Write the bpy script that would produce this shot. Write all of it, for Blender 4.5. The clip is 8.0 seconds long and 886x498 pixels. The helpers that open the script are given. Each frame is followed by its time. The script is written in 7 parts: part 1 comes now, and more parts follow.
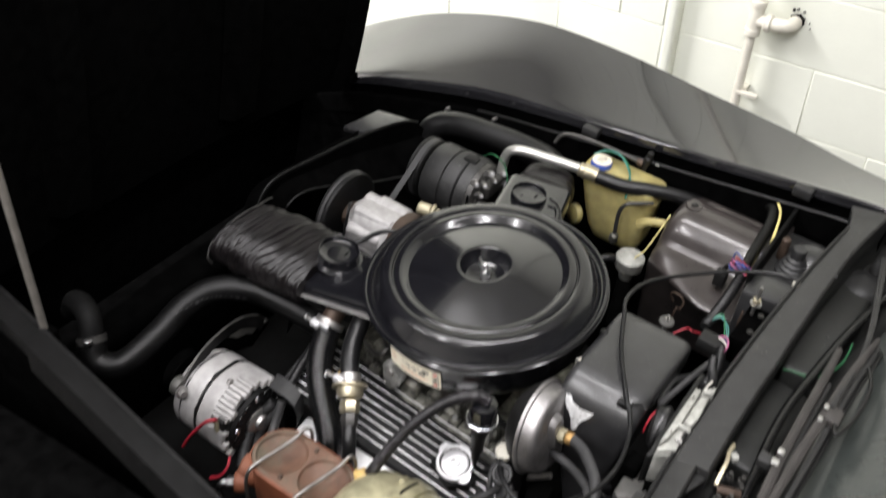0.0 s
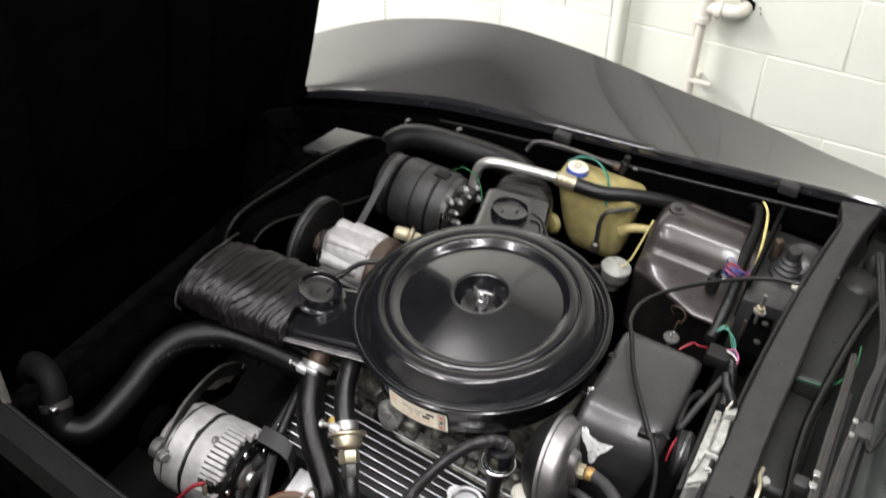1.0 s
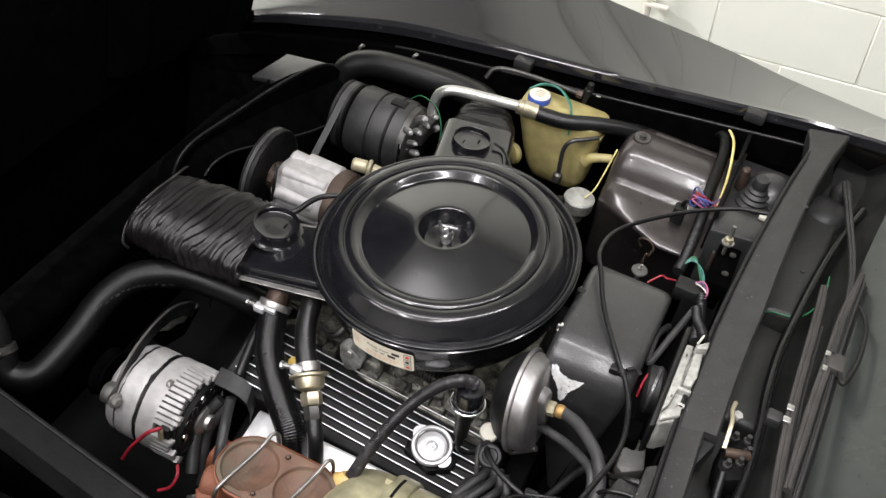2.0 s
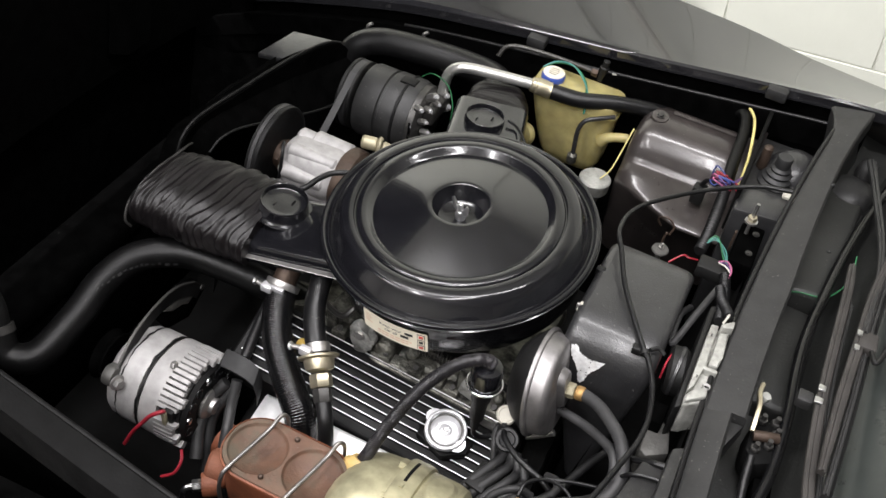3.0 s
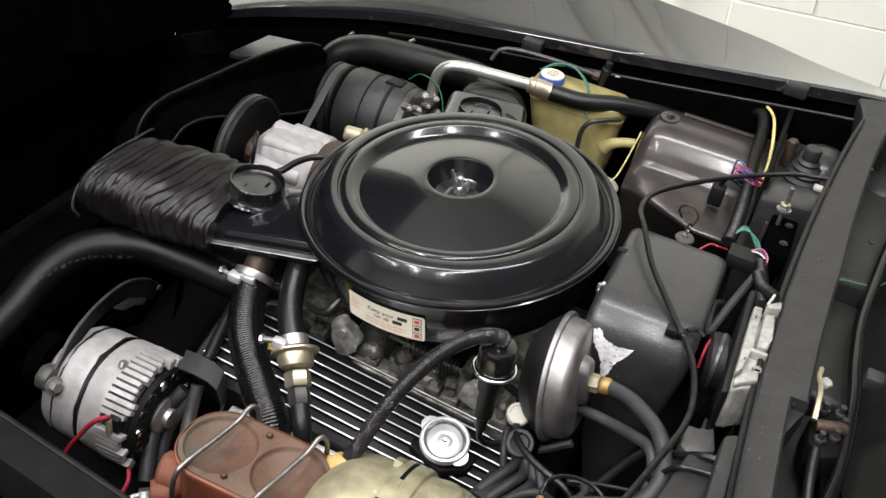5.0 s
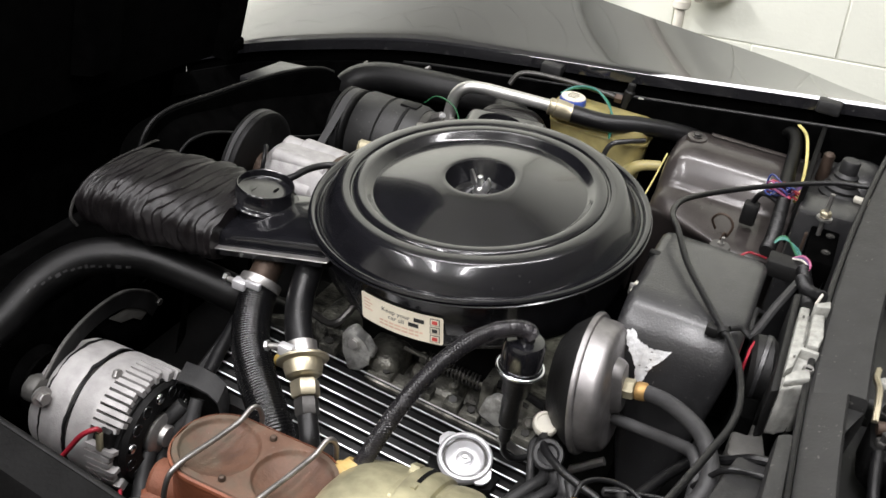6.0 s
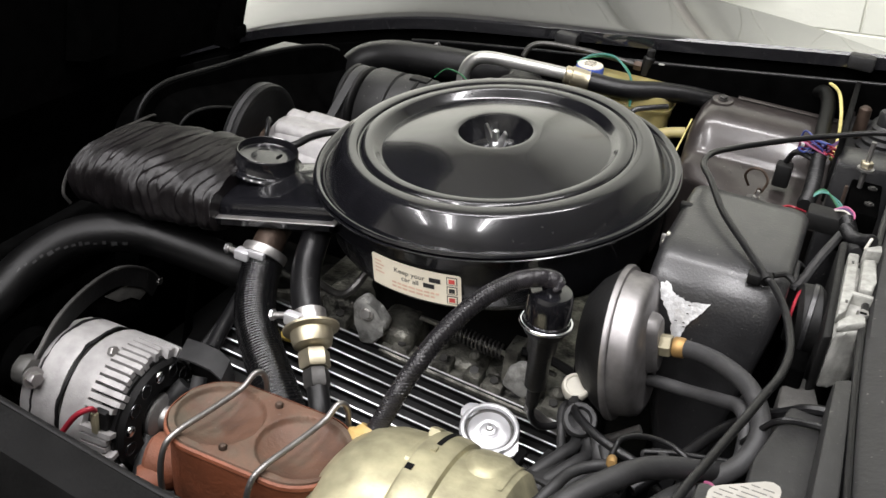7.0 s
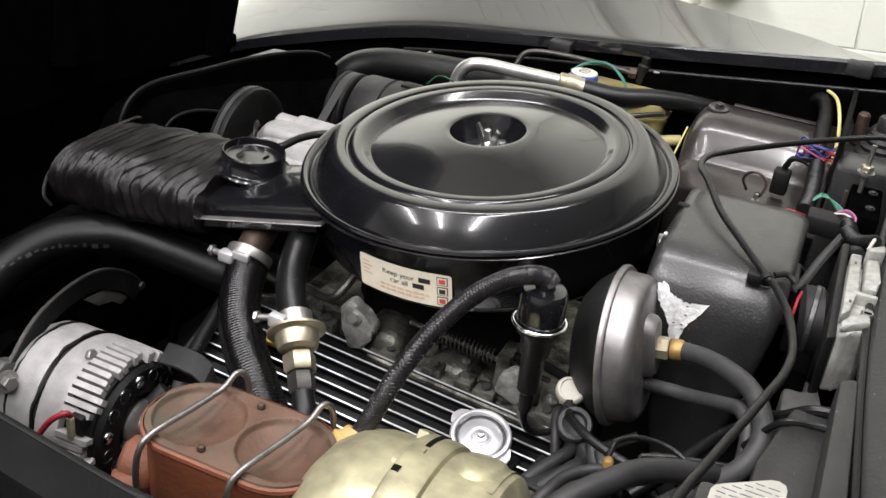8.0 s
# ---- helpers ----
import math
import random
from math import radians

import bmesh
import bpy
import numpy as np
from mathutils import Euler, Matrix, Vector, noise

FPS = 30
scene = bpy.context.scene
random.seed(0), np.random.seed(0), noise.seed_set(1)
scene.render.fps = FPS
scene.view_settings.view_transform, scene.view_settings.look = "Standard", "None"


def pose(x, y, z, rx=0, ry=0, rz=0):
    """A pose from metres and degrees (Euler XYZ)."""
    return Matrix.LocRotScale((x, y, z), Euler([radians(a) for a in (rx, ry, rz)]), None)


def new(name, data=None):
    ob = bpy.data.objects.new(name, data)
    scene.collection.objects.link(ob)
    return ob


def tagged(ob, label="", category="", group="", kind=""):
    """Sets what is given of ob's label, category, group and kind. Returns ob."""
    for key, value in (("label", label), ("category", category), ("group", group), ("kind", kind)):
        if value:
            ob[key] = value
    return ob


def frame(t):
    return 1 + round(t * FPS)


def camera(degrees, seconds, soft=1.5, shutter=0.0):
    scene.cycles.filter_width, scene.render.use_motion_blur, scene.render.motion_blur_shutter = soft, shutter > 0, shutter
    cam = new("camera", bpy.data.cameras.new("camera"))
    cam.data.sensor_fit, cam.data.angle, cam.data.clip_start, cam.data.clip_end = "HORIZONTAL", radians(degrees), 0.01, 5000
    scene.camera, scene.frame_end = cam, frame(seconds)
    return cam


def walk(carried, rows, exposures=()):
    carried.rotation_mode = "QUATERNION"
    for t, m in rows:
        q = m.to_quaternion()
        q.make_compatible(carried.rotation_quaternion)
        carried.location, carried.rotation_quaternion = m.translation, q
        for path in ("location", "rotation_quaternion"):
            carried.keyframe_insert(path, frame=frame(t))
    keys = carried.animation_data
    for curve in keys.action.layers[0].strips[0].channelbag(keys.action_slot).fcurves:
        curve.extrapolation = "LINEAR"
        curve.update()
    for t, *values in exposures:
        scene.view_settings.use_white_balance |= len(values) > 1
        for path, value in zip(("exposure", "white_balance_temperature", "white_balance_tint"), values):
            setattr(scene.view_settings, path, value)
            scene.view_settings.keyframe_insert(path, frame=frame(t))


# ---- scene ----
cam = camera(47.3, 8.0, shutter=0.5)
PATH = [      # seconds, eye, then degrees: turn to the left from +y, tilt up, lean
    (0.0, 0.0050, 0.0022, 1.9227, 33.44, -37.45, 1.88),
    (0.2, -0.0312, 0.0392, 1.9277, 32.74, -36.58, 2.63),
    (0.5, -0.0884, 0.0552, 1.9233, 30.91, -36.07, 2.05),
    (0.7, -0.1142, 0.0480, 1.9175, 29.72, -35.91, 1.37),
    (1.0, -0.1579, 0.0460, 1.9156, 27.47, -38.20, 1.44),
    (1.2, -0.1752, 0.0522, 1.9082, 25.96, -39.55, 2.04),
    (1.5, -0.1921, 0.0643, 1.9028, 23.98, -41.35, 3.07),
    (1.7, -0.1982, 0.0731, 1.8941, 23.17, -41.91, 3.47),
    (2.8, -0.2339, 0.0822, 1.8441, 22.93, -42.32, 4.08),
    (3.0, -0.2324, 0.0851, 1.8213, 22.93, -42.07, 3.84),
    (3.2, -0.2330, 0.0857, 1.7969, 22.63, -41.83, 3.54),
    (3.5, -0.2313, 0.0841, 1.7586, 22.16, -41.24, 3.63),
    (3.7, -0.2365, 0.0828, 1.7370, 21.68, -40.13, 3.86),
    (4.0, -0.2442, 0.0884, 1.6987, 21.44, -37.67, 3.97),
    (4.2, -0.2521, 0.0952, 1.6754, 21.35, -36.45, 4.31),
    (4.5, -0.2573, 0.1009, 1.6281, 21.39, -35.53, 4.79),
    (4.7, -0.2657, 0.1003, 1.5973, 21.08, -35.58, 4.74),
    (5.8, -0.2697, 0.1077, 1.4431, 22.19, -30.15, 4.47),
    (6.0, -0.2708, 0.1116, 1.4184, 22.49, -29.56, 3.96),
    (6.2, -0.2695, 0.1200, 1.3925, 22.86, -29.09, 3.33),
    (6.5, -0.2743, 0.1287, 1.3599, 23.07, -28.92, 2.90),
    (6.7, -0.2778, 0.1352, 1.3418, 23.26, -28.80, 2.22),
    (7.0, -0.2797, 0.1450, 1.3175, 23.65, -28.11, 1.55),
    (7.2, -0.2808, 0.1486, 1.3072, 23.71, -27.45, 1.07),
    (7.5, -0.2805, 0.1556, 1.2921, 23.63, -26.60, 1.55),
    (7.7, -0.2780, 0.1581, 1.2867, 23.65, -26.44, 1.49),
    (8.0, -0.2823, 0.1608, 1.2793, 23.29, -26.55, 1.90),
]
walk(cam, [(t, pose(x, y, z, 90 + tilt, 0, turn) @ pose(0, 0, 0, 0, 0, lean)) for t, x, y, z, turn, tilt, lean in PATH])
CAR = pose(-0.6432, 1.1151, 0.9, 0, 4.658, 0)      # car axes: x to the rear, y to the passenger side, z off the air cleaner lid

# ---- light ----
world = bpy.data.worlds.new("world")
scene.world = world
world.use_nodes = True
wbg = world.node_tree.nodes["Background"]
wbg.inputs["Color"].default_value = (0.9, 0.95, 1.0, 1)
wbg.inputs["Strength"].default_value = 0.01

CEILING = 3.0
TUBES = [(-3.3, 0.9, 90, 1.25, 205), (-2.3, -1.0, 90, 2.4, 52), (-1.25, -1.0, 90, 2.4, 54), (-0.2, -0.7, 90, 2.4, 60), (-0.40, 1.05, 0, 2.4, 46)]      # x, y, turn, length, watts


def tube_light(x, y, turn, length, watts):
    lamp = bpy.data.lights.new("tube_light", "AREA")
    lamp.shape, lamp.size, lamp.size_y = "RECTANGLE", length, 0.14
    lamp.energy, lamp.color = watts, (1.0, 0.974, 0.990)
    ob = new("tube_light", lamp)
    ob.matrix_world = pose(x, y, CEILING - 0.09, 0, 0, turn)
    return ob


for lamp_row in TUBES:
    tube_light(*lamp_row)


# ---- materials ----
def material(name, color, rough=0.5, metal=0.0, vary=0.25, scale=40.0, bump=0.15, dust=0.0, dust_color=(0.25, 0.22, 0.19),
             coat=0.0, spec=0.5, dust_scale=9.0, fine=220.0, trans=0.0, specks=0.0, coat_rough=0.03):
    """Paint, metal or rubber: large stains and fine grain in colour, gloss and relief."""
    m = bpy.data.materials.new(name)
    m.use_nodes = True
    nt = m.node_tree
    b = nt.nodes["Principled BSDF"]
    co = nt.nodes.new("ShaderNodeTexCoord")
    n1 = nt.nodes.new("ShaderNodeTexNoise")
    n1.inputs["Scale"].default_value, n1.inputs["Detail"].default_value = scale, 6
    n2 = nt.nodes.new("ShaderNodeTexNoise")
    n2.inputs["Scale"].default_value, n2.inputs["Detail"].default_value = fine, 3
    n3 = nt.nodes.new("ShaderNodeTexNoise")
    n3.inputs["Scale"].default_value, n3.inputs["Detail"].default_value, n3.inputs["Roughness"].default_value = dust_scale, 8, 0.7
    for n in (n1, n2, n3):
        nt.links.new(co.outputs["Object"], n.inputs["Vector"])
    ramp = nt.nodes.new("ShaderNodeMapRange")
    ramp.inputs["From Min"].default_value, ramp.inputs["From Max"].default_value = 0.3, 0.7
    ramp.inputs["To Min"].default_value, ramp.inputs["To Max"].default_value = 1 - vary, 1 + vary
    nt.links.new(n1.outputs["Fac"], ramp.inputs["Value"])
    mul = nt.nodes.new("ShaderNodeVectorMath")
    mul.operation = "SCALE"
    mul.inputs[0].default_value = color
    nt.links.new(ramp.outputs["Result"], mul.inputs["Scale"])
    mix = nt.nodes.new("ShaderNodeMix")
    mix.data_type = "RGBA"
    dr = nt.nodes.new("ShaderNodeMapRange")
    dr.inputs["From Min"].default_value, dr.inputs["From Max"].default_value = 0.45, 0.75
    dr.inputs["To Min"].default_value, dr.inputs["To Max"].default_value = 0.0, dust
    nt.links.new(n3.outputs["Fac"], dr.inputs["Value"])
    nt.links.new(dr.outputs["Result"], mix.inputs["Factor"])
    nt.links.new(mul.outputs["Vector"], mix.inputs["A"])
    mix.inputs["B"].default_value = (*dust_color, 1)
    if specks:
        n4 = nt.nodes.new("ShaderNodeTexNoise")
        n4.inputs["Scale"].default_value, n4.inputs["Detail"].default_value = 260, 2
        nt.links.new(co.outputs["Object"], n4.inputs["Vector"])
        sr = nt.nodes.new("ShaderNodeMapRange")
        sr.inputs["From Min"].default_value, sr.inputs["From Max"].default_value = 0.70, 0.76
        sr.inputs["To Min"].default_value, sr.inputs["To Max"].default_value = 0.0, specks
        nt.links.new(n4.outputs["Fac"], sr.inputs["Value"])
        flecks = nt.nodes.new("ShaderNodeMix")
        flecks.data_type = "RGBA"
        flecks.inputs["B"].default_value = (0.32, 0.31, 0.28, 1)
        nt.links.new(sr.outputs["Result"], flecks.inputs["Factor"])
        nt.links.new(mix.outputs["Result"], flecks.inputs["A"])
        nt.links.new(flecks.outputs["Result"], b.inputs["Base Color"])
    else:
        nt.links.new(mix.outputs["Result"], b.inputs["Base Color"])
    rr = nt.nodes.new("ShaderNodeMapRange")
    rr.inputs["From Min"].default_value, rr.inputs["From Max"].default_value = 0.3, 0.7
    rr.inputs["To Min"].default_value, rr.inputs["To Max"].default_value = max(0.02, rough * 0.8), min(1.0, rough * 1.2 + dust * 0.2)
    nt.links.new(n3.outputs["Fac"], rr.inputs["Value"])
    nt.links.new(rr.outputs["Result"], b.inputs["Roughness"])
    b.inputs["Metallic"].default_value = metal
    b.inputs["Coat Weight"].default_value = coat
    b.inputs["Coat Roughness"].default_value = coat_rough
    b.inputs["Specular IOR Level"].default_value = spec
    b.inputs["Subsurface Weight"].default_value = trans
    if trans:
        b.inputs["Subsurface Radius"].default_value = (0.02, 0.015, 0.006)
    if bump:
        bp = nt.nodes.new("ShaderNodeBump")
        bp.inputs["Strength"].default_value, bp.inputs["Distance"].default_value = bump, 0.002
        nt.links.new(n2.outputs["Fac"], bp.inputs["Height"])
        nt.links.new(bp.outputs["Normal"], b.inputs["Normal"])
    return m


GLOSS_BLACK = material("gloss_black_enamel", (0.0060, 0.0060, 0.0075), 0.19, vary=0.15, bump=0.014, dust=0.03, dust_color=(0.08, 0.08, 0.085), coat=0.5, specks=0.1, coat_rough=0.06)
BODY_BLACK = material("black_car_paint", (0.016, 0.016, 0.018), 0.13, vary=0.1, bump=0.0, dust=0.05, dust_color=(0.12, 0.12, 0.12), coat=0.6, dust_scale=3, specks=0.25)
SATIN_BLACK = material("satin_black_paint", (0.006, 0.006, 0.0063), 0.36, vary=0.3, bump=0.1, dust=0.12, dust_color=(0.025, 0.024, 0.023), spec=0.4, specks=0.12)
DULL_BLACK = material("dull_black_paint", (0.0045, 0.0045, 0.0047), 0.5, vary=0.4, bump=0.15, dust=0.25, dust_color=(0.016, 0.015, 0.014), spec=0.22)
# Near-zero black without gloss: deep shade put into the colour.
DEEP_BLACK = material("deep_shade_black", (0.0016, 0.0016, 0.0016), 0.85, vary=0.4, bump=0.2, dust=0.1, dust_color=(0.003, 0.003, 0.003), spec=0.0)
MATT_BLACK = material("matt_black_plastic", (0.006, 0.006, 0.006), 0.5, vary=0.3, bump=0.2, dust=0.25, dust_color=(0.022, 0.021, 0.02), spec=0.35)
# Hood black lowered further: its weak light is put into the colour.
HOOD_BLACK = material("hood_shade_black", (0.0018, 0.0018, 0.0018), 0.9, vary=0.4, bump=0.3, dust=0.1, dust_color=(0.005, 0.0045, 0.004), spec=0.01)
# Black for parts deep in the bay, lowered to hold their shade.
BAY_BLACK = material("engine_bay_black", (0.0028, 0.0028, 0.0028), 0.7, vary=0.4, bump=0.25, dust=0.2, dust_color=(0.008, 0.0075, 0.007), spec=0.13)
GREY_PLASTIC = material("grey_black_plastic", (0.019, 0.019, 0.020), 0.36, vary=0.25, bump=0.30, dust=0.3, dust_color=(0.042, 0.042, 0.042), fine=420, dust_scale=22, specks=0.35, coat=0.5, coat_rough=0.23)
COWL_GREY = material("cowl_dusty_black", (0.018, 0.018, 0.018), 0.5, vary=0.25, bump=0.18, dust=0.35, dust_color=(0.036, 0.035, 0.033), specks=0.35)
RUBBER = material("black_rubber_hose", (0.006, 0.006, 0.0065), 0.34, vary=0.3, bump=0.1, dust=0.2, dust_color=(0.018, 0.0175, 0.017), scale=60, specks=0.2, spec=0.38)
RIBBED = material("glossy_ribbed_hose", (0.0040, 0.0040, 0.0044), 0.20, vary=0.3, bump=0.06, dust=0.15, dust_color=(0.014, 0.0135, 0.013), scale=60, specks=0.2)
DULL_RUBBER = material("dull_grey_rubber", (0.018, 0.018, 0.0185), 0.5, vary=0.25, bump=0.15, dust=0.25, dust_color=(0.036, 0.035, 0.034), scale=60)
BRAID = material("grey_braid", (0.020, 0.018, 0.021), 0.20, vary=0.4, bump=0, scale=90)
SERVO_METAL = material("brushed_grey_metal", (0.29, 0.278, 0.278), 0.44, 0.9, vary=0.35, bump=0.05, dust=0.6, dust_color=(0.15, 0.15, 0.135), scale=30)
OLD_RUBBER = material("greyed_rubber_hose", (0.030, 0.030, 0.031), 0.5, vary=0.25, bump=0.15, dust=0.2, dust_color=(0.06, 0.058, 0.056), scale=60)
BIG_HOSE = material("black_moulded_hose", (0.0024, 0.0024, 0.0025), 0.40, vary=0.4, bump=0.12, dust=0.2, dust_color=(0.006, 0.0058, 0.0057), scale=40, spec=0.25)
TAPE = material("wrinkled_black_tape", (0.0050, 0.0041, 0.0045), 0.33, vary=0.5, bump=0.15, dust=0.3, dust_color=(0.016, 0.013, 0.014), scale=30, fine=300, spec=0.34)
PALE_ALLOY = material("pale_matt_alloy", (0.37, 0.36, 0.357), 0.5, 0.3, vary=0.18, bump=0.2, dust=0.45, dust_color=(0.22, 0.21, 0.20), scale=60, fine=500)
DULL_CREAM = material("dull_yellowish_zinc", (0.36, 0.325, 0.22), 0.45, 0.35, vary=0.25, bump=0.2, dust=0.4, dust_color=(0.2, 0.17, 0.11))
POLISHED = material("polished_fin_metal", (0.78, 0.78, 0.79), 0.3, 0.45, vary=0.1, bump=0.05, dust=0.2, dust_color=(0.4, 0.39, 0.37), scale=90)
DARK_STEEL = material("dark_oiled_steel", (0.075, 0.073, 0.07), 0.38, 0.7, vary=0.3, bump=0.15, dust=0.4, dust_color=(0.03, 0.028, 0.026))
BROWN_STEEL = material("brown_stained_steel", (0.068, 0.046, 0.034), 0.5, 0.5, vary=0.35, bump=0.25, dust=0.5, dust_color=(0.045, 0.034, 0.027), scale=60)
DIRTY_ALLOY = material("oily_cast_metal", (0.150, 0.148, 0.128), 0.30, 0.6, vary=0.7, bump=0.9, dust=1.6, dust_color=(0.006, 0.0055, 0.005), scale=40, dust_scale=26)
MOTTLED_ALLOY = material("mottled_alloy", (0.42, 0.42, 0.40), 0.4, 0.5, vary=0.35, bump=0.3, dust=1.0, dust_color=(0.05, 0.048, 0.04), scale=60, dust_scale=38)
STEEL = material("bright_steel", (0.66, 0.66, 0.66), 0.28, 1.0, vary=0.15, bump=0.08, dust=0.2, dust_color=(0.3, 0.27, 0.24))
DULL_STEEL = material("dull_steel", (0.42, 0.41, 0.40), 0.4, 0.9, vary=0.25, bump=0.15, dust=0.35, dust_color=(0.16, 0.14, 0.12))
SATIN_PIPE = material("satin_aluminium_pipe", (0.62, 0.62, 0.60), 0.38, 0.85, vary=0.12, bump=0.08, dust=0.3, dust_color=(0.42, 0.40, 0.36))
CHROME = material("bright_chrome", (0.85, 0.86, 0.90), 0.12, 1.0, vary=0.05, bump=0.0, dust=0.06)
CAP_METAL = material("satin_bright_plate", (0.66, 0.66, 0.68), 0.34, 0.55, vary=0.12, bump=0.08, dust=0.25, dust_color=(0.55, 0.54, 0.52))
BOOSTER_ZINC = material("dull_yellow_zinc", (0.42, 0.39, 0.255), 0.36, 0.55, vary=0.3, bump=0.12, dust=0.95, dust_color=(0.20, 0.19, 0.125), dust_scale=7, specks=0.15)
WIRE_STEEL = material("aged_steel_wire", (0.26, 0.25, 0.24), 0.4, 0.9, vary=0.25, bump=0.15, dust=0.3, dust_color=(0.13, 0.11, 0.09))
GOLD_ZINC = material("yellow_zinc_plate", (0.50, 0.45, 0.33), 0.36, 0.85, vary=0.2, bump=0.12, dust=0.3, dust_color=(0.42, 0.38, 0.27), dust_scale=14)
BRASS = material("brass", (0.42, 0.26, 0.10), 0.5, 0.7, vary=0.25, bump=0.1, dust=0.2, dust_color=(0.25, 0.14, 0.05))
RUST = material("rusty_cast_iron", (0.19, 0.060, 0.028), 0.55, 0.1, vary=0.25, bump=0.35, dust=0.8, dust_color=(0.10, 0.055, 0.036), scale=28, dust_scale=12, fine=260)
RUST_LID = material("rust_stained_steel_lid", (0.105, 0.054, 0.034), 0.46, 0.15, vary=0.45, bump=0.3, dust=1.9, dust_color=(0.092, 0.074, 0.052), scale=24, dust_scale=13, specks=0.2)
HEATER_BROWN = material("dusty_brown_black_plastic", (0.040, 0.034, 0.0325), 0.30, 0.15, vary=0.25, bump=0.05, dust=0.3, dust_color=(0.085, 0.071, 0.064), dust_scale=12, specks=0.35, coat=0.7, coat_rough=0.14)
TANK = material("yellowed_translucent_plastic", (0.40, 0.345, 0.15), 0.4, vary=0.2, bump=0.05, dust=0.5, dust_color=(0.27, 0.21, 0.075), trans=0.25)
BLUE = material("blue_plastic", (0.05, 0.10, 0.42), 0.4, vary=0.1, bump=0.05)
WHITE = material("white_plastic", (0.56, 0.54, 0.47), 0.45, vary=0.1, bump=0.1, dust=0.35, dust_color=(0.4, 0.36, 0.28))
CAST_GREY = material("pale_grey_casting", (0.44, 0.44, 0.41), 0.48, 0.3, vary=0.25, bump=0.15, dust=0.9, dust_color=(0.12, 0.12, 0.10), scale=50, dust_scale=30)
OUTER_PAINT = material("pale_wall_paint", (0.52, 0.51, 0.48), 0.8, vary=0.1, bump=0.2, scale=4)
CREAM = material("cream_paper_sticker", (0.82, 0.76, 0.62), 0.5, vary=0.06, bump=0.03)
PAPER = material("aged_printed_paper", (0.33, 0.32, 0.285), 0.55, vary=0.1, bump=0.05, dust=0.3, dust_color=(0.26, 0.25, 0.215), scale=80)
FADED_INK = material("faded_grey_ink", (0.14, 0.137, 0.13), 0.6, bump=0)
TROUGH = material("dusty_trough_plastic", (0.0125, 0.0131, 0.0124), 0.44, vary=0.35, bump=0.2, dust=0.5, dust_color=(0.027, 0.027, 0.0245), scale=18, dust_scale=7, specks=0.3)
WEATHERED = material("weathered_grey_paint", (0.0320, 0.0290, 0.0270), 0.5, vary=0.3, bump=0.2, dust=0.5, dust_color=(0.038, 0.034, 0.031), scale=25)
COWL_PATCH = material("dusty_grey_metal", (0.085, 0.083, 0.078), 0.5, 0.4, vary=0.3, bump=0.3, dust=0.6, dust_color=(0.10, 0.098, 0.09), scale=40)
INK = material("black_ink", (0.02, 0.02, 0.02), 0.6, bump=0)
RED_INK = material("red_ink", (0.60, 0.08, 0.07), 0.6, bump=0)
PINK_INK = material("faded_red_ink", (0.72, 0.50, 0.38), 0.6, bump=0)
TAN = material("tan_plastic", (0.46, 0.32, 0.115), 0.42, vary=0.15, bump=0.08, dust=0.3, dust_color=(0.34, 0.24, 0.10))
YELLOW = material("yellow_plastic", (0.72, 0.50, 0.10), 0.45, vary=0.15, bump=0.1, dust=0.25)
RED_WIRE = material("red_wire", (0.30, 0.016, 0.03), 0.4, bump=0)
PINK_WIRE = material("pink_wire", (0.42, 0.11, 0.22), 0.4, bump=0)
GREEN_WIRE = material("green_wire", (0.02, 0.13, 0.05), 0.4, bump=0)
TEAL_WIRE = material("teal_wire", (0.06, 0.22, 0.19), 0.4, bump=0)
BLUE_WIRE = material("blue_wire", (0.035, 0.055, 0.22), 0.4, bump=0)
PURPLE_WIRE = material("purple_wire", (0.10, 0.05, 0.14), 0.4, bump=0)
YELLOW_WIRE = material("yellow_wire", (0.66, 0.58, 0.22), 0.4, bump=0)
WHITE_WIRE = material("white_wire", (0.6, 0.58, 0.52), 0.5, bump=0)
FOIL = material("torn_silver_foil", (0.88, 0.89, 0.90), 0.4, 0.25, vary=0.2, bump=0.6, dust=0.25, scale=120)
ROD_GREY = material("dull_zinc_rod", (0.24, 0.225, 0.205), 0.45, 0.6, vary=0.25, bump=0.15, dust=0.3, dust_color=(0.2, 0.17, 0.14))
GLASS_DARK = material("dark_tinted_glass", (0.026, 0.030, 0.028), 0.3, vary=0.1, bump=0.02, dust=0.25, dust_color=(0.06, 0.062, 0.058), dust_scale=5)
GAUGE_PAINT = material("white_block_paint", (0.82, 0.835, 0.74), 0.55, vary=0.03, bump=0.5, dust=0.05, dust_color=(0.6, 0.58, 0.52), scale=6, fine=90)
PIPE_PAINT = material("cream_painted_pipe", (0.74, 0.71, 0.62), 0.45, vary=0.08, bump=0.2, dust=0.2, dust_color=(0.5, 0.45, 0.36), scale=25)
CONCRETE = material("grey_concrete", (0.11, 0.105, 0.10), 0.8, vary=0.2, bump=0.3, dust=0.4, dust_color=(0.12, 0.115, 0.105), scale=5)
CEILING_PAINT = material("ceiling_paint", (0.74, 0.74, 0.72), 0.8, vary=0.05, bump=0.1)
LAMP_WHITE = material("white_enamel", (0.62, 0.62, 0.60), 0.4, vary=0.05, bump=0.05)
# Near-zero black draws the unlit depth of holes by colour.
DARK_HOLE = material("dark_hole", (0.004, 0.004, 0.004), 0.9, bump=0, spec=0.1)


# ---- shapes ----
OFFSETS = {}


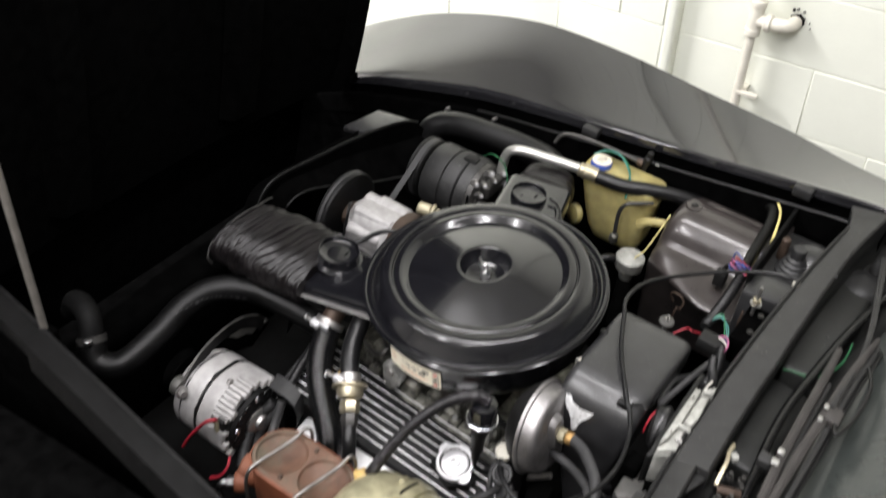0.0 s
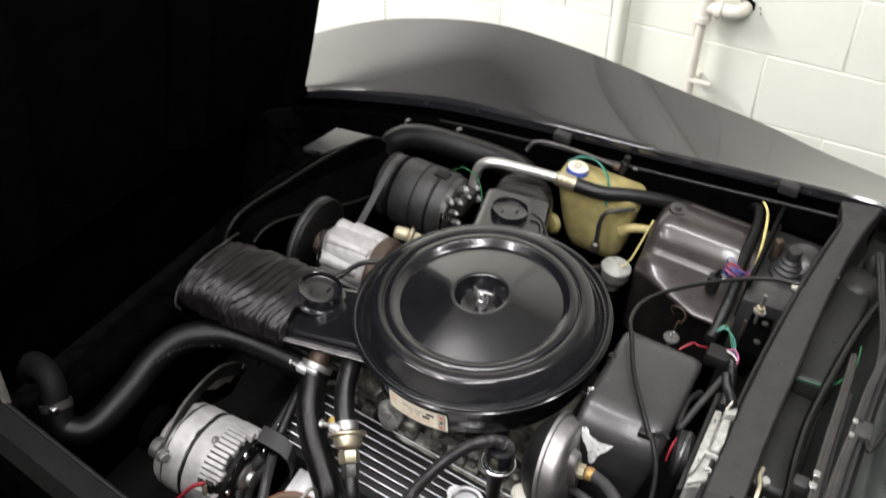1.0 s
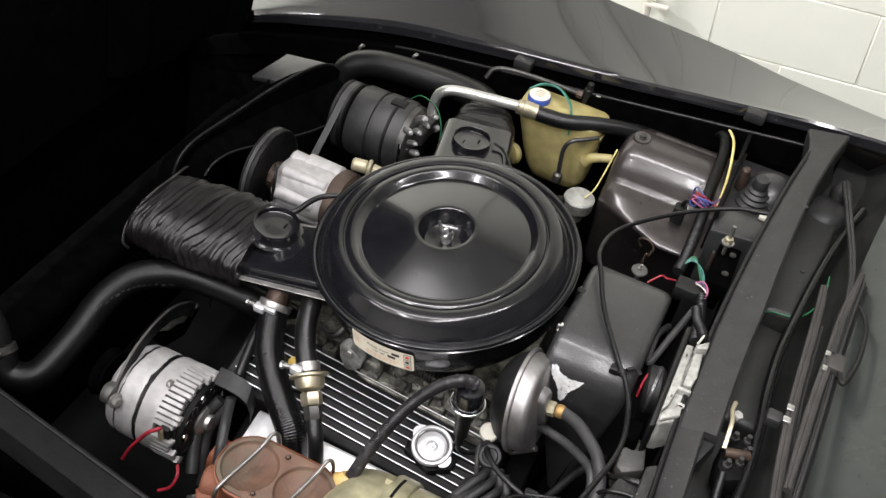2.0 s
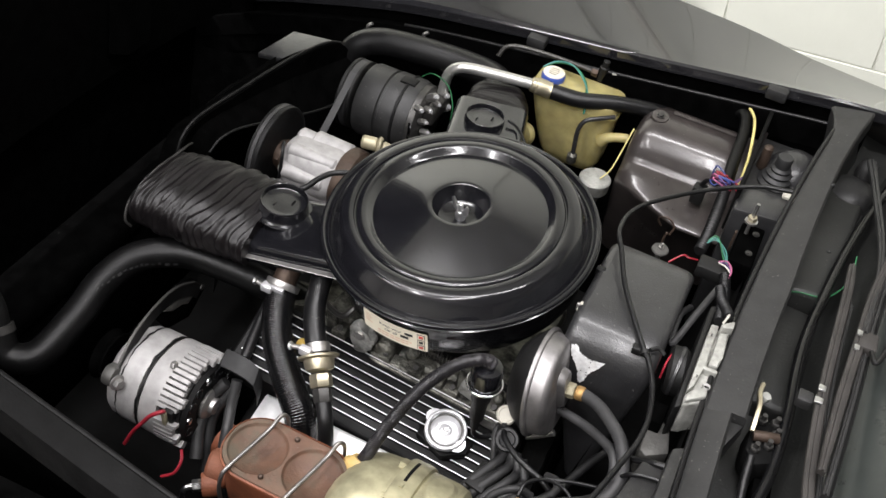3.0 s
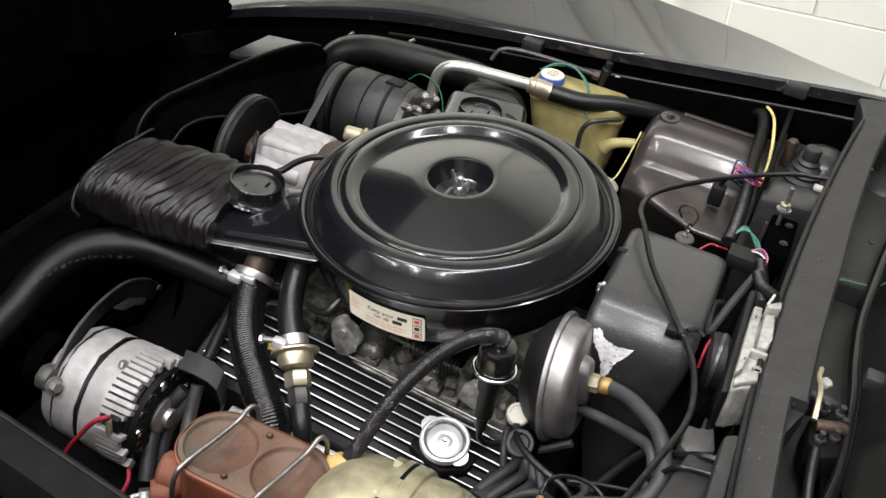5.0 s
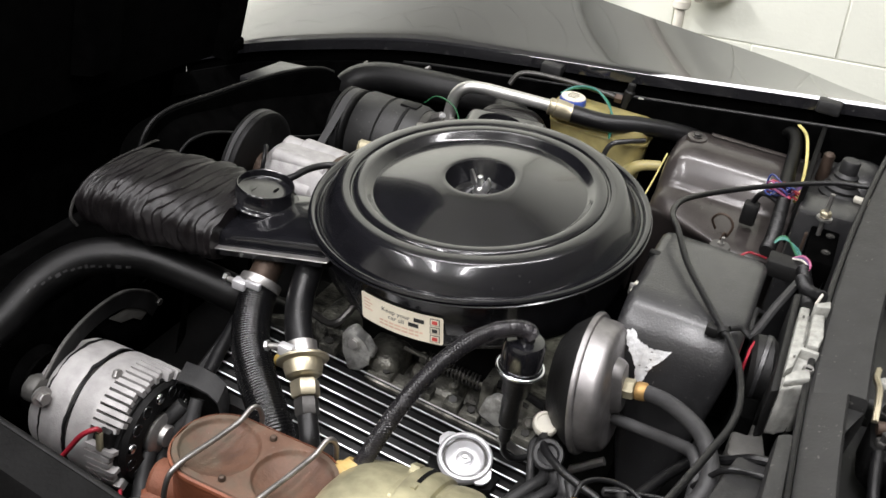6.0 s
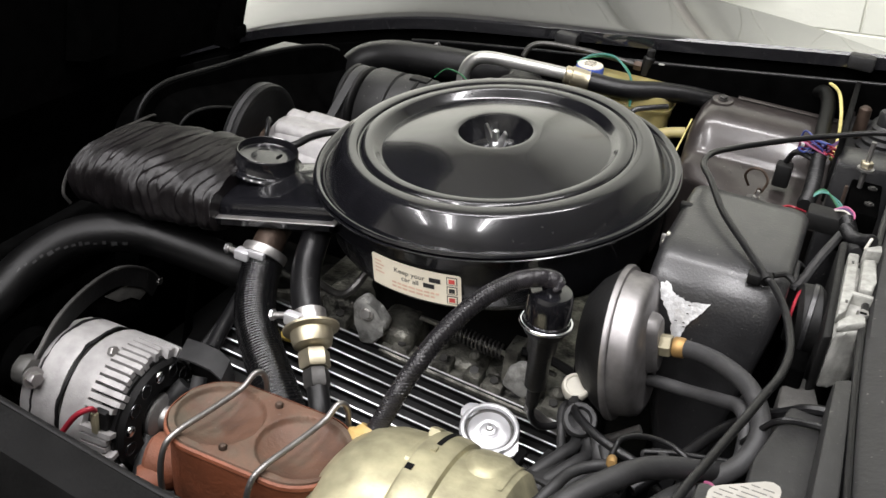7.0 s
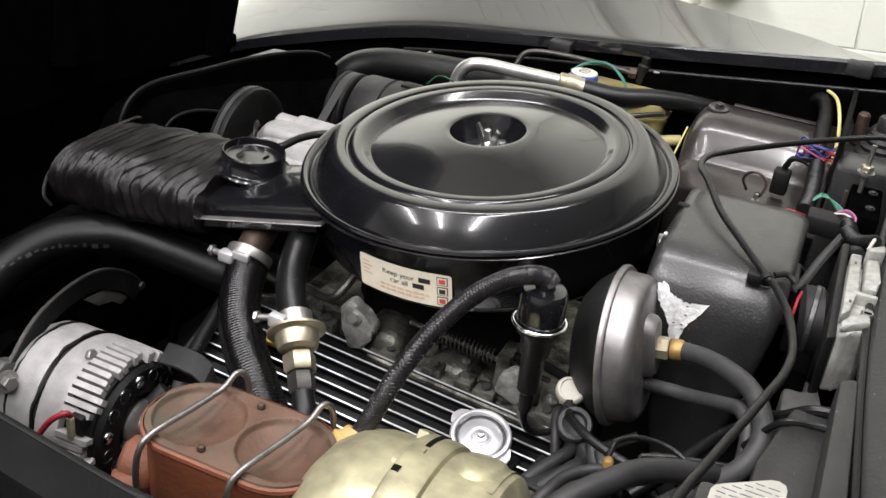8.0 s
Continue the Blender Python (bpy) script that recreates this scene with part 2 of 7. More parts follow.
def link_mesh(name, bm, mat, smooth=True):
    me = bpy.data.meshes.new(name)
    bmesh.ops.recalc_face_normals(bm, faces=bm.faces)
    bm.to_mesh(me)
    bm.free()
    me.materials.append(mat)
    for p in me.polygons:
        p.use_smooth = smooth
    if smooth:
        me.set_sharp_from_angle(angle=radians(38))
    return me


def thing(name, base, label, category, group="", kind="", frame_of=None):
    """An Empty at a place in the car's axes, to parent the parts of one thing."""
    ob = new(name)
    ob.empty_display_size = 0.05
    ob.matrix_world = (CAR if frame_of is None else frame_of) @ Matrix.Translation(base)
    OFFSETS[ob.name] = Vector(base)
    return tagged(ob, label, category, group, kind)


def root_offset(ob):
    while ob.parent is not None:
        ob = ob.parent
    return OFFSETS[ob.name]


def part(name, bm, mat, parent, label="", smooth=True):
    """A mesh of its own under a thing or a part; the bmesh is in the car's axes."""
    bmesh.ops.translate(bm, verts=bm.verts, vec=-root_offset(parent))
    ob = new(name, link_mesh(name, bm, mat, smooth))
    ob.parent = parent
    return tagged(ob, label)


def single(name, bm, mat, base, label, category, group="", kind="", smooth=True, frame_of=None):
    """A thing that is one mesh."""
    bmesh.ops.translate(bm, verts=bm.verts, vec=-Vector(base))
    ob = new(name, link_mesh(name, bm, mat, smooth))
    ob.matrix_world = (CAR if frame_of is None else frame_of) @ Matrix.Translation(base)
    OFFSETS[ob.name] = Vector(base)
    return tagged(ob, label, category, group, kind)


def V(*a):
    return Vector(a)


def ring_mesh(bm, rings, closed=True, caps=True):
    """Skin between rings of points; rings all have the same count."""
    vs = [[bm.verts.new(p) for p in r] for r in rings]
    n = len(vs[0])
    for a, b in zip(vs, vs[1:]):
        for i in range(n if closed else n - 1):
            j = (i + 1) % n
            bm.faces.new((a[i], a[j], b[j], b[i]))
    if caps and closed and n > 2:
        bm.faces.new(vs[0][::-1])
        bm.faces.new(vs[-1])
    return bm


def box(x0, x1, y0, y1, z0, z1, bevel=0.003, seg=2, bm=None):
    bm = bm or bmesh.new()
    made = bmesh.ops.create_cube(bm, size=1, matrix=Matrix.LocRotScale(((x0 + x1) / 2, (y0 + y1) / 2, (z0 + z1) / 2), None, (x1 - x0, y1 - y0, z1 - z0)))
    if bevel:
        edges = list({e for v in made["verts"] for e in v.link_edges})
        bmesh.ops.bevel(bm, geom=edges, offset=bevel, segments=seg, affect="EDGES", profile=0.5)
    return bm


def basis(axis):
    a = Vector(axis).normalized()
    u = a.orthogonal().normalized()
    return a, u, a.cross(u)


def lathe(profile, centre, axis=(0, 0, 1), seg=48, bm=None, lobes=0, lobe_depth=0.0, caps=True):
    """Profile rows (radius, height along axis) turned round the axis."""
    bm = bm or bmesh.new()
    a, u, v = basis(axis)
    c = Vector(centre)
    rings = []
    for r, h in profile:
        ring = []
        for i in range(seg):
            t = 2 * math.pi * i / seg
            rr = max(r, 1e-4) * (1 + lobe_depth * math.cos(lobes * t) if lobes else 1)
            ring.append(c + a * h + (u * math.cos(t) + v * math.sin(t)) * rr)
        rings.append(ring)
    return ring_mesh(bm, rings, caps=caps)


def cyl(p0, p1, r, r1=None, seg=24, bevel=0.0, bm=None):
    p0, p1 = Vector(p0), Vector(p1)
    h, r1 = (p1 - p0).length, r if r1 is None else r1
    prof = [(r, 0), (r1, h)] if not bevel else [(r - bevel, 0), (r, bevel), (r1, h - bevel), (r1 - bevel, h)]
    return lathe(prof, p0, p1 - p0, seg, bm)


def spline(pts, per=8):
    """Catmull-Rom points through pts."""
    p = [Vector(q) for q in pts]
    p = [p[0] * 2 - p[1]] + p + [p[-1] * 2 - p[-2]]
    out = []
    for i in range(1, len(p) - 2):
        a, b, c, d = p[i - 1:i + 3]
        for k in range(per):
            t = k / per
            out.append(0.5 * ((2 * b) + (c - a) * t + (2 * a - 5 * b + 4 * c - d) * t * t + (3 * b - a - 3 * c + d) * t ** 3))
    return out + [p[-2]]


def tube(pts, r, seg=12, per=8, bm=None, wave=0.0, pitch=0.004, flat=1.0):
    """A hose, pipe or wire along pts; wave and pitch (metres) corrugate it; r may be a list of radii at pts."""
    bm = bm or bmesh.new()
    if wave:
        total = sum((Vector(b) - Vector(a)).length for a, b in zip(pts, pts[1:]))
        per = max(per, int(total / pitch * 6 / max(1, len(pts) - 1)))
    line = spline(pts, per)
    radii = list(r) if isinstance(r, (list, tuple)) else [r] * len(pts)
    tang = [(line[min(i + 1, len(line) - 1)] - line[max(i - 1, 0)]).normalized() for i in range(len(line))]
    u = tang[0].orthogonal().normalized()
    rings, run = [], 0.0
    for i, (p, t) in enumerate(zip(line, tang)):
        if i:
            run += (p - line[i - 1]).length
        u = (u - t * u.dot(t)).normalized()
        v = t.cross(u)
        f = min(i / per, len(radii) - 1.001)
        k = int(f)
        rad = radii[k] + (radii[k + 1] - radii[k]) * (f - k) if len(radii) > 1 else radii[0]
        rad += wave * math.sin(2 * math.pi * run / pitch) if wave else 0
        rings.append([p + (u * math.cos(2 * math.pi * j / seg) + v * math.sin(2 * math.pi * j / seg) * flat) * rad for j in range(seg)])
    return ring_mesh(bm, rings)


def prism(poly, axis, a0, a1, bevel=0.0, seg=2, bm=None, taper=None):
    """A polygon in the plane across axis ('x','y','z'), drawn out from a0 to a1; taper scales the far end about its middle."""
    bm = bm or bmesh.new()
    i = "xyz".index(axis)
    rest = [k for k in range(3) if k != i]
    mid = [sum(p[k] for p in poly) / len(poly) for k in (0, 1)]
    rings = []
    for a, s in ((a0, 1.0), (a1, taper or 1.0)):
        ring = []
        for p in poly:
            q = [0.0, 0.0, 0.0]
            q[i] = a
            q[rest[0]], q[rest[1]] = mid[0] + (p[0] - mid[0]) * s, mid[1] + (p[1] - mid[1]) * s
            ring.append(Vector(q))
        rings.append(ring)
    before = set(bm.edges)
    ring_mesh(bm, rings)
    if bevel:
        bmesh.ops.bevel(bm, geom=[e for e in bm.edges if e not in before], offset=bevel, segments=seg, affect="EDGES", profile=0.5)
    return bm


def torus(centre, axis, big, small, seg=40, sub=10, bm=None):
    bm = bm or bmesh.new()
    a, u, v = basis(axis)
    c = Vector(centre)
    vs = []
    for i in range(seg):
        t = 2 * math.pi * i / seg
        d = u * math.cos(t) + v * math.sin(t)
        vs.append([bm.verts.new(c + d * (big + small * math.cos(2 * math.pi * j / sub)) + a * small * math.sin(2 * math.pi * j / sub)) for j in range(sub)])
    for i in range(seg):
        for j in range(sub):
            bm.faces.new((vs[i][j], vs[(i + 1) % seg][j], vs[(i + 1) % seg][(j + 1) % sub], vs[i][(j + 1) % sub]))
    return bm


def hexnut(centre, axis, r, h, bm=None):
    return lathe([(r * 0.9, 0), (r, h * 0.12), (r, h * 0.88), (r * 0.9, h)], centre, axis, 6, bm)


def bolt(centre, axis, r, h, washer=0.0):
    bm = bmesh.new()
    if washer:
        lathe([(washer, -0.001), (washer, 0.0015)], centre, axis, 20, bm)
    return hexnut(centre, axis, r, h, bm)


def rounded_rect(w, h, r, n=6, cx=0.0, cy=0.0):
    pts = []
    for sx, sy, a0 in ((1, 1, 0), (-1, 1, 90), (-1, -1, 180), (1, -1, 270)):
        for k in range(n + 1):
            a = radians(a0 + 90 * k / n)
            pts.append((cx + sx * (w / 2 - r) + r * math.cos(a), cy + sy * (h / 2 - r) + r * math.sin(a)))
    return pts


def smooth_table(x, rows):
    """Cubic through rows of (x, y)."""
    xs = [r[0] for r in rows]
    ys = [r[1] for r in rows]
    x = min(max(x, xs[0]), xs[-1])
    k = max(i for i in range(len(xs) - 1) if xs[i] <= x) if x < xs[-1] else len(xs) - 2
    def slope(i):
        if i == 0 or i == len(xs) - 1:
            j = min(i, len(xs) - 2)
            return (ys[j + 1] - ys[j]) / (xs[j + 1] - xs[j])
        return (ys[i + 1] - ys[i - 1]) / (xs[i + 1] - xs[i - 1])
    h = xs[k + 1] - xs[k]
    t = (x - xs[k]) / h
    return ((2 * t ** 3 - 3 * t ** 2 + 1) * ys[k] + (t ** 3 - 2 * t ** 2 + t) * h * slope(k)
            + (-2 * t ** 3 + 3 * t ** 2) * ys[k + 1] + (t ** 3 - t ** 2) * h * slope(k + 1))


def letters(text, size, bm=None):
    """Flat letters of the built-in font in the xy plane, starting at the origin."""
    cu = bpy.data.curves.new("letters", "FONT")
    cu.body, cu.size = text, size
    ob = bpy.data.objects.new("letters", cu)
    scene.collection.objects.link(ob)
    me = ob.evaluated_get(bpy.context.evaluated_depsgraph_get()).to_mesh()
    bm = bm or bmesh.new()
    bm.from_mesh(me)
    bpy.data.objects.remove(ob)
    bpy.data.curves.remove(cu)
    return bm

# ---- the garage ----
WALL_Y, BLOCK, COURSE = 2.60, 0.388, 0.198
ROOM = (-4.2, 4.6, -3.6, WALL_Y)
HOME = Matrix.Identity(4)


def wall_slab(name, x0, x1, y0, y1):
    bm = box(x0, x1, y0, y1, 0, CEILING, 0)
    return single(name, bm, GAUGE_PAINT if name == "wall_north" else OUTER_PAINT, ((x0 + x1) / 2, (y0 + y1) / 2, 0), "white painted masonry wall of the garage" if name == "wall_north" else "plain pale wall of the garage", "wall", kind="structure", smooth=False, frame_of=HOME)


wall_north = wall_slab("wall_north", ROOM[0], ROOM[1], WALL_Y + 0.003, WALL_Y + 0.2)
part("backing", box(-0.910, ROOM[1], WALL_Y - 0.037, WALL_Y + 0.002, 0, CEILING, 0), GAUGE_PAINT, wall_north, smooth=False)
part("backing", box(ROOM[0], -0.920, WALL_Y - 0.077, WALL_Y + 0.002, 0, CEILING, 0), GAUGE_PAINT, wall_north, smooth=False)
part("corner", box(-0.946, -0.912, WALL_Y - 0.0815, WALL_Y - 0.02, 0.001, CEILING - 0.001, 0.012, 4), GAUGE_PAINT, wall_north, "rounded plaster corner of the step")
wall_slab("wall_south", ROOM[0], ROOM[1], ROOM[2] - 0.15, ROOM[2])
wall_slab("wall_west", ROOM[0] - 0.15, ROOM[0], ROOM[2] - 0.15, WALL_Y + 0.2)
wall_slab("wall_east", ROOM[1], ROOM[1] + 0.15, ROOM[2] - 0.15, WALL_Y + 0.2)
single("floor", box(ROOM[0] - 0.15, ROOM[1] + 0.15, ROOM[2] - 0.15, WALL_Y + 0.2, -0.1, 0, 0), CONCRETE, (0, 0, -0.1), "grey concrete garage floor", "floor", kind="structure", smooth=False, frame_of=HOME)
single("ceiling", box(ROOM[0] - 0.15, ROOM[1] + 0.15, ROOM[2] - 0.15, WALL_Y + 0.2, CEILING, CEILING + 0.1, 0), CEILING_PAINT, (0, 0, CEILING), "plain pale garage ceiling", "ceiling", kind="structure", smooth=False, frame_of=HOME)
PILASTER_X = -0.914      # the wall stands a little prouder to the front of this line


def block_mesh(length, depth):
    bm = box(-length / 2 + 0.0014, length / 2 - 0.0014, 0, depth, 0.0017, COURSE - 0.0017, 0.0020, 1)
    return link_mesh("block", bm, GAUGE_PAINT)


def place_block(mesh, x, y, z):
    ob = new("block", mesh)
    ob.parent = wall_north
    ob.location = Vector((x, y, z)) - OFFSETS["wall_north"]


def lay_blocks():
    """Painted blocks in running bond, proud of their joints; the part past the step stands 4 cm further out."""
    block = block_mesh(BLOCK, 0.055)
    end = PILASTER_X - 0.033
    closers = {}
    for row in range(-3, 11):
        z = 0.697 + row * COURSE
        if z < -0.05 or z + COURSE + 0.02 > CEILING:
            continue
        shift = 0 if row % 2 else BLOCK / 2
        for k in range(-7, 13):
            left = -0.528 + shift + k * BLOCK
            if left >= PILASTER_X - 0.03:
                place_block(block, left + BLOCK / 2, WALL_Y - 0.04, z)
            far_left = left + 0.028
            if far_left + BLOCK <= end + 0.004:
                place_block(block, far_left + BLOCK / 2, WALL_Y - 0.08, z + 0.02)
            elif far_left < end:
                if shift not in closers:
                    closers[shift] = block_mesh(end - far_left, 0.055)
                place_block(closers[shift], (end + far_left) / 2, WALL_Y - 0.08, z + 0.02)


# half blocks that close the step of the wall
def step_blocks():
    half = block_mesh(BLOCK / 2, 0.055)
    for row in range(-3, 11):
        z = 0.697 + row * COURSE
        if row % 2 == 0 and z + COURSE + 0.02 < CEILING:
            place_block(half, -0.528 - BLOCK * 0.75, WALL_Y - 0.04, z)


def lamp_fixture(x, y, turn, length):
    m = pose(x, y, 0, 0, 0, turn)
    lamp = thing("ceiling_lamp", (0, 0, CEILING - 0.08), "white metal fluorescent lamp fixed under the ceiling", "lamp", group="ceiling lamps", frame_of=m)
    part("housing", prism([(-0.08, CEILING - 0.07), (-0.05, CEILING), (0.05, CEILING), (0.08, CEILING - 0.07)], "x", -length / 2 - 0.03, length / 2 + 0.03), LAMP_WHITE, lamp, smooth=False)


for lamp_row in TUBES:
    lamp_fixture(*lamp_row[:4])

# water pipe on the wall
PX, PY = -0.70, WALL_Y - 0.085


def wall_pipe():
    t = thing("water_pipe", (PX, PY, 0.2), "cream painted water pipe with an elbow and clip on the wall", "pipe", kind="structure", frame_of=HOME)
    part("riser", tube([(PX - 0.005, PY, 0.30), (PX - 0.003, PY, 0.6), (PX, PY, 0.80)], 0.0125, 16), PIPE_PAINT, t)
    part("riser", tube([(PX + 0.002, PY, 0.83), (PX + 0.008, PY, 1.1), (PX + 0.01, PY, 1.6)], 0.0135, 16), PIPE_PAINT, t)
    bm = lathe([(0.018, 0), (0.022, 0.004), (0.022, 0.018), (0.018, 0.022)], (PX + 0.002, PY, 0.845), (0, 0, 1), 20)
    lathe([(0.017, 0), (0.021, 0.004), (0.021, 0.02), (0.017, 0.024)], (PX, PY, 0.765), (0, 0, 1), 20, bm)
    tube([(PX, PY, 0.77), (PX + 0.001, PY, 0.81), (PX + 0.003, PY, 0.855)], 0.019, 16, bm=bm)
    part("tee", bm, PIPE_PAINT, t)
    bm = tube([(PX, PY, 0.81), (PX + 0.04, PY, 0.81), (PX + 0.075, PY + 0.004, 0.81), (PX + 0.092, PY + 0.02, 0.812), (PX + 0.095, PY + 0.06, 0.815)], 0.018, 16)
    lathe([(0.019, 0), (0.024, 0.004), (0.024, 0.016), (0.019, 0.02)], (PX + 0.028, PY, 0.81), (1, 0, 0), 20, bm)
    part("elbow", bm, PIPE_PAINT, t)
    bm = box(PX - 0.02, PX + 0.016, PY + 0.01, PY + 0.045, 0.595, 0.607, 0.003)
    box(PX - 0.006, PX + 0.055, PY - 0.014, PY + 0.002, 0.596, 0.606, 0.002, bm=bm)
    part("clip", bm, PIPE_PAINT, t)
    # Hole and pits are flat dark pieces; their depth is only coloured.
    rnd = random.Random(8)
    ring = [(0.0165 + rnd.uniform(0, 0.005)) for k in range(14)]
    pts = [(PX + 0.098 + r * math.cos(k * math.pi / 7), 0.820 + r * 0.9 * math.sin(k * math.pi / 7)) for k, r in enumerate(ring)]
    for dx, dz, r in ((-0.016, 0.030, 0.0050), (-0.006, 0.034, 0.0035), (0.010, 0.030, 0.0030), (0.030, 0.004, 0.0020), (0.034, -0.010, 0.0016)):
        chip = [(PX + 0.100 + dx + r * rnd.uniform(0.6, 1.5) * math.cos(k * math.pi / 3.5), 0.815 + dz + r * rnd.uniform(0.5, 1.1) * math.sin(k * math.pi / 3.5)) for k in range(7)]
        part("chip", prism(chip, "y", PY + 0.0395, PY + 0.046), DARK_HOLE, t, "small broken pit", smooth=False)
    part("hole", prism(pts, "y", PY + 0.039, PY + 0.046), DARK_HOLE, t, "broken hole in the wall round the pipe", smooth=False)


wall_pipe()

# ---- the car's body ----
EDGE = [(-1.1, -0.37), (-0.9, -0.262), (-0.71, -0.176), (-0.6, -0.139), (-0.375, -0.077), (-0.168, -0.044), (0.084, -0.012), (0.308, 0.019), (0.48, 0.04), (1.1, 0.07)]
CREST = [(-1.1, -0.38), (-0.9, -0.215), (-0.76, -0.128), (-0.6, -0.053), (-0.37, 0.010), (-0.155, 0.018), (0.04, 0.004), (0.245, -0.010), (0.39, -0.028), (1.1, -0.07)]
E_Y, C_Y = 0.568, 0.785


def edge_z(x):
    return smooth_table(x, EDGE)


def crest_z(x):
    return smooth_table(x, CREST)


def fender_z(x, y):
    e, c = edge_z(x), crest_z(x)
    if y <= C_Y:
        u = (y - E_Y) / (C_Y - E_Y)
        return e + (c - e) * (0.8 * u + 0.2 * math.sin(u * math.pi / 2)) if u > 0 else e
    u = min(1.0, (y - C_Y) / 0.2)
    return c - 0.12 * u - 0.02 * (1 - math.exp(-u * 40)) - 0.22 * (1 - math.sqrt(max(0.0, 1 - u * u)))


body = thing("car_body", (0, 0, -0.85), "glossy black sports car body around an open engine bay", "car")


SECTION = [E_Y + (C_Y - E_Y) * k / 16 for k in range(1, 16)] + [C_Y - 0.004, C_Y, C_Y + 0.003, C_Y + 0.008, C_Y + 0.015] + [C_Y + 0.03 + 0.017 * k for k in range(11)]


def fender_skin(side):
    bm = bmesh.new()
    rings = []
    nx = 70
    for i in range(nx + 1):
        x = -1.05 + 2.0 * i / nx
        row = [V(x, E_Y, edge_z(x) - 0.022), V(x, E_Y - 0.001, edge_z(x) - 0.004), V(x, E_Y + 0.003, edge_z(x))]
        for y in SECTION:
            row.append(V(x, y, fender_z(x, y)))
        row.append(V(x, 0.99, -0.45))
        row.append(V(x, 0.96, -0.80))
        rings.append([V(p.x, p.y * side, p.z) for p in row])
    return ring_mesh(bm, rings, closed=False, caps=False)


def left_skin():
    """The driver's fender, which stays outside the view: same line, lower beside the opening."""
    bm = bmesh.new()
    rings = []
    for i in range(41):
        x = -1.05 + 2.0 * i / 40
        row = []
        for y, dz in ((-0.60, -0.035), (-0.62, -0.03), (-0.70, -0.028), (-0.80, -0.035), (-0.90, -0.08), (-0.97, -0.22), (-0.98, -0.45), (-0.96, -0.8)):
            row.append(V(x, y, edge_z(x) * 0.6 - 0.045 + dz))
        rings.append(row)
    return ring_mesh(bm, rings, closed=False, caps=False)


part("fender", fender_skin(1), BODY_BLACK, body, "glossy black fender with a raised crest")
# Driver's side coloured near black for the dark hood it mirrors, not body paint.
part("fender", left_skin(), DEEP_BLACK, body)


def strip_x(x0, x1, n, row_fn, closed=False):
    """A strip along x; row_fn(x) gives the points of its section."""
    bm = bmesh.new()
    ring_mesh(bm, [row_fn(x0 + (x1 - x0) * i / n) for i in range(n + 1)], closed=closed, caps=closed)
    return bm


# hood seat: black gutter under the fender's lip
def gutter_row(x):
    return [V(x, E_Y + 0.012, edge_z(x) - 0.01), V(x, E_Y + 0.012, edge_z(x) - 0.05), V(x, 0.552, edge_z(x) - 0.052), V(x, 0.548, edge_z(x) - 0.040),
     V(x, 0.545, edge_z(x) - 0.037), V(x, 0.540, edge_z(x) - 0.038), V(x, 0.538, edge_z(x) - 0.046), V(x, 0.536, edge_z(x) - 0.085)]


# Both gutter lengths go near black: the recess's shade put into the colour.
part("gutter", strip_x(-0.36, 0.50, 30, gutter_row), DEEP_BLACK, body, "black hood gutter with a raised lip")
part("gutter", strip_x(-0.85, -0.36, 14, gutter_row), DEEP_BLACK, body, "front end of the gutter, darkened for its shade")
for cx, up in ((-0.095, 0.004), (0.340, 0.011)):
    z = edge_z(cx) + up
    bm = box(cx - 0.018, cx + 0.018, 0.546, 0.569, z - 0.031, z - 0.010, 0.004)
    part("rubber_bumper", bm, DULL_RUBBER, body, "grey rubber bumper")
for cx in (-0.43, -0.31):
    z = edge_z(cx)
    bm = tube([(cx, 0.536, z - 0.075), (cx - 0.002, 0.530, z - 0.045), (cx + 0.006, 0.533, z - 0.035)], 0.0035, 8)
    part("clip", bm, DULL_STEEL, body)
# Bead in a lighter, glossier black carries the lip's line of light.
part("gutter_bead", tube([V(x, 0.545, edge_z(x) - 0.0365) for x in (-0.36 + 0.84 * i / 14 for i in range(15))], 0.0030, 10, 3), SATIN_BLACK, body, "gutter bead, lighter for the light along its lip")
# Inner panels take the bay's deep shade in their colour.
part("inner_panel", strip_x(-0.95, 0.48, 20, lambda x: [V(x, 0.540, edge_z(x) - 0.08), V(x, 0.542, edge_z(x) - 0.13), V(x, 0.55, -0.30), V(x, 0.50, -0.55)]), DEEP_BLACK, body, "inner fender panel in near black for its deep shade")
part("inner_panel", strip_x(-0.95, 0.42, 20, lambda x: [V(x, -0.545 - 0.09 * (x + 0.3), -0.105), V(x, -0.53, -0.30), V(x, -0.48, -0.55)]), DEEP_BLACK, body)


def left_rail_row(x):
    y = -0.566 - 0.16 * x if x < 0 else -0.566
    z = -0.059 + 0.056 * x
    return [V(x, y - 0.040, z - 0.02), V(x, y - 0.036, z + 0.0), V(x, y - 0.005, z + 0.004), V(x, y, z), V(x, y + 0.002, z - 0.028), V(x, y - 0.006, z - 0.05), V(x, y - 0.040, z - 0.05)]


part("fender_ledge", strip_x(-0.95, 0.40, 30, left_rail_row, closed=True), BAY_BLACK, body, "black ledge along the engine bay")
# Lighter black bead puts the ledge's edge highlight into the colour.
part("ledge_bead", tube([left_rail_row(-0.95 + 1.35 * i / 16)[3] + V(0, 0.000, -0.001) for i in range(17)], 0.0040, 10, 3), DULL_BLACK, body, "ledge bead, lighter for its edge highlight")
part("tab", prism([(0.441, -0.150), (0.457, -0.149), (0.443, -0.190)], "z", -0.022, -0.019, 0.0005), COWL_GREY, body)
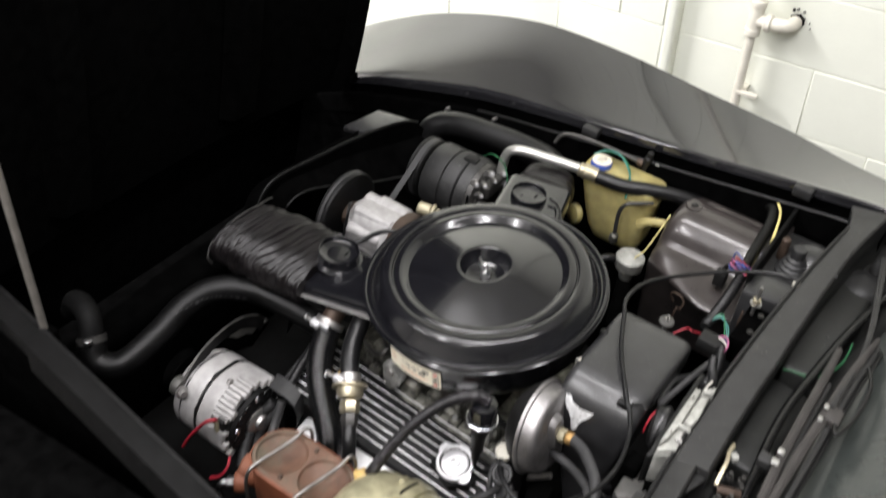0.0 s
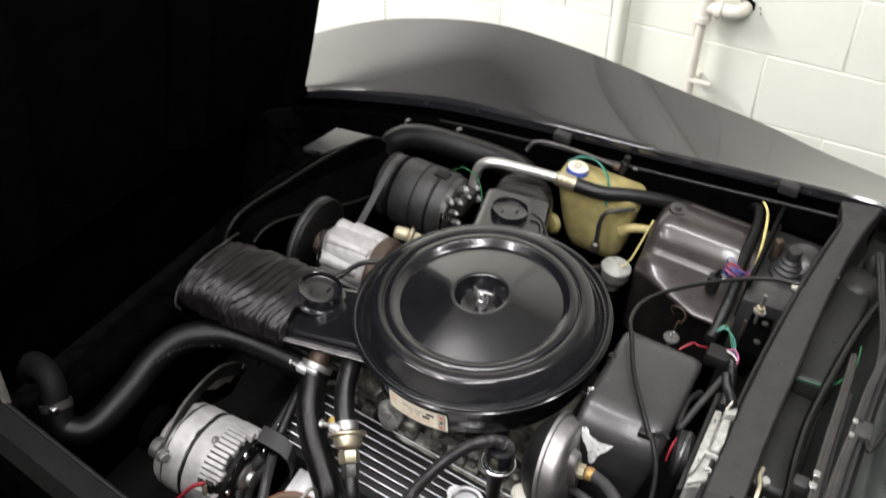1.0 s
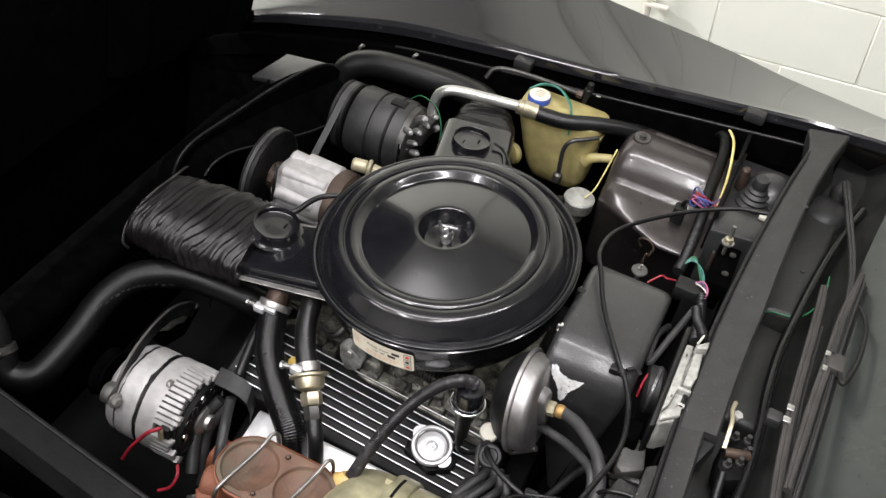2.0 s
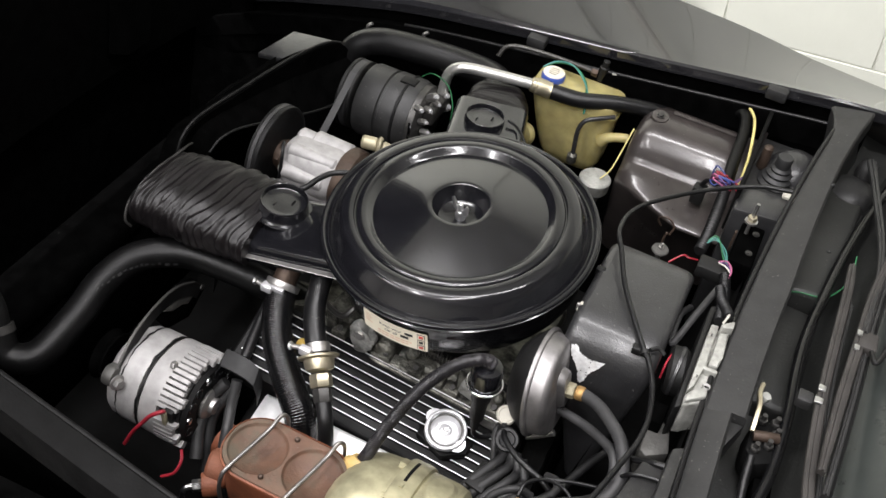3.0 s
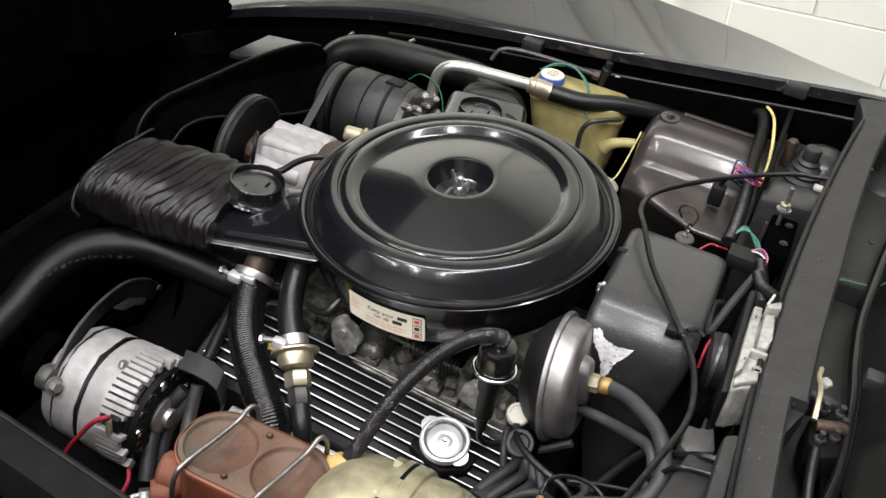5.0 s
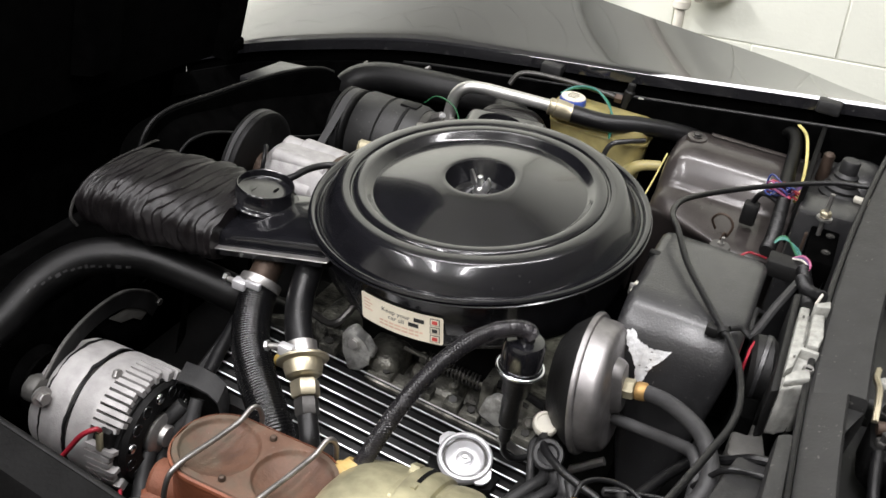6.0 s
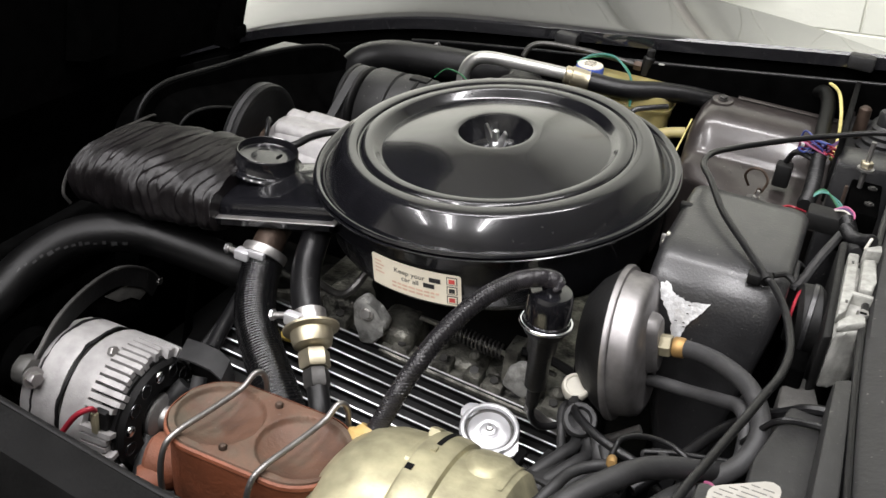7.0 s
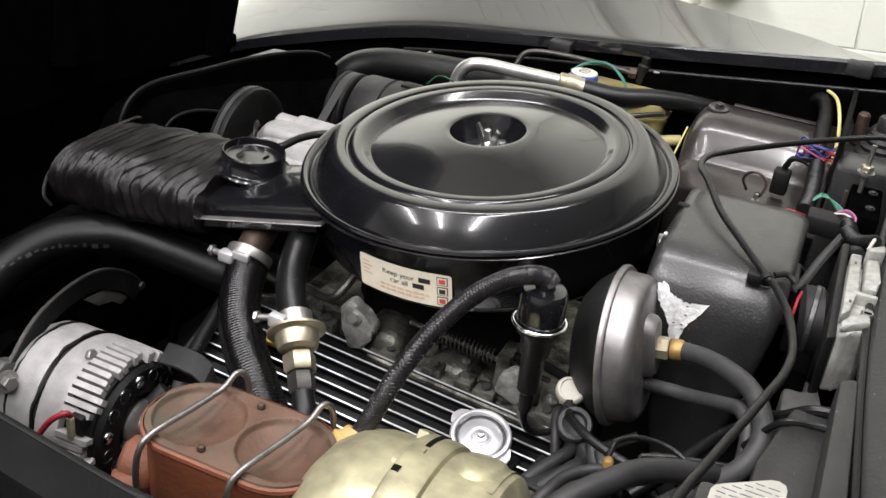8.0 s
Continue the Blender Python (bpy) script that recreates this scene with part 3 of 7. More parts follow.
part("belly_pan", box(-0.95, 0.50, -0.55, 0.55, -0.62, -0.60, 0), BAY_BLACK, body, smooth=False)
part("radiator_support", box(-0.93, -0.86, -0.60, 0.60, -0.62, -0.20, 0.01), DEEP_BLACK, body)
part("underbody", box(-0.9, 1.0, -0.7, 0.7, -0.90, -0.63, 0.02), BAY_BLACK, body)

# firewall and cowl
FRONT = [(-0.60, 0.432, -0.040), (-0.353, 0.415, -0.027), (-0.18, 0.407, -0.019), (-0.008, 0.406, -0.008), (0.165, 0.414, 0.005), (0.338, 0.429, 0.021), (0.46, 0.445, 0.034), (0.545, 0.462, 0.042)]


def cowl_xz(y):
    return smooth_table(y, [(r[0], r[1]) for r in FRONT]), smooth_table(y, [(r[0], r[2]) for r in FRONT])


def cowl_bar():
    bm = bmesh.new()
    rings = []
    ys = sorted([-0.60 + 1.135 * i / 60 for i in range(61)] + [-0.1485, -0.1475])
    for y in ys:
        x, z = cowl_xz(y)
        w = 0.034 if y < -0.148 else 0.051 - 0.014 * max(0.0, min(1.0, (y - 0.09) / 0.30))
        if y > 0.44:
            x -= 0.03 * ((y - 0.44) / 0.095) ** 2
            w += 0.03 * ((y - 0.44) / 0.095) ** 2
        rings.append([V(x + 0.012, y, z - 0.07), V(x + 0.002, y, z - 0.022), V(x, y, z - 0.004), V(x + 0.003, y, z), V(x + w - 0.003, y, z + 0.012), V(x + w, y, z + 0.009), V(x + w + 0.002, y, z - 0.02), V(x + w - 0.004, y, z - 0.07)])
    return ring_mesh(bm, rings)


part("cowl_bar", cowl_bar(), COWL_GREY, body, "dusty black cross bar at the rear of the bay")


def seal_row(y):
    x, z = cowl_xz(y)
    return V(x - 0.004, y, z - 0.004)


part("seal", tube([seal_row(-0.58 + 1.06 * i / 12) for i in range(13)], 0.0035, 8, 6), RUBBER, body, "thin black rubber seal")
bm = bmesh.new()
ring_mesh(bm, [[V(0.40, y, -0.07), V(0.385, y, -0.20), V(0.36, y, -0.32), V(0.35, y, -0.6)] for y in (-0.6, -0.3, 0, 0.3, 0.56)], closed=False, caps=False)
part("firewall", bm, BAY_BLACK, body, "black firewall, darkened for the bay's shade")


def well_rows():
    rows = []
    for i in range(31):
        y = -0.62 + 1.24 * i / 30
        x, z = cowl_xz(min(y, 0.53))
        wob = 0.006 * math.sin(i * 1.7)
        rows.append([V(x + 0.03, y, z - 0.03), V(x + 0.045, y, z - 0.085 + wob), V(x + 0.10, y, z - 0.09 - wob), V(x + 0.14, y, z - 0.04), V(x + 0.155, y, z - 0.005)])
    return rows


part("wiper_well", ring_mesh(bmesh.new(), well_rows(), closed=False, caps=False), TROUGH, body, "dusty black wiper trough")
bm = bmesh.new()
ring_mesh(bm, [[V(cowl_xz(min(y, .53))[0] + 0.15 + 0.01 * k, y, cowl_xz(min(y, .53))[1] + 0.002 + 0.0075 * k * (1 - 0.1 * y * y)) for k in range(0, 50, 4)] for y in [-0.7 + 1.4 * j / 24 for j in range(25)]], closed=False, caps=False)
part("windshield", bm, GLASS_DARK, body, "dusty dark tinted windshield glass")

# ---- the open hood ----
def open_hood():
    """A broad panel standing on its front edge, seen from below, with folded rims and ribs."""
    hood = thing("hood", (-0.80, 0, -0.2), "black hood standing open on its front hinges", "hood")
    bm = bmesh.new()
    rings = []
    for i in range(25):
        s = i / 24
        h = s * 1.25
        x = -0.72 + 0.035 * h / 0.2 - 0.20 * s * s
        z = -0.20 + h
        half = 0.548 + 0.02 * math.sin(s * 3)
        row = []
        for j in range(29):
            v = -1 + 2 * j / 28
            belly = 0.05 * (1 - v * v)
            row.append(V(x - 0.02 - belly, v * half, z))
        rings.append(row)
    ring_mesh(bm, rings, closed=False, caps=False)
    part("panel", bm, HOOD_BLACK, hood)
    bm = bmesh.new()
    rings = []
    for i in range(25):
        s = i / 24
        h = s * 1.25
        x = -0.72 + 0.035 * h / 0.2 - 0.20 * s * s
        half = 0.548 + 0.02 * math.sin(s * 3)
        rings.append([V(x + 0.008, half - 0.03, -0.20 + h), V(x + 0.01, half, -0.20 + h), V(x - 0.03, half + 0.004, -0.20 + h), V(x - 0.035, half - 0.03, -0.20 + h)])
    ring_mesh(bm, rings)
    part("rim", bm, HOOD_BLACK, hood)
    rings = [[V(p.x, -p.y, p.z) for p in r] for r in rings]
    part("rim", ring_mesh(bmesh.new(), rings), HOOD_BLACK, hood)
    for hy in (-0.22, 0.22):
        bm = bmesh.new()
        rr = []
        for i in range(13):
            s = 0.05 + 0.9 * i / 12
            h = s * 1.25
            x = -0.72 + 0.035 * h / 0.2 - 0.20 * s * s
            rr.append([V(x - 0.06, hy - 0.05, -0.2 + h), V(x - 0.03, hy - 0.03, -0.2 + h), V(x - 0.03, hy + 0.03, -0.2 + h), V(x - 0.06, hy + 0.05, -0.2 + h)])
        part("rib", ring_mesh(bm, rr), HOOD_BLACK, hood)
    bm = box(-0.735, -0.70, 0.53, 0.56, -0.185, -0.16, 0.006)
    part("stop", bm, DEEP_BLACK, hood)


open_hood()


def prop_rod():
    t = thing("hood_prop_rod", (-0.50, -0.483, -0.10), "dull metal prop rod that holds the hood open", "rod")
    part("rod", tube([(-0.50, -0.483, -0.09), (-0.531, -0.482, 0.20), (-0.565, -0.48, 0.5), (-0.585, -0.478, 0.7)], 0.0062, 12), ROD_GREY, t)
    bm = box(-0.52, -0.48, -0.515, -0.47, -0.13, -0.088, 0.004)
    part("foot", bm, DEEP_BLACK, t)


prop_rod()
# ---- the air cleaner ----
LID_UP = V(-0.1030, -0.0880, 1.0).normalized()      # the whole drum leans a little to the front and the driver's side
LID_POSE = Matrix.Translation((0.0016, -0.0078, 0.0)) @ V(0, 0, 1).rotation_difference(LID_UP).to_matrix().to_4x4() @ Matrix.Translation((0, 0, 0.0076))


def leaned(bm):
    bmesh.ops.transform(bm, matrix=LID_POSE, verts=bm.verts)
    return bm


def air_cleaner():
    ac = thing("air_cleaner", (0, 0, -0.11), "round glossy black air cleaner with two snorkels on the engine", "air cleaner")
    part("lid", leaned(lathe([(0.1945, -0.0300), (0.1985, -0.0288), (0.2000, -0.0265), (0.1990, -0.0243), (0.1960, -0.0236), (0.1925, -0.0250), (0.1900, -0.0290), (0.1880, -0.0290),
                              (0.1866, -0.0262), (0.1780, -0.0130), (0.1700, -0.0020), (0.1682, -0.0004), (0.1655, 0.0006), (0.1600, 0.0011), (0.1532, 0.0015), (0.1514, 0.0008), (0.1502, -0.0020), (0.1485, -0.0023),
                              (0.1472, 0.0000), (0.1455, 0.0012), (0.1350, 0.0010), (0.1328, -0.0002), (0.1275, -0.0062), (0.1246, -0.0080), (0.1215, -0.0074), (0.0900, 0.0012), (0.0600, 0.0074),
                              (0.0470, 0.0098), (0.0428, 0.0100), (0.0406, 0.0090), (0.0370, -0.0030), (0.0320, -0.0145), (0.0250, -0.0180), (0.0140, -0.0185), (0.001, -0.0185)], (0, 0, 0), seg=144, caps=False)), GLOSS_BLACK, ac, "glossy black pressed steel lid with a central well")
    part("base", leaned(lathe([(0.12, -0.112), (0.165, -0.108), (0.1780, -0.102), (0.1840, -0.092), (0.1880, -0.060), (0.1895, -0.040), (0.1915, -0.0345), (0.1970, -0.0340), (0.2005, -0.0322), (0.2010, -0.0300), (0.1995, -0.0292), (0.1955, -0.0305)], (0, 0, 0), seg=128, caps=False)), GLOSS_BLACK, ac)
    nut = part("wing_nut", leaned(lathe([(0.0075, -0.0185), (0.0085, -0.011), (0.006, -0.004), (0.0045, -0.003), (0.0035, 0.009), (0.002, 0.010)], (0, 0, 0.0), seg=16)), STEEL, ac, "bright steel wing nut")
    for s in (-1, 1):
        bm = prism([(0.004 * s, -0.012), (0.015 * s, -0.004), (0.018 * s, 0.010), (0.014 * s, 0.014), (0.010 * s, 0.006), (0.004 * s, -0.002)], "y", -0.0015, 0.0015, 0.0008, 1)
        bmesh.ops.rotate(bm, verts=bm.verts, cent=(0, 0, 0), matrix=Matrix.Rotation(radians(-25), 3, "Z"))
        part("wing", leaned(bm), STEEL, nut)
    return ac


ac = air_cleaner()


def on_drum(bm, r, a0, z0, tilt=0.0):
    """Bends a flat drawing (x along, y up) round the air cleaner's base; a0 is the angle of its origin."""
    for v in bm.verts:
        a = a0 + 1.07 * v.co.x / r
        z = z0 + v.co.y + tilt * v.co.x
        rr = r + v.co.z
        v.co = V(rr * math.cos(a), rr * math.sin(a), z)
    return leaned(bm)


def flat_rect(x0, x1, y0, y1, z=0.0, n=1, r=0.0):
    bm = bmesh.new()
    if r:
        pts = rounded_rect(x1 - x0, y1 - y0, r, 4, (x0 + x1) / 2, (y0 + y1) / 2)
        xs = sorted({round(p[0], 5) for p in pts} | {x0 + (x1 - x0) * i / 14 for i in range(15)})
        def half(x):
            d = min(x - x0, x1 - x)
            return (y1 - y0) / 2 - (r - math.sqrt(max(0.0, r * r - (r - d) ** 2)) if d < r else 0)
        m = (y0 + y1) / 2
        ring_mesh(bm, [[V(x, m - half(x), z), V(x, m + half(x), z)] for x in xs], closed=False, caps=False)
    else:
        ring_mesh(bm, [[V(x0 + (x1 - x0) * i / n, y0, z), V(x0 + (x1 - x0) * i / n, y1, z)] for i in range(n + 1)], closed=False, caps=False)
    return bm


def drum_sticker():
    """Cream service sticker on the drum: two lines of black print, red small print, three square marks."""
    R, A0, Z0, TL = 0.1892, radians(-108.6), -0.0885, -0.03
    st = part("sticker", on_drum(flat_rect(0, 0.094, 0, 0.036, 0.0012, 14, 0.003), R, A0, Z0, TL), CREAM, ac, "cream paper sticker with black and red print")
    def add(bm, mat, name="print"):
        part(name, on_drum(bm, R, A0, Z0, TL), mat, st, smooth=False)
    def words(t, x, y, size, mat):
        bm = letters(t, size)
        bmesh.ops.translate(bm, verts=bm.verts, vec=(x, y, 0.0017))
        add(bm, mat, "lettering")
    words("Keep your", 0.0265, 0.0235, 0.0077, INK)
    add(flat_rect(0.0635, 0.0745, 0.0235, 0.0287, 0.0017, 3), INK)
    words("car all", 0.0345, 0.0160, 0.0077, INK)
    add(flat_rect(0.0575, 0.0685, 0.0160, 0.0212, 0.0017, 3), INK)
    for k, (x0, x1) in enumerate(((0.024, 0.073), (0.024, 0.069))):
        x = x0
        while x < x1:
            w = 0.003 + 0.004 * ((x * 977) % 1)
            add(flat_rect(x, min(x + w, x1), 0.0098 - 0.0045 * k, 0.0120 - 0.0045 * k, 0.0017, 2), PINK_INK)
            x += w + 0.0012
    for k in range(4):
        add(flat_rect(0.004, 0.012 + 0.003 * (k % 2), 0.028 - 0.0042 * k, 0.0296 - 0.0042 * k, 0.0017, 2), PINK_INK)
    for k, m in enumerate((RED_INK, INK, RED_INK)):
        add(flat_rect(0.0805, 0.0905, 0.0243 - 0.0108 * k, 0.0335 - 0.0108 * k, 0.0017, 3), INK)
        add(flat_rect(0.0813, 0.0897, 0.0251 - 0.0108 * k, 0.0327 - 0.0108 * k, 0.0021, 3), CREAM)
        add(flat_rect(0.0827, 0.0883, 0.0264 - 0.0108 * k, 0.0314 - 0.0108 * k, 0.0025, 2), m)


drum_sticker()


def duct_section(c, side, up, w, h, r=0.018, n=5):
    return [c + side * p[0] + up * p[1] for p in rounded_rect(w, h, r, n)]


def snorkel(c0, c1, w0, w1, h0, h1):
    """A flat black duct between two middles."""
    c0, c1 = Vector(c0), Vector(c1)
    d = (c1 - c0).normalized()
    side = V(-d.y, d.x, -0.0956 * d.x).normalized()
    up = d.cross(side) * -1
    up = up if up.z > 0 else -up
    rings = []
    for i in range(9):
        f = i / 8
        rings.append(duct_section(c0.lerp(c1, f), side, up, w0 + (w1 - w0) * f, h0 + (h1 - h0) * f, 0.0165, 8))
    return ring_mesh(bmesh.new(), rings)


def vacuum_motor(c, tilt, r):
    up = Vector(tilt).normalized()
    m = part("vacuum_motor", lathe([(r * 1.0, -0.030), (r * 1.06, -0.0155), (r * 1.17, -0.0140), (r * 1.21, -0.0125), (r * 1.22, -0.0100), (r * 1.18, -0.0082), (r * 1.05, -0.0075), (r * 1.005, -0.0055), (r, 0.0085), (r * 0.99, 0.0108), (r * 0.97, 0.0115), (r * 0.945, 0.0110), (r * 0.93, 0.0092), (r * 0.915, 0.0030), (r * 0.88, 0.0022), (r * 0.5, 0.0026), (0.001, 0.0028)], c, up, 64), GLOSS_BLACK, ac, "black round vacuum motor with a raised rim")
    for s in (-1, 1):
        q = Vector(c) + up * 0.0024
        part("slot", box(q.x + 0.011 * s - 0.0012, q.x + 0.011 * s + 0.0012, q.y + 0.008 * s - 0.005, q.y + 0.008 * s + 0.005, q.z - 0.002, q.z + 0.0009, 0), DARK_HOLE, m, smooth=False)
    return m


def flat_snorkel(c0, c1):
    """A low crowned duct whose shoulders slope down to a pressed lip on either side."""
    half = [(0.0, 0.0130), (0.020, 0.0126), (0.038, 0.0112), (0.0520, 0.0100), (0.0568, 0.0093), (0.0600, 0.0076), (0.0625, 0.0052), (0.0645, 0.0018), (0.0656, -0.0022), (0.0664, -0.0066), (0.0680, -0.0078), (0.0745, -0.0084), (0.0740, -0.0100), (0.0720, -0.0180), (0.060, -0.0260)]
    section = half + [(-x, z) for x, z in reversed(half[1:])]
    rings = []
    for i in range(9):
        c = Vector(c0).lerp(Vector(c1), i / 8)
        rings.append([c + V(0, -x * (1 - 0.03 * i / 8), z) for x, z in section])
    return ring_mesh(bmesh.new(), rings)


part("snorkel", flat_snorkel((-0.12, -0.079, -0.0635), (-0.33, -0.087, -0.1135)), GLOSS_BLACK, ac, "glossy black flat snorkel")
bm = ring_mesh(bmesh.new(), [[V(x, y + 0.012, z - 0.001), V(x, y - 0.002, z - 0.0009), V(x, y - 0.0028, z), V(x, y - 0.002, z + 0.0009), V(x, y + 0.012, z + 0.001)] for x, y, z in ((-0.112, -0.1535, -0.0700), (-0.19, -0.1545, -0.0886), (-0.262, -0.156, -0.1057))])
part("seam", bm, DULL_STEEL, ac, "pale steel strip along the seam")
vacuum_motor((-0.250, -0.070, -0.0640), (0.06, 0, 1), 0.0355)
part("snorkel", snorkel((-0.040, 0.15, -0.084), (-0.090, 0.345, -0.088), 0.135, 0.125, 0.05, 0.056), GLOSS_BLACK, ac)
vacuum_motor((-0.082, 0.285, -0.058), (0.02, 0.03, 1), 0.034)
part("vacuum_line", tube([(-0.262, -0.040, -0.066), (-0.2442, -0.0223, -0.0635), (-0.2353, 0.0038, -0.0595), (-0.2223, 0.0272, -0.0585), (-0.195, 0.040, -0.056), (-0.17, 0.045, -0.06)], 0.0046, 10), RUBBER, ac, "black rubber vacuum line")
part("spring_clip", tube([(0.055, 0.187, -0.03), (0.03, 0.22, -0.05), (-0.02, 0.29, -0.055), (-0.045, 0.30, -0.052)], 0.0025, 8), RUBBER, ac, "thin black vacuum line")


def wrapped_duct(name, stations, label, folds=16, depth=0.0068, slant=1.3, across=132, along=260):
    """Flexible duct bound in tape: overlapping slanted turns that sag between crests. Stations: (middle, width, height)."""
    mids = spline([s[0] for s in stations], along // (len(stations) - 1))
    n = len(mids)
    rings = []

    def tape(ph, a):
        """Height of the wrapping: it climbs slowly across each turn and falls at its edge."""
        turn = math.floor(ph)
        u = ph - turn
        up_ = min(1.0, u / 0.80)
        down = max(0.0, (u - 0.80) / 0.20)
        h = up_ * up_ * (3 - 2 * up_) * (1 - down * down * (3 - 2 * down))
        k = 0.6 + 0.4 * noise.noise(V(turn * 3.1, 0.4, 2)) + 0.35 * noise.noise(V(turn * 1.7, a * 1.1, 9))
        return h * k

    for i, c in enumerate(mids):
        f = i / (n - 1) * (len(stations) - 1)
        k = min(int(f), len(stations) - 2)
        w = stations[k][1] + (stations[k + 1][1] - stations[k][1]) * (f - k)
        h = stations[k][2] + (stations[k + 1][2] - stations[k][2]) * (f - k)
        d = (mids[min(i + 1, n - 1)] - mids[max(i - 1, 0)]).normalized()
        side = V(-d.y, d.x, 0).normalized()
        up = side.cross(d)
        up = up if up.z > 0 else -up
        ring = []
        g_ = i / n
        for j in range(across):
            a = 2 * math.pi * j / across
            ca, sa = math.cos(a), math.sin(a)
            p = (abs(ca) ** 0.62 * math.copysign(w / 2, ca), abs(sa) ** 0.7 * math.copysign(h / 2, sa))
            wander = noise.noise(V(g_ * 5, ca * 0.9, sa * 0.9 + len(stations)))
            ph = g_ * folds - slant * ca + 0.9 * wander
            cross = g_ * folds * 1.45 - 1.2 * ca + 1.0 * noise.noise(V(g_ * 7, ca * 1.4, sa + 31))
            pleat = noise.noise(V(g_ * 26, ca * 2.2, sa * 2.2 + 5)) * max(0.0, ca) * 0.45
            rise = tape(ph, a) + 0.12 * tape(cross, a + 5) + pleat * 0.30 + 0.40 * noise.noise(V(g_ * 9, ca * 1.5, sa * 1.5))
            out = Vector((ca, sa)).normalized() * (rise * depth)
            ring.append(c + side * (p[0] + out.x) + up * (p[1] + out.y))
        rings.append(ring)
    return ring_mesh(bmesh.new(), rings)


stn = [((-0.265, -0.083, -0.100), 0.158, 0.060), ((-0.34, -0.088, -0.105), 0.160, 0.070), ((-0.41, -0.088, -0.112), 0.150, 0.074), ((-0.462, -0.088, -0.119), 0.137, 0.062)]
tduct = thing("air_duct", (-0.47, -0.088, -0.15), "flexible air duct bound in wrinkled black tape", "duct", group="taped air ducts")
part("taped_sleeve", wrapped_duct("taped_sleeve", stn, ""), TAPE, tduct)
bm = tube([(-0.466, -0.158, -0.150), (-0.472, -0.162, -0.136), (-0.476, -0.148, -0.117), (-0.474, -0.124, -0.101), (-0.470, -0.083, -0.090), (-0.464, -0.04, -0.087), (-0.462, -0.005, -0.088), (-0.460, 0.004, -0.10)], 0.0021, 8)
part("wire_clip", bm, DARK_STEEL, tduct, "dark bent wire clip")
part("clip_knot", tube([(-0.469, -0.115, -0.108), (-0.472, -0.103, -0.098), (-0.469, -0.090, -0.097), (-0.465, -0.080, -0.092)], [0.004, 0.006, 0.0055, 0.003], 10), MATT_BLACK, tduct)
# Duct end closed with an added black block for the dark there.
part("inlet", prism(rounded_rect(0.115, 0.048, 0.015, 4, -0.088, -0.122), "x", -0.474, -0.455, 0.0), DARK_HOLE, tduct, "black plug added for the duct's unlit end")
tduct2 = thing("air_duct", (-0.10, 0.38, -0.13), "short air duct bound in black tape", "duct", group="taped air ducts")
part("taped_sleeve", wrapped_duct("taped_sleeve", [((-0.087, 0.335, -0.094), 0.120, 0.054), ((-0.096, 0.385, -0.102), 0.112, 0.056), ((-0.112, 0.43, -0.112), 0.095, 0.058)], "", folds=6, depth=0.0035, slant=0.3, across=72, along=90), TAPE, tduct2)
part("air_tube", tube([(-0.112, 0.425, -0.114), (-0.135, 0.478, -0.112), (-0.20, 0.494, -0.112), (-0.30, 0.494, -0.118), (-0.38, 0.490, -0.128), (-0.425, 0.475, -0.150), (-0.44, 0.455, -0.20)], [0.034, 0.030, 0.027, 0.027, 0.027, 0.027, 0.028], 24), SATIN_BLACK, tduct2, "thick black plastic air tube")

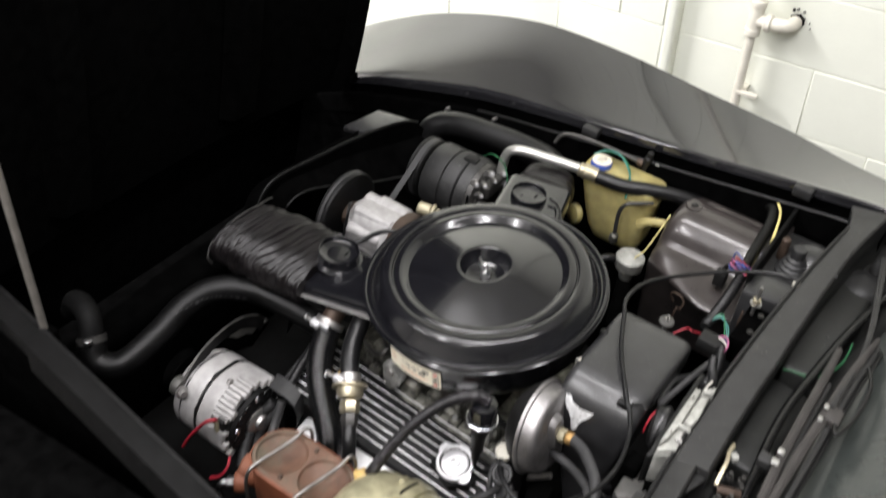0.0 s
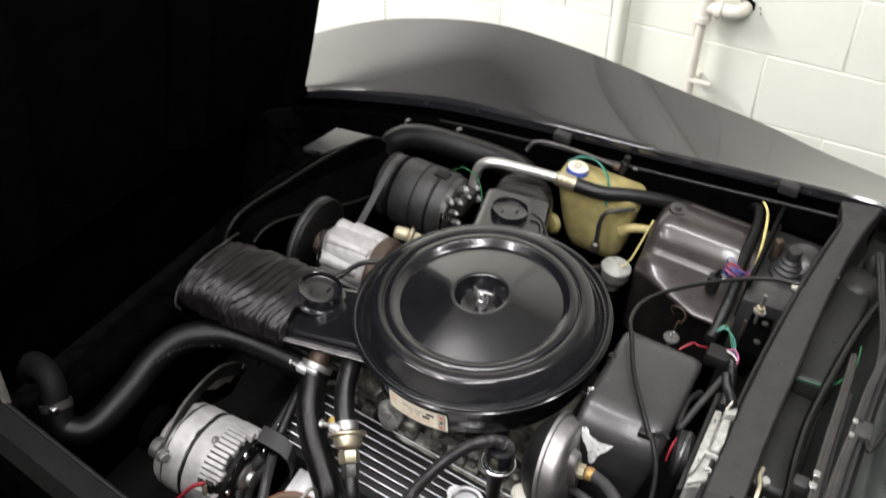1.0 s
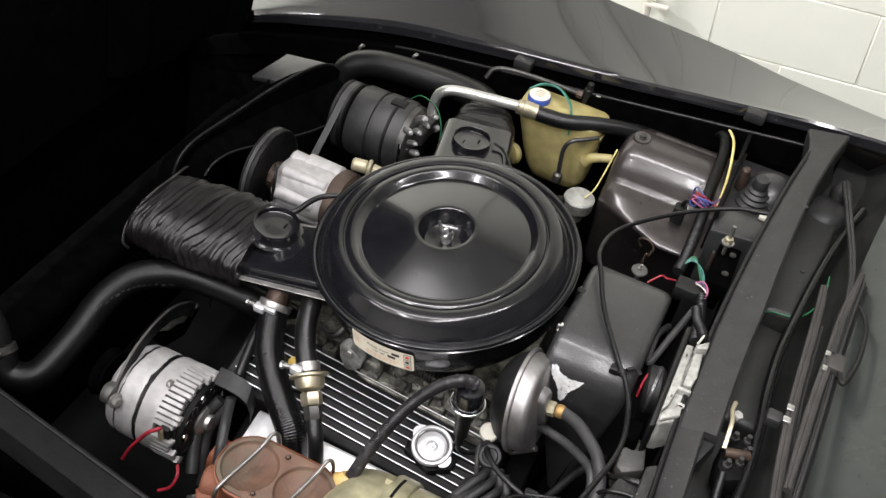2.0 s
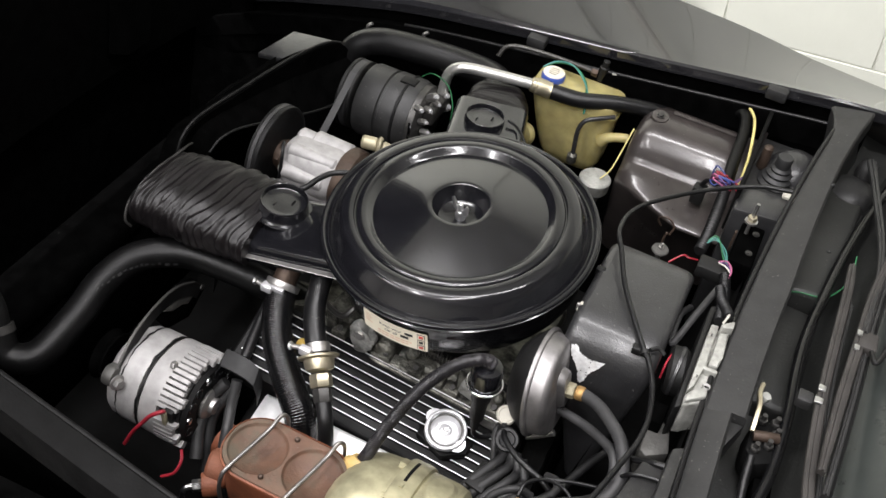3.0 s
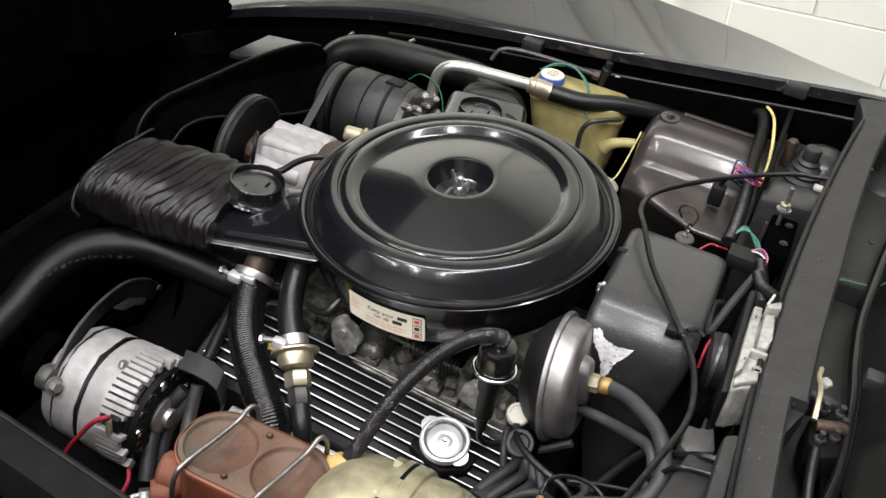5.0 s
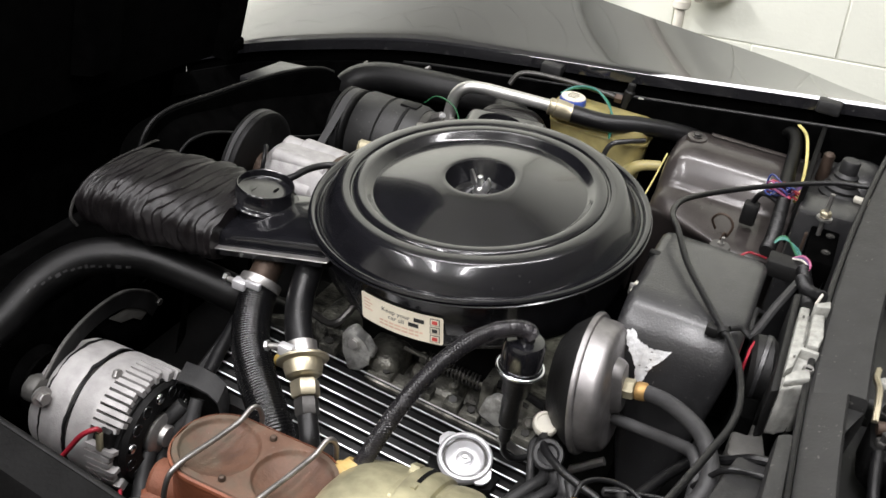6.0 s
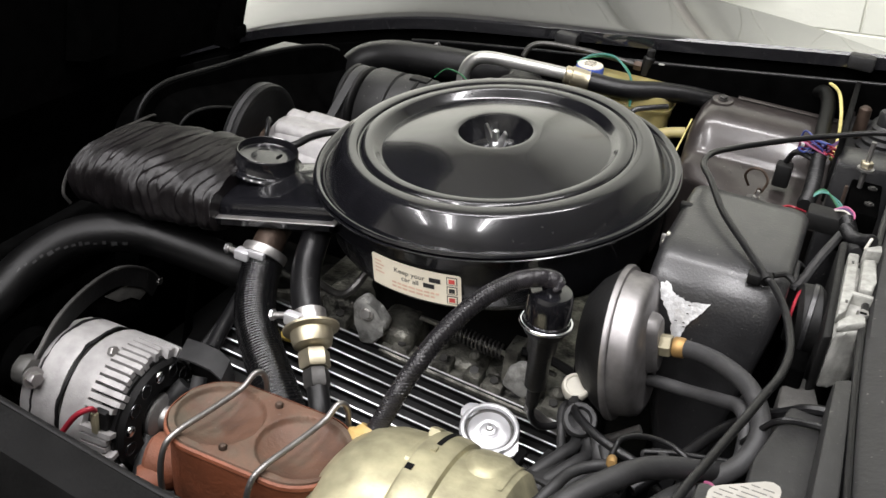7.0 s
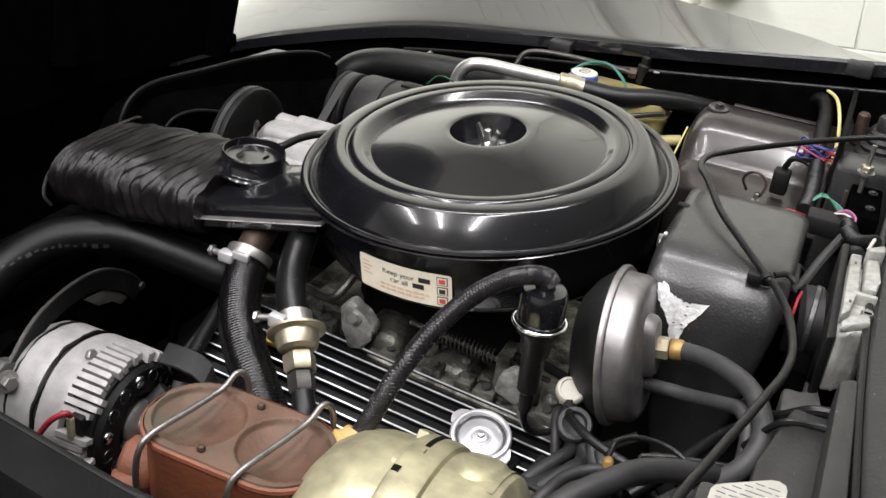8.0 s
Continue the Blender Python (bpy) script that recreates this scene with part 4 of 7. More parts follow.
# ---- fan shroud and radiator ----
def fan_shroud():
    t = thing("fan_shroud", (-0.50, 0.2, -0.5), "black plastic fan shroud in front of the engine", "shroud")
    top = [(-0.045, -0.30), (-0.040, -0.15), (-0.030, -0.085), (0.000, -0.056), (0.05, -0.053), (0.115, -0.058), (0.20, -0.064), (0.296, -0.076), (0.36, -0.088), (0.405, -0.102), (0.422, -0.120)]
    low = [(-0.010, -0.30), (0.000, -0.17), (0.012, -0.108), (0.035, -0.092), (0.075, -0.094), (0.12, -0.110), (0.165, -0.126), (0.23, -0.150), (0.30, -0.172), (0.37, -0.180), (0.41, -0.160)]
    up_, lo_ = spline([V(0, y, z) for y, z in top], 6), spline([V(0, y, z) for y, z in low], 6)
    n = len(up_) - 1
    rings = []
    for i, (p, q) in enumerate(zip(up_, lo_)):
        xs = -0.472 + 0.050 * (i / n) ** 2
        ql = xs + 0.020 + 0.035 * (i / n)
        m = p.lerp(q, 0.45)
        rings.append([V(xs - 0.035, p.y, p.z - 0.025), V(xs - 0.006, p.y, p.z - 0.004), V(xs, p.y, p.z), V(xs + 0.006, p.y, p.z - 0.003), V(xs + 0.006, m.y, m.z), V(ql, q.y, q.z + 0.004), V(ql + 0.003, q.y, q.z), V(ql - 0.005, q.y, q.z - 0.004)])
    # Rim near black for its shade, lips lighter for their lines of light.
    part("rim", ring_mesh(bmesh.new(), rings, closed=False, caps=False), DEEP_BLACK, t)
    part("lip", tube([r[2] + V(0.001, 0, 0) for r in rings[6::5]], 0.0028, 8, 5), DULL_BLACK, t, "shroud lip, lighter for its highlight line")
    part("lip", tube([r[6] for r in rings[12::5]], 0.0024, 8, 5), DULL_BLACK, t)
    # Black sheet added where only shade stands behind the fan.
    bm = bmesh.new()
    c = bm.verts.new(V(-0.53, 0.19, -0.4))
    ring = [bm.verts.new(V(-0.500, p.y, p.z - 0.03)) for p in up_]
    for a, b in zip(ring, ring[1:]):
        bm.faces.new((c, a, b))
    part("back", bm, DARK_HOLE, t, "black sheet added for the dark behind the shroud")
    # Plate coloured lighter than the rim: light on its flat top.
    part("top_plate", prism([(-0.52, 0.395), (-0.435, 0.415), (-0.438, 0.345), (-0.455, 0.315), (-0.535, 0.295), (-0.525, 0.345)], "z", -0.120, -0.108, 0.003), GREY_PLASTIC, t, "top plate in a lighter grey for the light on it")
    for k in range(6):
        a = k * math.pi / 3 + 0.3
        bm = bmesh.new()
        u = V(0, math.cos(a), math.sin(a))
        v = V(0, -math.sin(a), math.cos(a))
        c0 = V(-0.50, 0.12, -0.30)
        ring_mesh(bm, [[c0 + u * 0.05 + v * 0.02, c0 + u * 0.05 - v * 0.02 + V(0.02, 0, 0)], [c0 + u * 0.20 + v * 0.035, c0 + u * 0.20 - v * 0.035 + V(0.03, 0, 0)]], closed=False, caps=False)
        bmesh.ops.solidify(bm, geom=bm.faces[:], thickness=0.002)
        part("fan_blade", bm, BAY_BLACK, t)


fan_shroud()
rad = thing("radiator", (-0.66, 0, -0.6), "black radiator with a flat top behind the shroud", "radiator")
# Radiator goes near black: the shade around it put into its colour.
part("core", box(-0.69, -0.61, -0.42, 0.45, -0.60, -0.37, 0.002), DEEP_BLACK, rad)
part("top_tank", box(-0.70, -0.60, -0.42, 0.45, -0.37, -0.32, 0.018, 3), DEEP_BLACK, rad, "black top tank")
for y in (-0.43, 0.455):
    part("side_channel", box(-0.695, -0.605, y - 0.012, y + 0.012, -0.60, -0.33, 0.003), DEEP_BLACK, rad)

hose = thing("radiator_hose", (-0.5, -0.35, -0.3), "thick black upper radiator hose with white print", "hose")
part("hose", tube([(-0.528, -0.386, -0.207), (-0.505, -0.398, -0.236), (-0.472, -0.372, -0.240), (-0.457, -0.302, -0.212), (-0.454, -0.242, -0.188), (-0.430, -0.188, -0.170), (-0.375, -0.150, -0.166), (-0.31, -0.132, -0.176), (-0.25, -0.12, -0.19), (-0.20, -0.10, -0.215)], 0.0235, 24), BIG_HOSE, hose)
line = spline([(-0.457, -0.302, -0.212), (-0.454, -0.242, -0.188), (-0.430, -0.188, -0.170), (-0.375, -0.150, -0.166)], 12)
rnd = random.Random(21)
for i in range(4, 36, 2):
    d = (line[i + 1] - line[i - 1]).normalized()
    out = (V(0.2, -0.95, 0.02) - d * d.dot(V(0.2, -0.95, 0.02))).normalized()
    s_ = d.cross(out)
    bm = bmesh.new()
    l_, w_ = rnd.uniform(0.0016, 0.0034), rnd.uniform(0.0012, 0.0026)
    q = line[i] + out * 0.0236 + s_ * rnd.uniform(-0.001, 0.001)
    ring_mesh(bm, [[q - d * l_ - s_ * w_, q - d * l_ + s_ * w_], [q + d * l_ - s_ * w_, q + d * l_ + s_ * w_]], closed=False, caps=False)
    part("print", bm, DULL_RUBBER, hose, "worn pale print")
part("hose_clamp", lathe([(0.0255, 0), (0.0255, 0.012)], (-0.531, -0.384, -0.203), (0.5, -0.3, -0.7), 24), DARK_STEEL, hose, "dark hose clamp")
part("clamp_screw", box(-0.516, -0.503, -0.412, -0.401, -0.190, -0.181, 0.002), STEEL, hose)
part("outlet", tube([(-0.528, -0.386, -0.207), (-0.545, -0.372, -0.184), (-0.572, -0.360, -0.178), (-0.605, -0.352, -0.19), (-0.63, -0.345, -0.23)], 0.0205, 20), BAY_BLACK, hose, "black radiator outlet")
# ---- engine ----
SLOPE = -0.08


def vc_point(x, v, lift=0.0):
    """A place on the finned valve cover: v runs from its upper (0) to its lower edge (1)."""
    y, z = -0.145 - 0.092 * v, -0.213 - 0.034 * v
    n = V(0, -0.35, 0.937)
    return V(x, y, z + SLOPE * x) + n * lift


def engine_block():
    t = thing("engine", (0, 0, -0.6), "dark oily cast iron engine with an intake manifold", "engine")
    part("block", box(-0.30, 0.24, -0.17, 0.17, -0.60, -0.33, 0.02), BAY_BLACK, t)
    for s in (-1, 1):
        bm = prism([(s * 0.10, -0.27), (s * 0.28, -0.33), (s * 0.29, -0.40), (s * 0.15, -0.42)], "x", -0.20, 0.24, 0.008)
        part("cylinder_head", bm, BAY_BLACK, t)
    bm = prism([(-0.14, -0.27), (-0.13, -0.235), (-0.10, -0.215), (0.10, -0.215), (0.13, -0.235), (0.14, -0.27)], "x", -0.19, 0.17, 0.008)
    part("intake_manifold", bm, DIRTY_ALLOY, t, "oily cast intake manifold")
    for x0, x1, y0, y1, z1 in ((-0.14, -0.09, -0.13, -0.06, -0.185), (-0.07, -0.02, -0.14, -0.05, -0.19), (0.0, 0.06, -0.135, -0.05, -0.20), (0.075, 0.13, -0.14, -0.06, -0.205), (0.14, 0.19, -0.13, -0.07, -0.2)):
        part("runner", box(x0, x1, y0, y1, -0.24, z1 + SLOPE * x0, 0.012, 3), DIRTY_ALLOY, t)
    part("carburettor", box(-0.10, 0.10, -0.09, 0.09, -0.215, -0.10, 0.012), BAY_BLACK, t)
    for x, w, h in ((-0.108, 0.011, 0.014), (-0.030, 0.010, 0.010), (0.020, 0.011, 0.013), (0.056, 0.010, 0.014), (0.080, 0.012, 0.012), (0.120, 0.009, 0.010), (0.147, 0.012, 0.015)):
        z = -0.206 + SLOPE * x
        boss = part("boss", box(x - w, x + w, -0.147, -0.125, z - 0.02, z + h - 0.006, 0.003, 2), DIRTY_ALLOY, t, "oily square boss")
        part("bolt", bolt((x, -0.138, z + h - 0.0065), (0, -0.35, 1), 0.0052, 0.0045), DARK_STEEL if x != 0.056 else STEEL, boss)
    bm = prism([(0.088, -0.205), (0.094, -0.180), (0.106, -0.172), (0.122, -0.178), (0.126, -0.205), (0.112, -0.214)], "y", -0.142, -0.128, 0.004)
    part("linkage_plate", bm, MOTTLED_ALLOY, t, "bright worn alloy plate")
    rail = [[V(x, -0.152, -0.235 + SLOPE * x), V(x, -0.152, -0.212 + SLOPE * x), V(x, -0.148, -0.2085 + SLOPE * x), V(x, -0.126, -0.2065 + SLOPE * x), V(x, -0.122, -0.212 + SLOPE * x), V(x, -0.122, -0.235 + SLOPE * x)] for x in (-0.052, -0.047, 0.0, 0.05, 0.10, 0.155, 0.160)]
    part("manifold_flange", ring_mesh(bmesh.new(), rail), DIRTY_ALLOY, t, "oily pale flange")
    rnd = random.Random(17)
    for k in range(9):
        x, y = rnd.uniform(-0.15, 0.16), rnd.uniform(-0.13, -0.09)
        z = -0.195 + SLOPE * x
        r = rnd.uniform(0.006, 0.012)
        part("casting_lump", lathe([(r, -0.02), (r, 0.0), (r * 0.7, 0.004), (r * 0.2, 0.005)], (x, y, z), (rnd.uniform(-.3, .3), -0.4, 1), 12), DIRTY_ALLOY, t)
    part("fuel_line", tube([(-0.15, -0.12, -0.17), (-0.11, -0.135, -0.165), (-0.095, -0.125, -0.15), (-0.09, -0.10, -0.13)], 0.0045, 8), DARK_STEEL, t)
    bm = prism([(-0.088, -0.160), (-0.076, -0.147), (-0.068, -0.150), (-0.060, -0.163), (-0.046, -0.168), (-0.044, -0.176), (-0.052, -0.186), (-0.057, -0.203), (-0.076, -0.208), (-0.083, -0.185)], "y", -0.152, -0.136, 0.004)
    lug = part("lug", bm, MOTTLED_ALLOY, t, "pale broken alloy lug with a bolt")
    part("bolt", bolt((-0.069, -0.152, -0.166), (0, -1, 0.3), 0.0062, 0.005, 0.008), DULL_STEEL, lug)
    turns = 15
    pts = [V(0.01 + 0.07 * k / (turns * 10), -0.118 + 0.0085 * math.cos(2 * math.pi * k / 10), -0.175 - 0.006 * k / (turns * 10) + 0.0085 * math.sin(2 * math.pi * k / 10)) for k in range(turns * 10 + 1)]
    part("throttle_spring", tube(pts, 0.0012, 6, 1), DARK_STEEL, t, "coiled steel throttle spring")
    part("spring_rod", tube([(-0.02, -0.118, -0.172), (0.02, -0.118, -0.175), (0.08, -0.118, -0.182), (0.14, -0.12, -0.185)], 0.003, 8), DIRTY_ALLOY, t)
    part("throttle_bracket", box(0.085, 0.10, -0.135, -0.10, -0.215, -0.165, 0.002), DIRTY_ALLOY, t)
    part("linkage", tube([(0.10, -0.12, -0.17), (0.13, -0.125, -0.165), (0.165, -0.13, -0.17)], 0.005, 8), BAY_BLACK, t)
    part("exhaust_manifold", tube([(-0.20, -0.31, -0.33), (-0.1, -0.325, -0.325), (0.1, -0.325, -0.345), (0.2, -0.31, -0.37)], 0.028, 14), RUST, t, "rusty exhaust manifold")
    part("thermostat_housing", cyl((-0.20, -0.11, -0.26), (-0.20, -0.10, -0.20), 0.03), DIRTY_ALLOY, t)
    part("vacuum_pipe", tube([(0.13, -0.18, -0.19), (0.16, -0.165, -0.215), (0.20, -0.15, -0.225), (0.24, -0.14, -0.20)], 0.005, 8), DULL_STEEL, t)


engine_block()


def valve_cover():
    t = thing("valve_cover", (0.03, -0.2, -0.28), "black finned alloy valve cover with bright fin tops", "valve cover")
    x0, x1 = -0.236, 0.195
    bm = bmesh.new()
    rings = []
    for x in (x0, x0 + 0.004, x1 - 0.004, x1):
        sh = 0.004 if x in (x0, x1) else 0.0
        rings.append([vc_point(x, -0.14, -0.035), vc_point(x, -0.10, -0.004 - sh), vc_point(x, 0.0, 0 - sh), vc_point(x, 1.0, 0 - sh), vc_point(x, 1.1, -0.004 - sh), vc_point(x, 1.2, -0.05)])
    part("cover", ring_mesh(bm, rings), DULL_BLACK, t, "black cover")
    for k in range(8):
        v = 0.02 + 0.96 * k / 7
        xe = x1 - 0.012 - 0.006 * (k % 2)
        bm = bmesh.new()
        ring_mesh(bm, [[vc_point(x, v - 0.018, 0.0), vc_point(x, v - 0.014, 0.0062), vc_point(x, v + 0.014, 0.0062), vc_point(x, v + 0.018, 0.0)] for x in (x0 + 0.012, xe)])
        fin = part("fin", bm, DULL_BLACK, t, smooth=False)
        bm = bmesh.new()
        ring_mesh(bm, [[vc_point(x, v - 0.009, 0.0062), vc_point(x, v - 0.007, 0.0071), vc_point(x, v + 0.007, 0.0071), vc_point(x, v + 0.009, 0.0062)] for x in (x0 + 0.013, xe - 0.001)])
        part("polished_top", bm, POLISHED, fin, "bright polished fin top", smooth=False)


valve_cover()


def oil_cap():
    c = vc_point(0.102, 0.55, 0.022)
    n = V(0.08, -0.30, 0.937).normalized()
    t = thing("oil_filler_cap", c, "bright metal twist cap with two ears on the valve cover", "cap")
    a, u, v = basis(n)
    part("neck", lathe([(0.024, -0.026), (0.024, 0.004)], c, n, 32), SATIN_BLACK, t)
    part("disc", lathe([(0.0325, 0.0), (0.0335, 0.003), (0.0335, 0.009), (0.0320, 0.0118), (0.0300, 0.0124), (0.0286, 0.0122), (0.0276, 0.0112), (0.0268, 0.0040), (0.0245, 0.0036), (0.0238, 0.0052), (0.0228, 0.0060), (0.0130, 0.0066), (0.0105, 0.0066), (0.0094, 0.0058), (0.0084, 0.0062), (0.0078, 0.0088), (0.006, 0.0098), (0.001, 0.0100)], c, n, 64), CAP_METAL, t, "bright cap with a sunk face")
    # Dark ring puts the shade of the cap's recess into the colour.
    part("groove", lathe([(0.0272, 0.0066), (0.0266, 0.0048), (0.0242, 0.0046)], c, n, 64, caps=False), DARK_STEEL, t, "groove coloured dark for its shade")
    part("seat", prism([(c.x - 0.045, c.y + 0.012), (c.x - 0.012, c.y + 0.034), (c.x + 0.045, c.y + 0.014), (c.x + 0.042, c.y - 0.012), (c.x + 0.010, c.y - 0.034), (c.x - 0.042, c.y - 0.014)], "z", c.z - 0.030, c.z - 0.016, 0.003), DULL_BLACK, t, "black raised seat")
    along = V(0.90, -0.42, -0.05)
    along = (along - n * along.dot(n)).normalized()
    cross = n.cross(along)
    for s in (-1, 1):
        pts = [(0.026, -0.014), (0.035, -0.012), (0.0400, -0.0065), (0.0410, 0.0), (0.0395, 0.0065), (0.034, 0.012), (0.026, 0.014)]
        bm = bmesh.new()
        ring_mesh(bm, [[c + along * s * p[0] + cross * p[1] + n * h for p in pts] for h in (0.004, 0.0075)])
        part("ear", bm, CAP_METAL, t)
    part("rivet", lathe([(0.0042, 0.0095), (0.0042, 0.0108), (0.003, 0.0122), (0.001, 0.0125)], c, n, 16), STEEL, t)

    t.scale = (0.91, 0.91, 0.91)


oil_cap()
shield = thing("heat_shield", (0, -0.30, -0.28), "polished bright heat shield beside the valve cover", "shield")
part("plate", prism([(-0.245, -0.266), (-0.250, -0.263), (-0.345, -0.285), (-0.345, -0.289)], "x", -0.165, 0.110, 0.0012), POLISHED, shield)
part("rivet", lathe([(0.0035, 0), (0.003, 0.0015), (0.001, 0.002)], (-0.085, -0.290, -0.2735), (0, -0.2, 1), 10), DARK_STEEL, shield)

# ---- alternator ----
def alternator():
    cx, cy, cz = -0.303, -0.302, -0.269
    t = thing("alternator", (cx, cy, cz), "silver cast alternator with a black rear cover", "alternator")
    axis = (1, 0, 0)
    c = (cx, cy, cz)
    part("front_housing", lathe([(0.020, -0.062), (0.045, -0.060), (0.058, -0.050), (0.0625, -0.042), (0.0630, -0.034), (0.0642, -0.030), (0.0645, -0.006), (0.0640, -0.003)], c, axis, 80, lobes=5, lobe_depth=0.012), PALE_ALLOY, t, "pale cast alloy housing")
    def crooked(x, wide, r, sway, seed):
        """A dark joint round the housing that wanders a little."""
        rings = []
        for i in range(121):
            a = 2 * math.pi * (i % 120) / 120
            d = V(0, math.cos(a), math.sin(a))
            m = V(cx + x + sway * noise.noise(V(math.cos(a) * 2.2, math.sin(a) * 2.2, seed)) + sway * 0.5 * noise.noise(V(math.cos(a) * 7, math.sin(a) * 7, seed)), cy, cz)
            w = wide * (0.75 + 0.6 * noise.noise(V(math.cos(a) * 4, math.sin(a) * 4, seed + 3)))
            k = 1 + 0.012 * math.cos(5 * a)
            rings.append([m + d * (r - 0.004), m + V(-w, 0, 0) + d * r * k, m + V(w, 0, 0) + d * r * k])
        return ring_mesh(bmesh.new(), rings, caps=False)

    part("groove", crooked(-0.032, 0.0011, 0.0650, 0.003, 2.0), DULL_BLACK, t, "thin dark joint")
    part("stator_band", crooked(-0.0005, 0.0022, 0.0655, 0.004, 7.0), DULL_BLACK, t, "crooked dark stator gap")
    part("rear_housing", lathe([(0.0640, 0.003), (0.0650, 0.006), (0.0652, 0.029), (0.0570, 0.030)], c, axis, 80, lobes=5, lobe_depth=0.012), PALE_ALLOY, t)
    part("vent_core", lathe([(0.0575, 0.028), (0.0575, 0.060), (0.050, 0.062)], c, axis, 48), DULL_BLACK, t, "dark vents between the slats")
    rnd = random.Random(5)
    for k in range(52):
        a = 2 * math.pi * k / 52
        tip = rnd.uniform(-0.004, 0.004)
        if 150 < math.degrees(a) < 162 or 215 < math.degrees(a) < 330:
            continue
        d = V(0, math.cos(a), math.sin(a))
        s = V(0, -math.sin(a), math.cos(a))
        bm = bmesh.new()
        o = V(*c)
        ring_mesh(bm, [[o + V(x, 0, 0) + d * 0.056 - s * w, o + V(x, 0, 0) + d * r - s * w * 0.9, o + V(x, 0, 0) + d * r + s * w * 0.9, o + V(x, 0, 0) + d * 0.056 + s * w] for x, r, w in ((0.028, 0.0664, 0.0029), (0.058 + tip, 0.0658, 0.0029), (0.0605 + tip, 0.0645, 0.0026))])
        part("slat", bm, PALE_ALLOY, t, smooth=False)
    rear = part("rear_cover", lathe([(0.054, 0.056), (0.055, 0.062), (0.052, 0.067), (0.030, 0.069), (0.026, 0.063), (0.001, 0.063)], c, axis, 40), DULL_BLACK, t, "black rear cover")
    for k in range(14):
        a = 2 * math.pi * k / 14 + 0.2
        d = V(0, math.cos(a), math.sin(a))
        if k % 3 == 0:
            part("terminal", lathe([(0.0060, 0), (0.0060, 0.002), (0.005, 0.0035), (0.003, 0.0042), (0.001, 0.0044)], V(*c) + V(0.066, 0, 0) + d * 0.044, axis, 16), CHROME, rear, "bright domed terminal")
        else:
            part("vent_hole", torus(V(*c) + V(0.067, 0, 0) + d * 0.044, axis, 0.0062, 0.0014, 18, 8), GLOSS_BLACK, rear, "glossy black vent ring")
    part("rear_hub", lathe([(0.022, 0.062), (0.022, 0.070), (0.018, 0.073), (0.012, 0.0735), (0.011, 0.079), (0.001, 0.0795)], c, axis, 28), DULL_STEEL, rear, "dull steel hub")
    part("plug", box(cx + 0.042, cx + 0.056, cy - 0.0605, cy - 0.042, cz + 0.018, cz + 0.038, 0.002), DULL_BLACK, t, "black two-pin plug")
    part("contact", box(cx + 0.043, cx + 0.049, cy - 0.0655, cy - 0.060, cz + 0.016, cz + 0.038, 0.001), DULL_CREAM, t)
    part("lead", tube([(cx + 0.046, cy - 0.062, cz + 0.040), (cx + 0.046, cy - 0.068, cz + 0.046), (cx + 0.035, cy - 0.074, cz + 0.038), (cx + 0.022, cy - 0.078, cz + 0.018), (cx + 0.008, cy - 0.082, cz - 0.006), (cx - 0.002, cy - 0.088, cz - 0.03)], 0.0027, 10), RED_WIRE, t, "red wire")
    part("lead", tube([(cx + 0.066, cy - 0.060, cz - 0.030), (cx + 0.074, cy - 0.072, cz - 0.034), (cx + 0.072, cy - 0.086, cz - 0.044), (cx + 0.058, cy - 0.094, cz - 0.052)], 0.0022, 8), RED_WIRE, t)
    for y, z in ((-0.012, 0.0635), (0.060, -0.022)):
        part("bolt", bolt((cx + 0.024, cy + y * 1.02, cz + z * 1.02), (0.9, y * 5, z * 5), 0.0058, 0.006), DULL_STEEL, t)
    lug = prism([(cy - 0.035, cz + 0.050), (cy - 0.050, cz + 0.057), (cy - 0.062, cz + 0.050), (cy - 0.065, cz + 0.038), (cy - 0.057, cz + 0.028), (cy - 0.045, cz + 0.02)], "x", cx - 0.052, cx - 0.036, 0.004)
    part("lug", lug, COWL_PATCH, t)
    part("bolt", bolt((cx - 0.030, cy - 0.057, cz + 0.043), (1, -0.25, 0.15), 0.0070, 0.008, 0.0105), DULL_STEEL, t, "bright pivot bolt")
    part("pulley", lathe([(0.03, -0.100), (0.036, -0.098), (0.028, -0.090), (0.036, -0.082), (0.036, -0.079), (0.012, -0.078), (0.012, -0.062)], c, axis, 32), DEEP_BLACK, t)
    bm = bmesh.new()
    arc = [V(cx - 0.040, cy - 0.056, cz + 0.036), V(cx - 0.040, cy - 0.042, cz + 0.055), V(cx - 0.040, cy - 0.012, cz + 0.080), V(cx - 0.040, cy + 0.030, cz + 0.092), V(cx - 0.040, cy + 0.075, cz + 0.090), V(cx - 0.040, cy + 0.115, cz + 0.068), V(cx - 0.040, cy + 0.135, cz + 0.045)]
    line = spline(arc, 8)
    rim_, face = [], []
    for i, p in enumerate(line):
        d = (line[min(i + 1, len(line) - 1)] - line[max(i - 1, 0)]).normalized()
        out = V(0, -d.z, d.y)
        rim_.append([p + out * 0.001, p + out * 0.001 + V(0.0035, 0, 0), p - out * 0.001 + V(0.0035, 0, 0), p - out * 0.001])
        face.append([p - out * 0.001, p - out * 0.001 + V(0.003, 0, 0), p - out * 0.020 + V(0.003, 0, 0), p - out * 0.020])
    bracket = part("slotted_bracket", ring_mesh(bmesh.new(), face), DULL_BLACK, t, "black slotted adjusting bracket")
    # Dark steel strip stands for the glint along the plate's edge.
    part("edge", ring_mesh(bm, rim_), DARK_STEEL, bracket, "steel strip for the bracket's edge glint")
    return t


alternator().scale = (1.10, 1.12, 1.12)

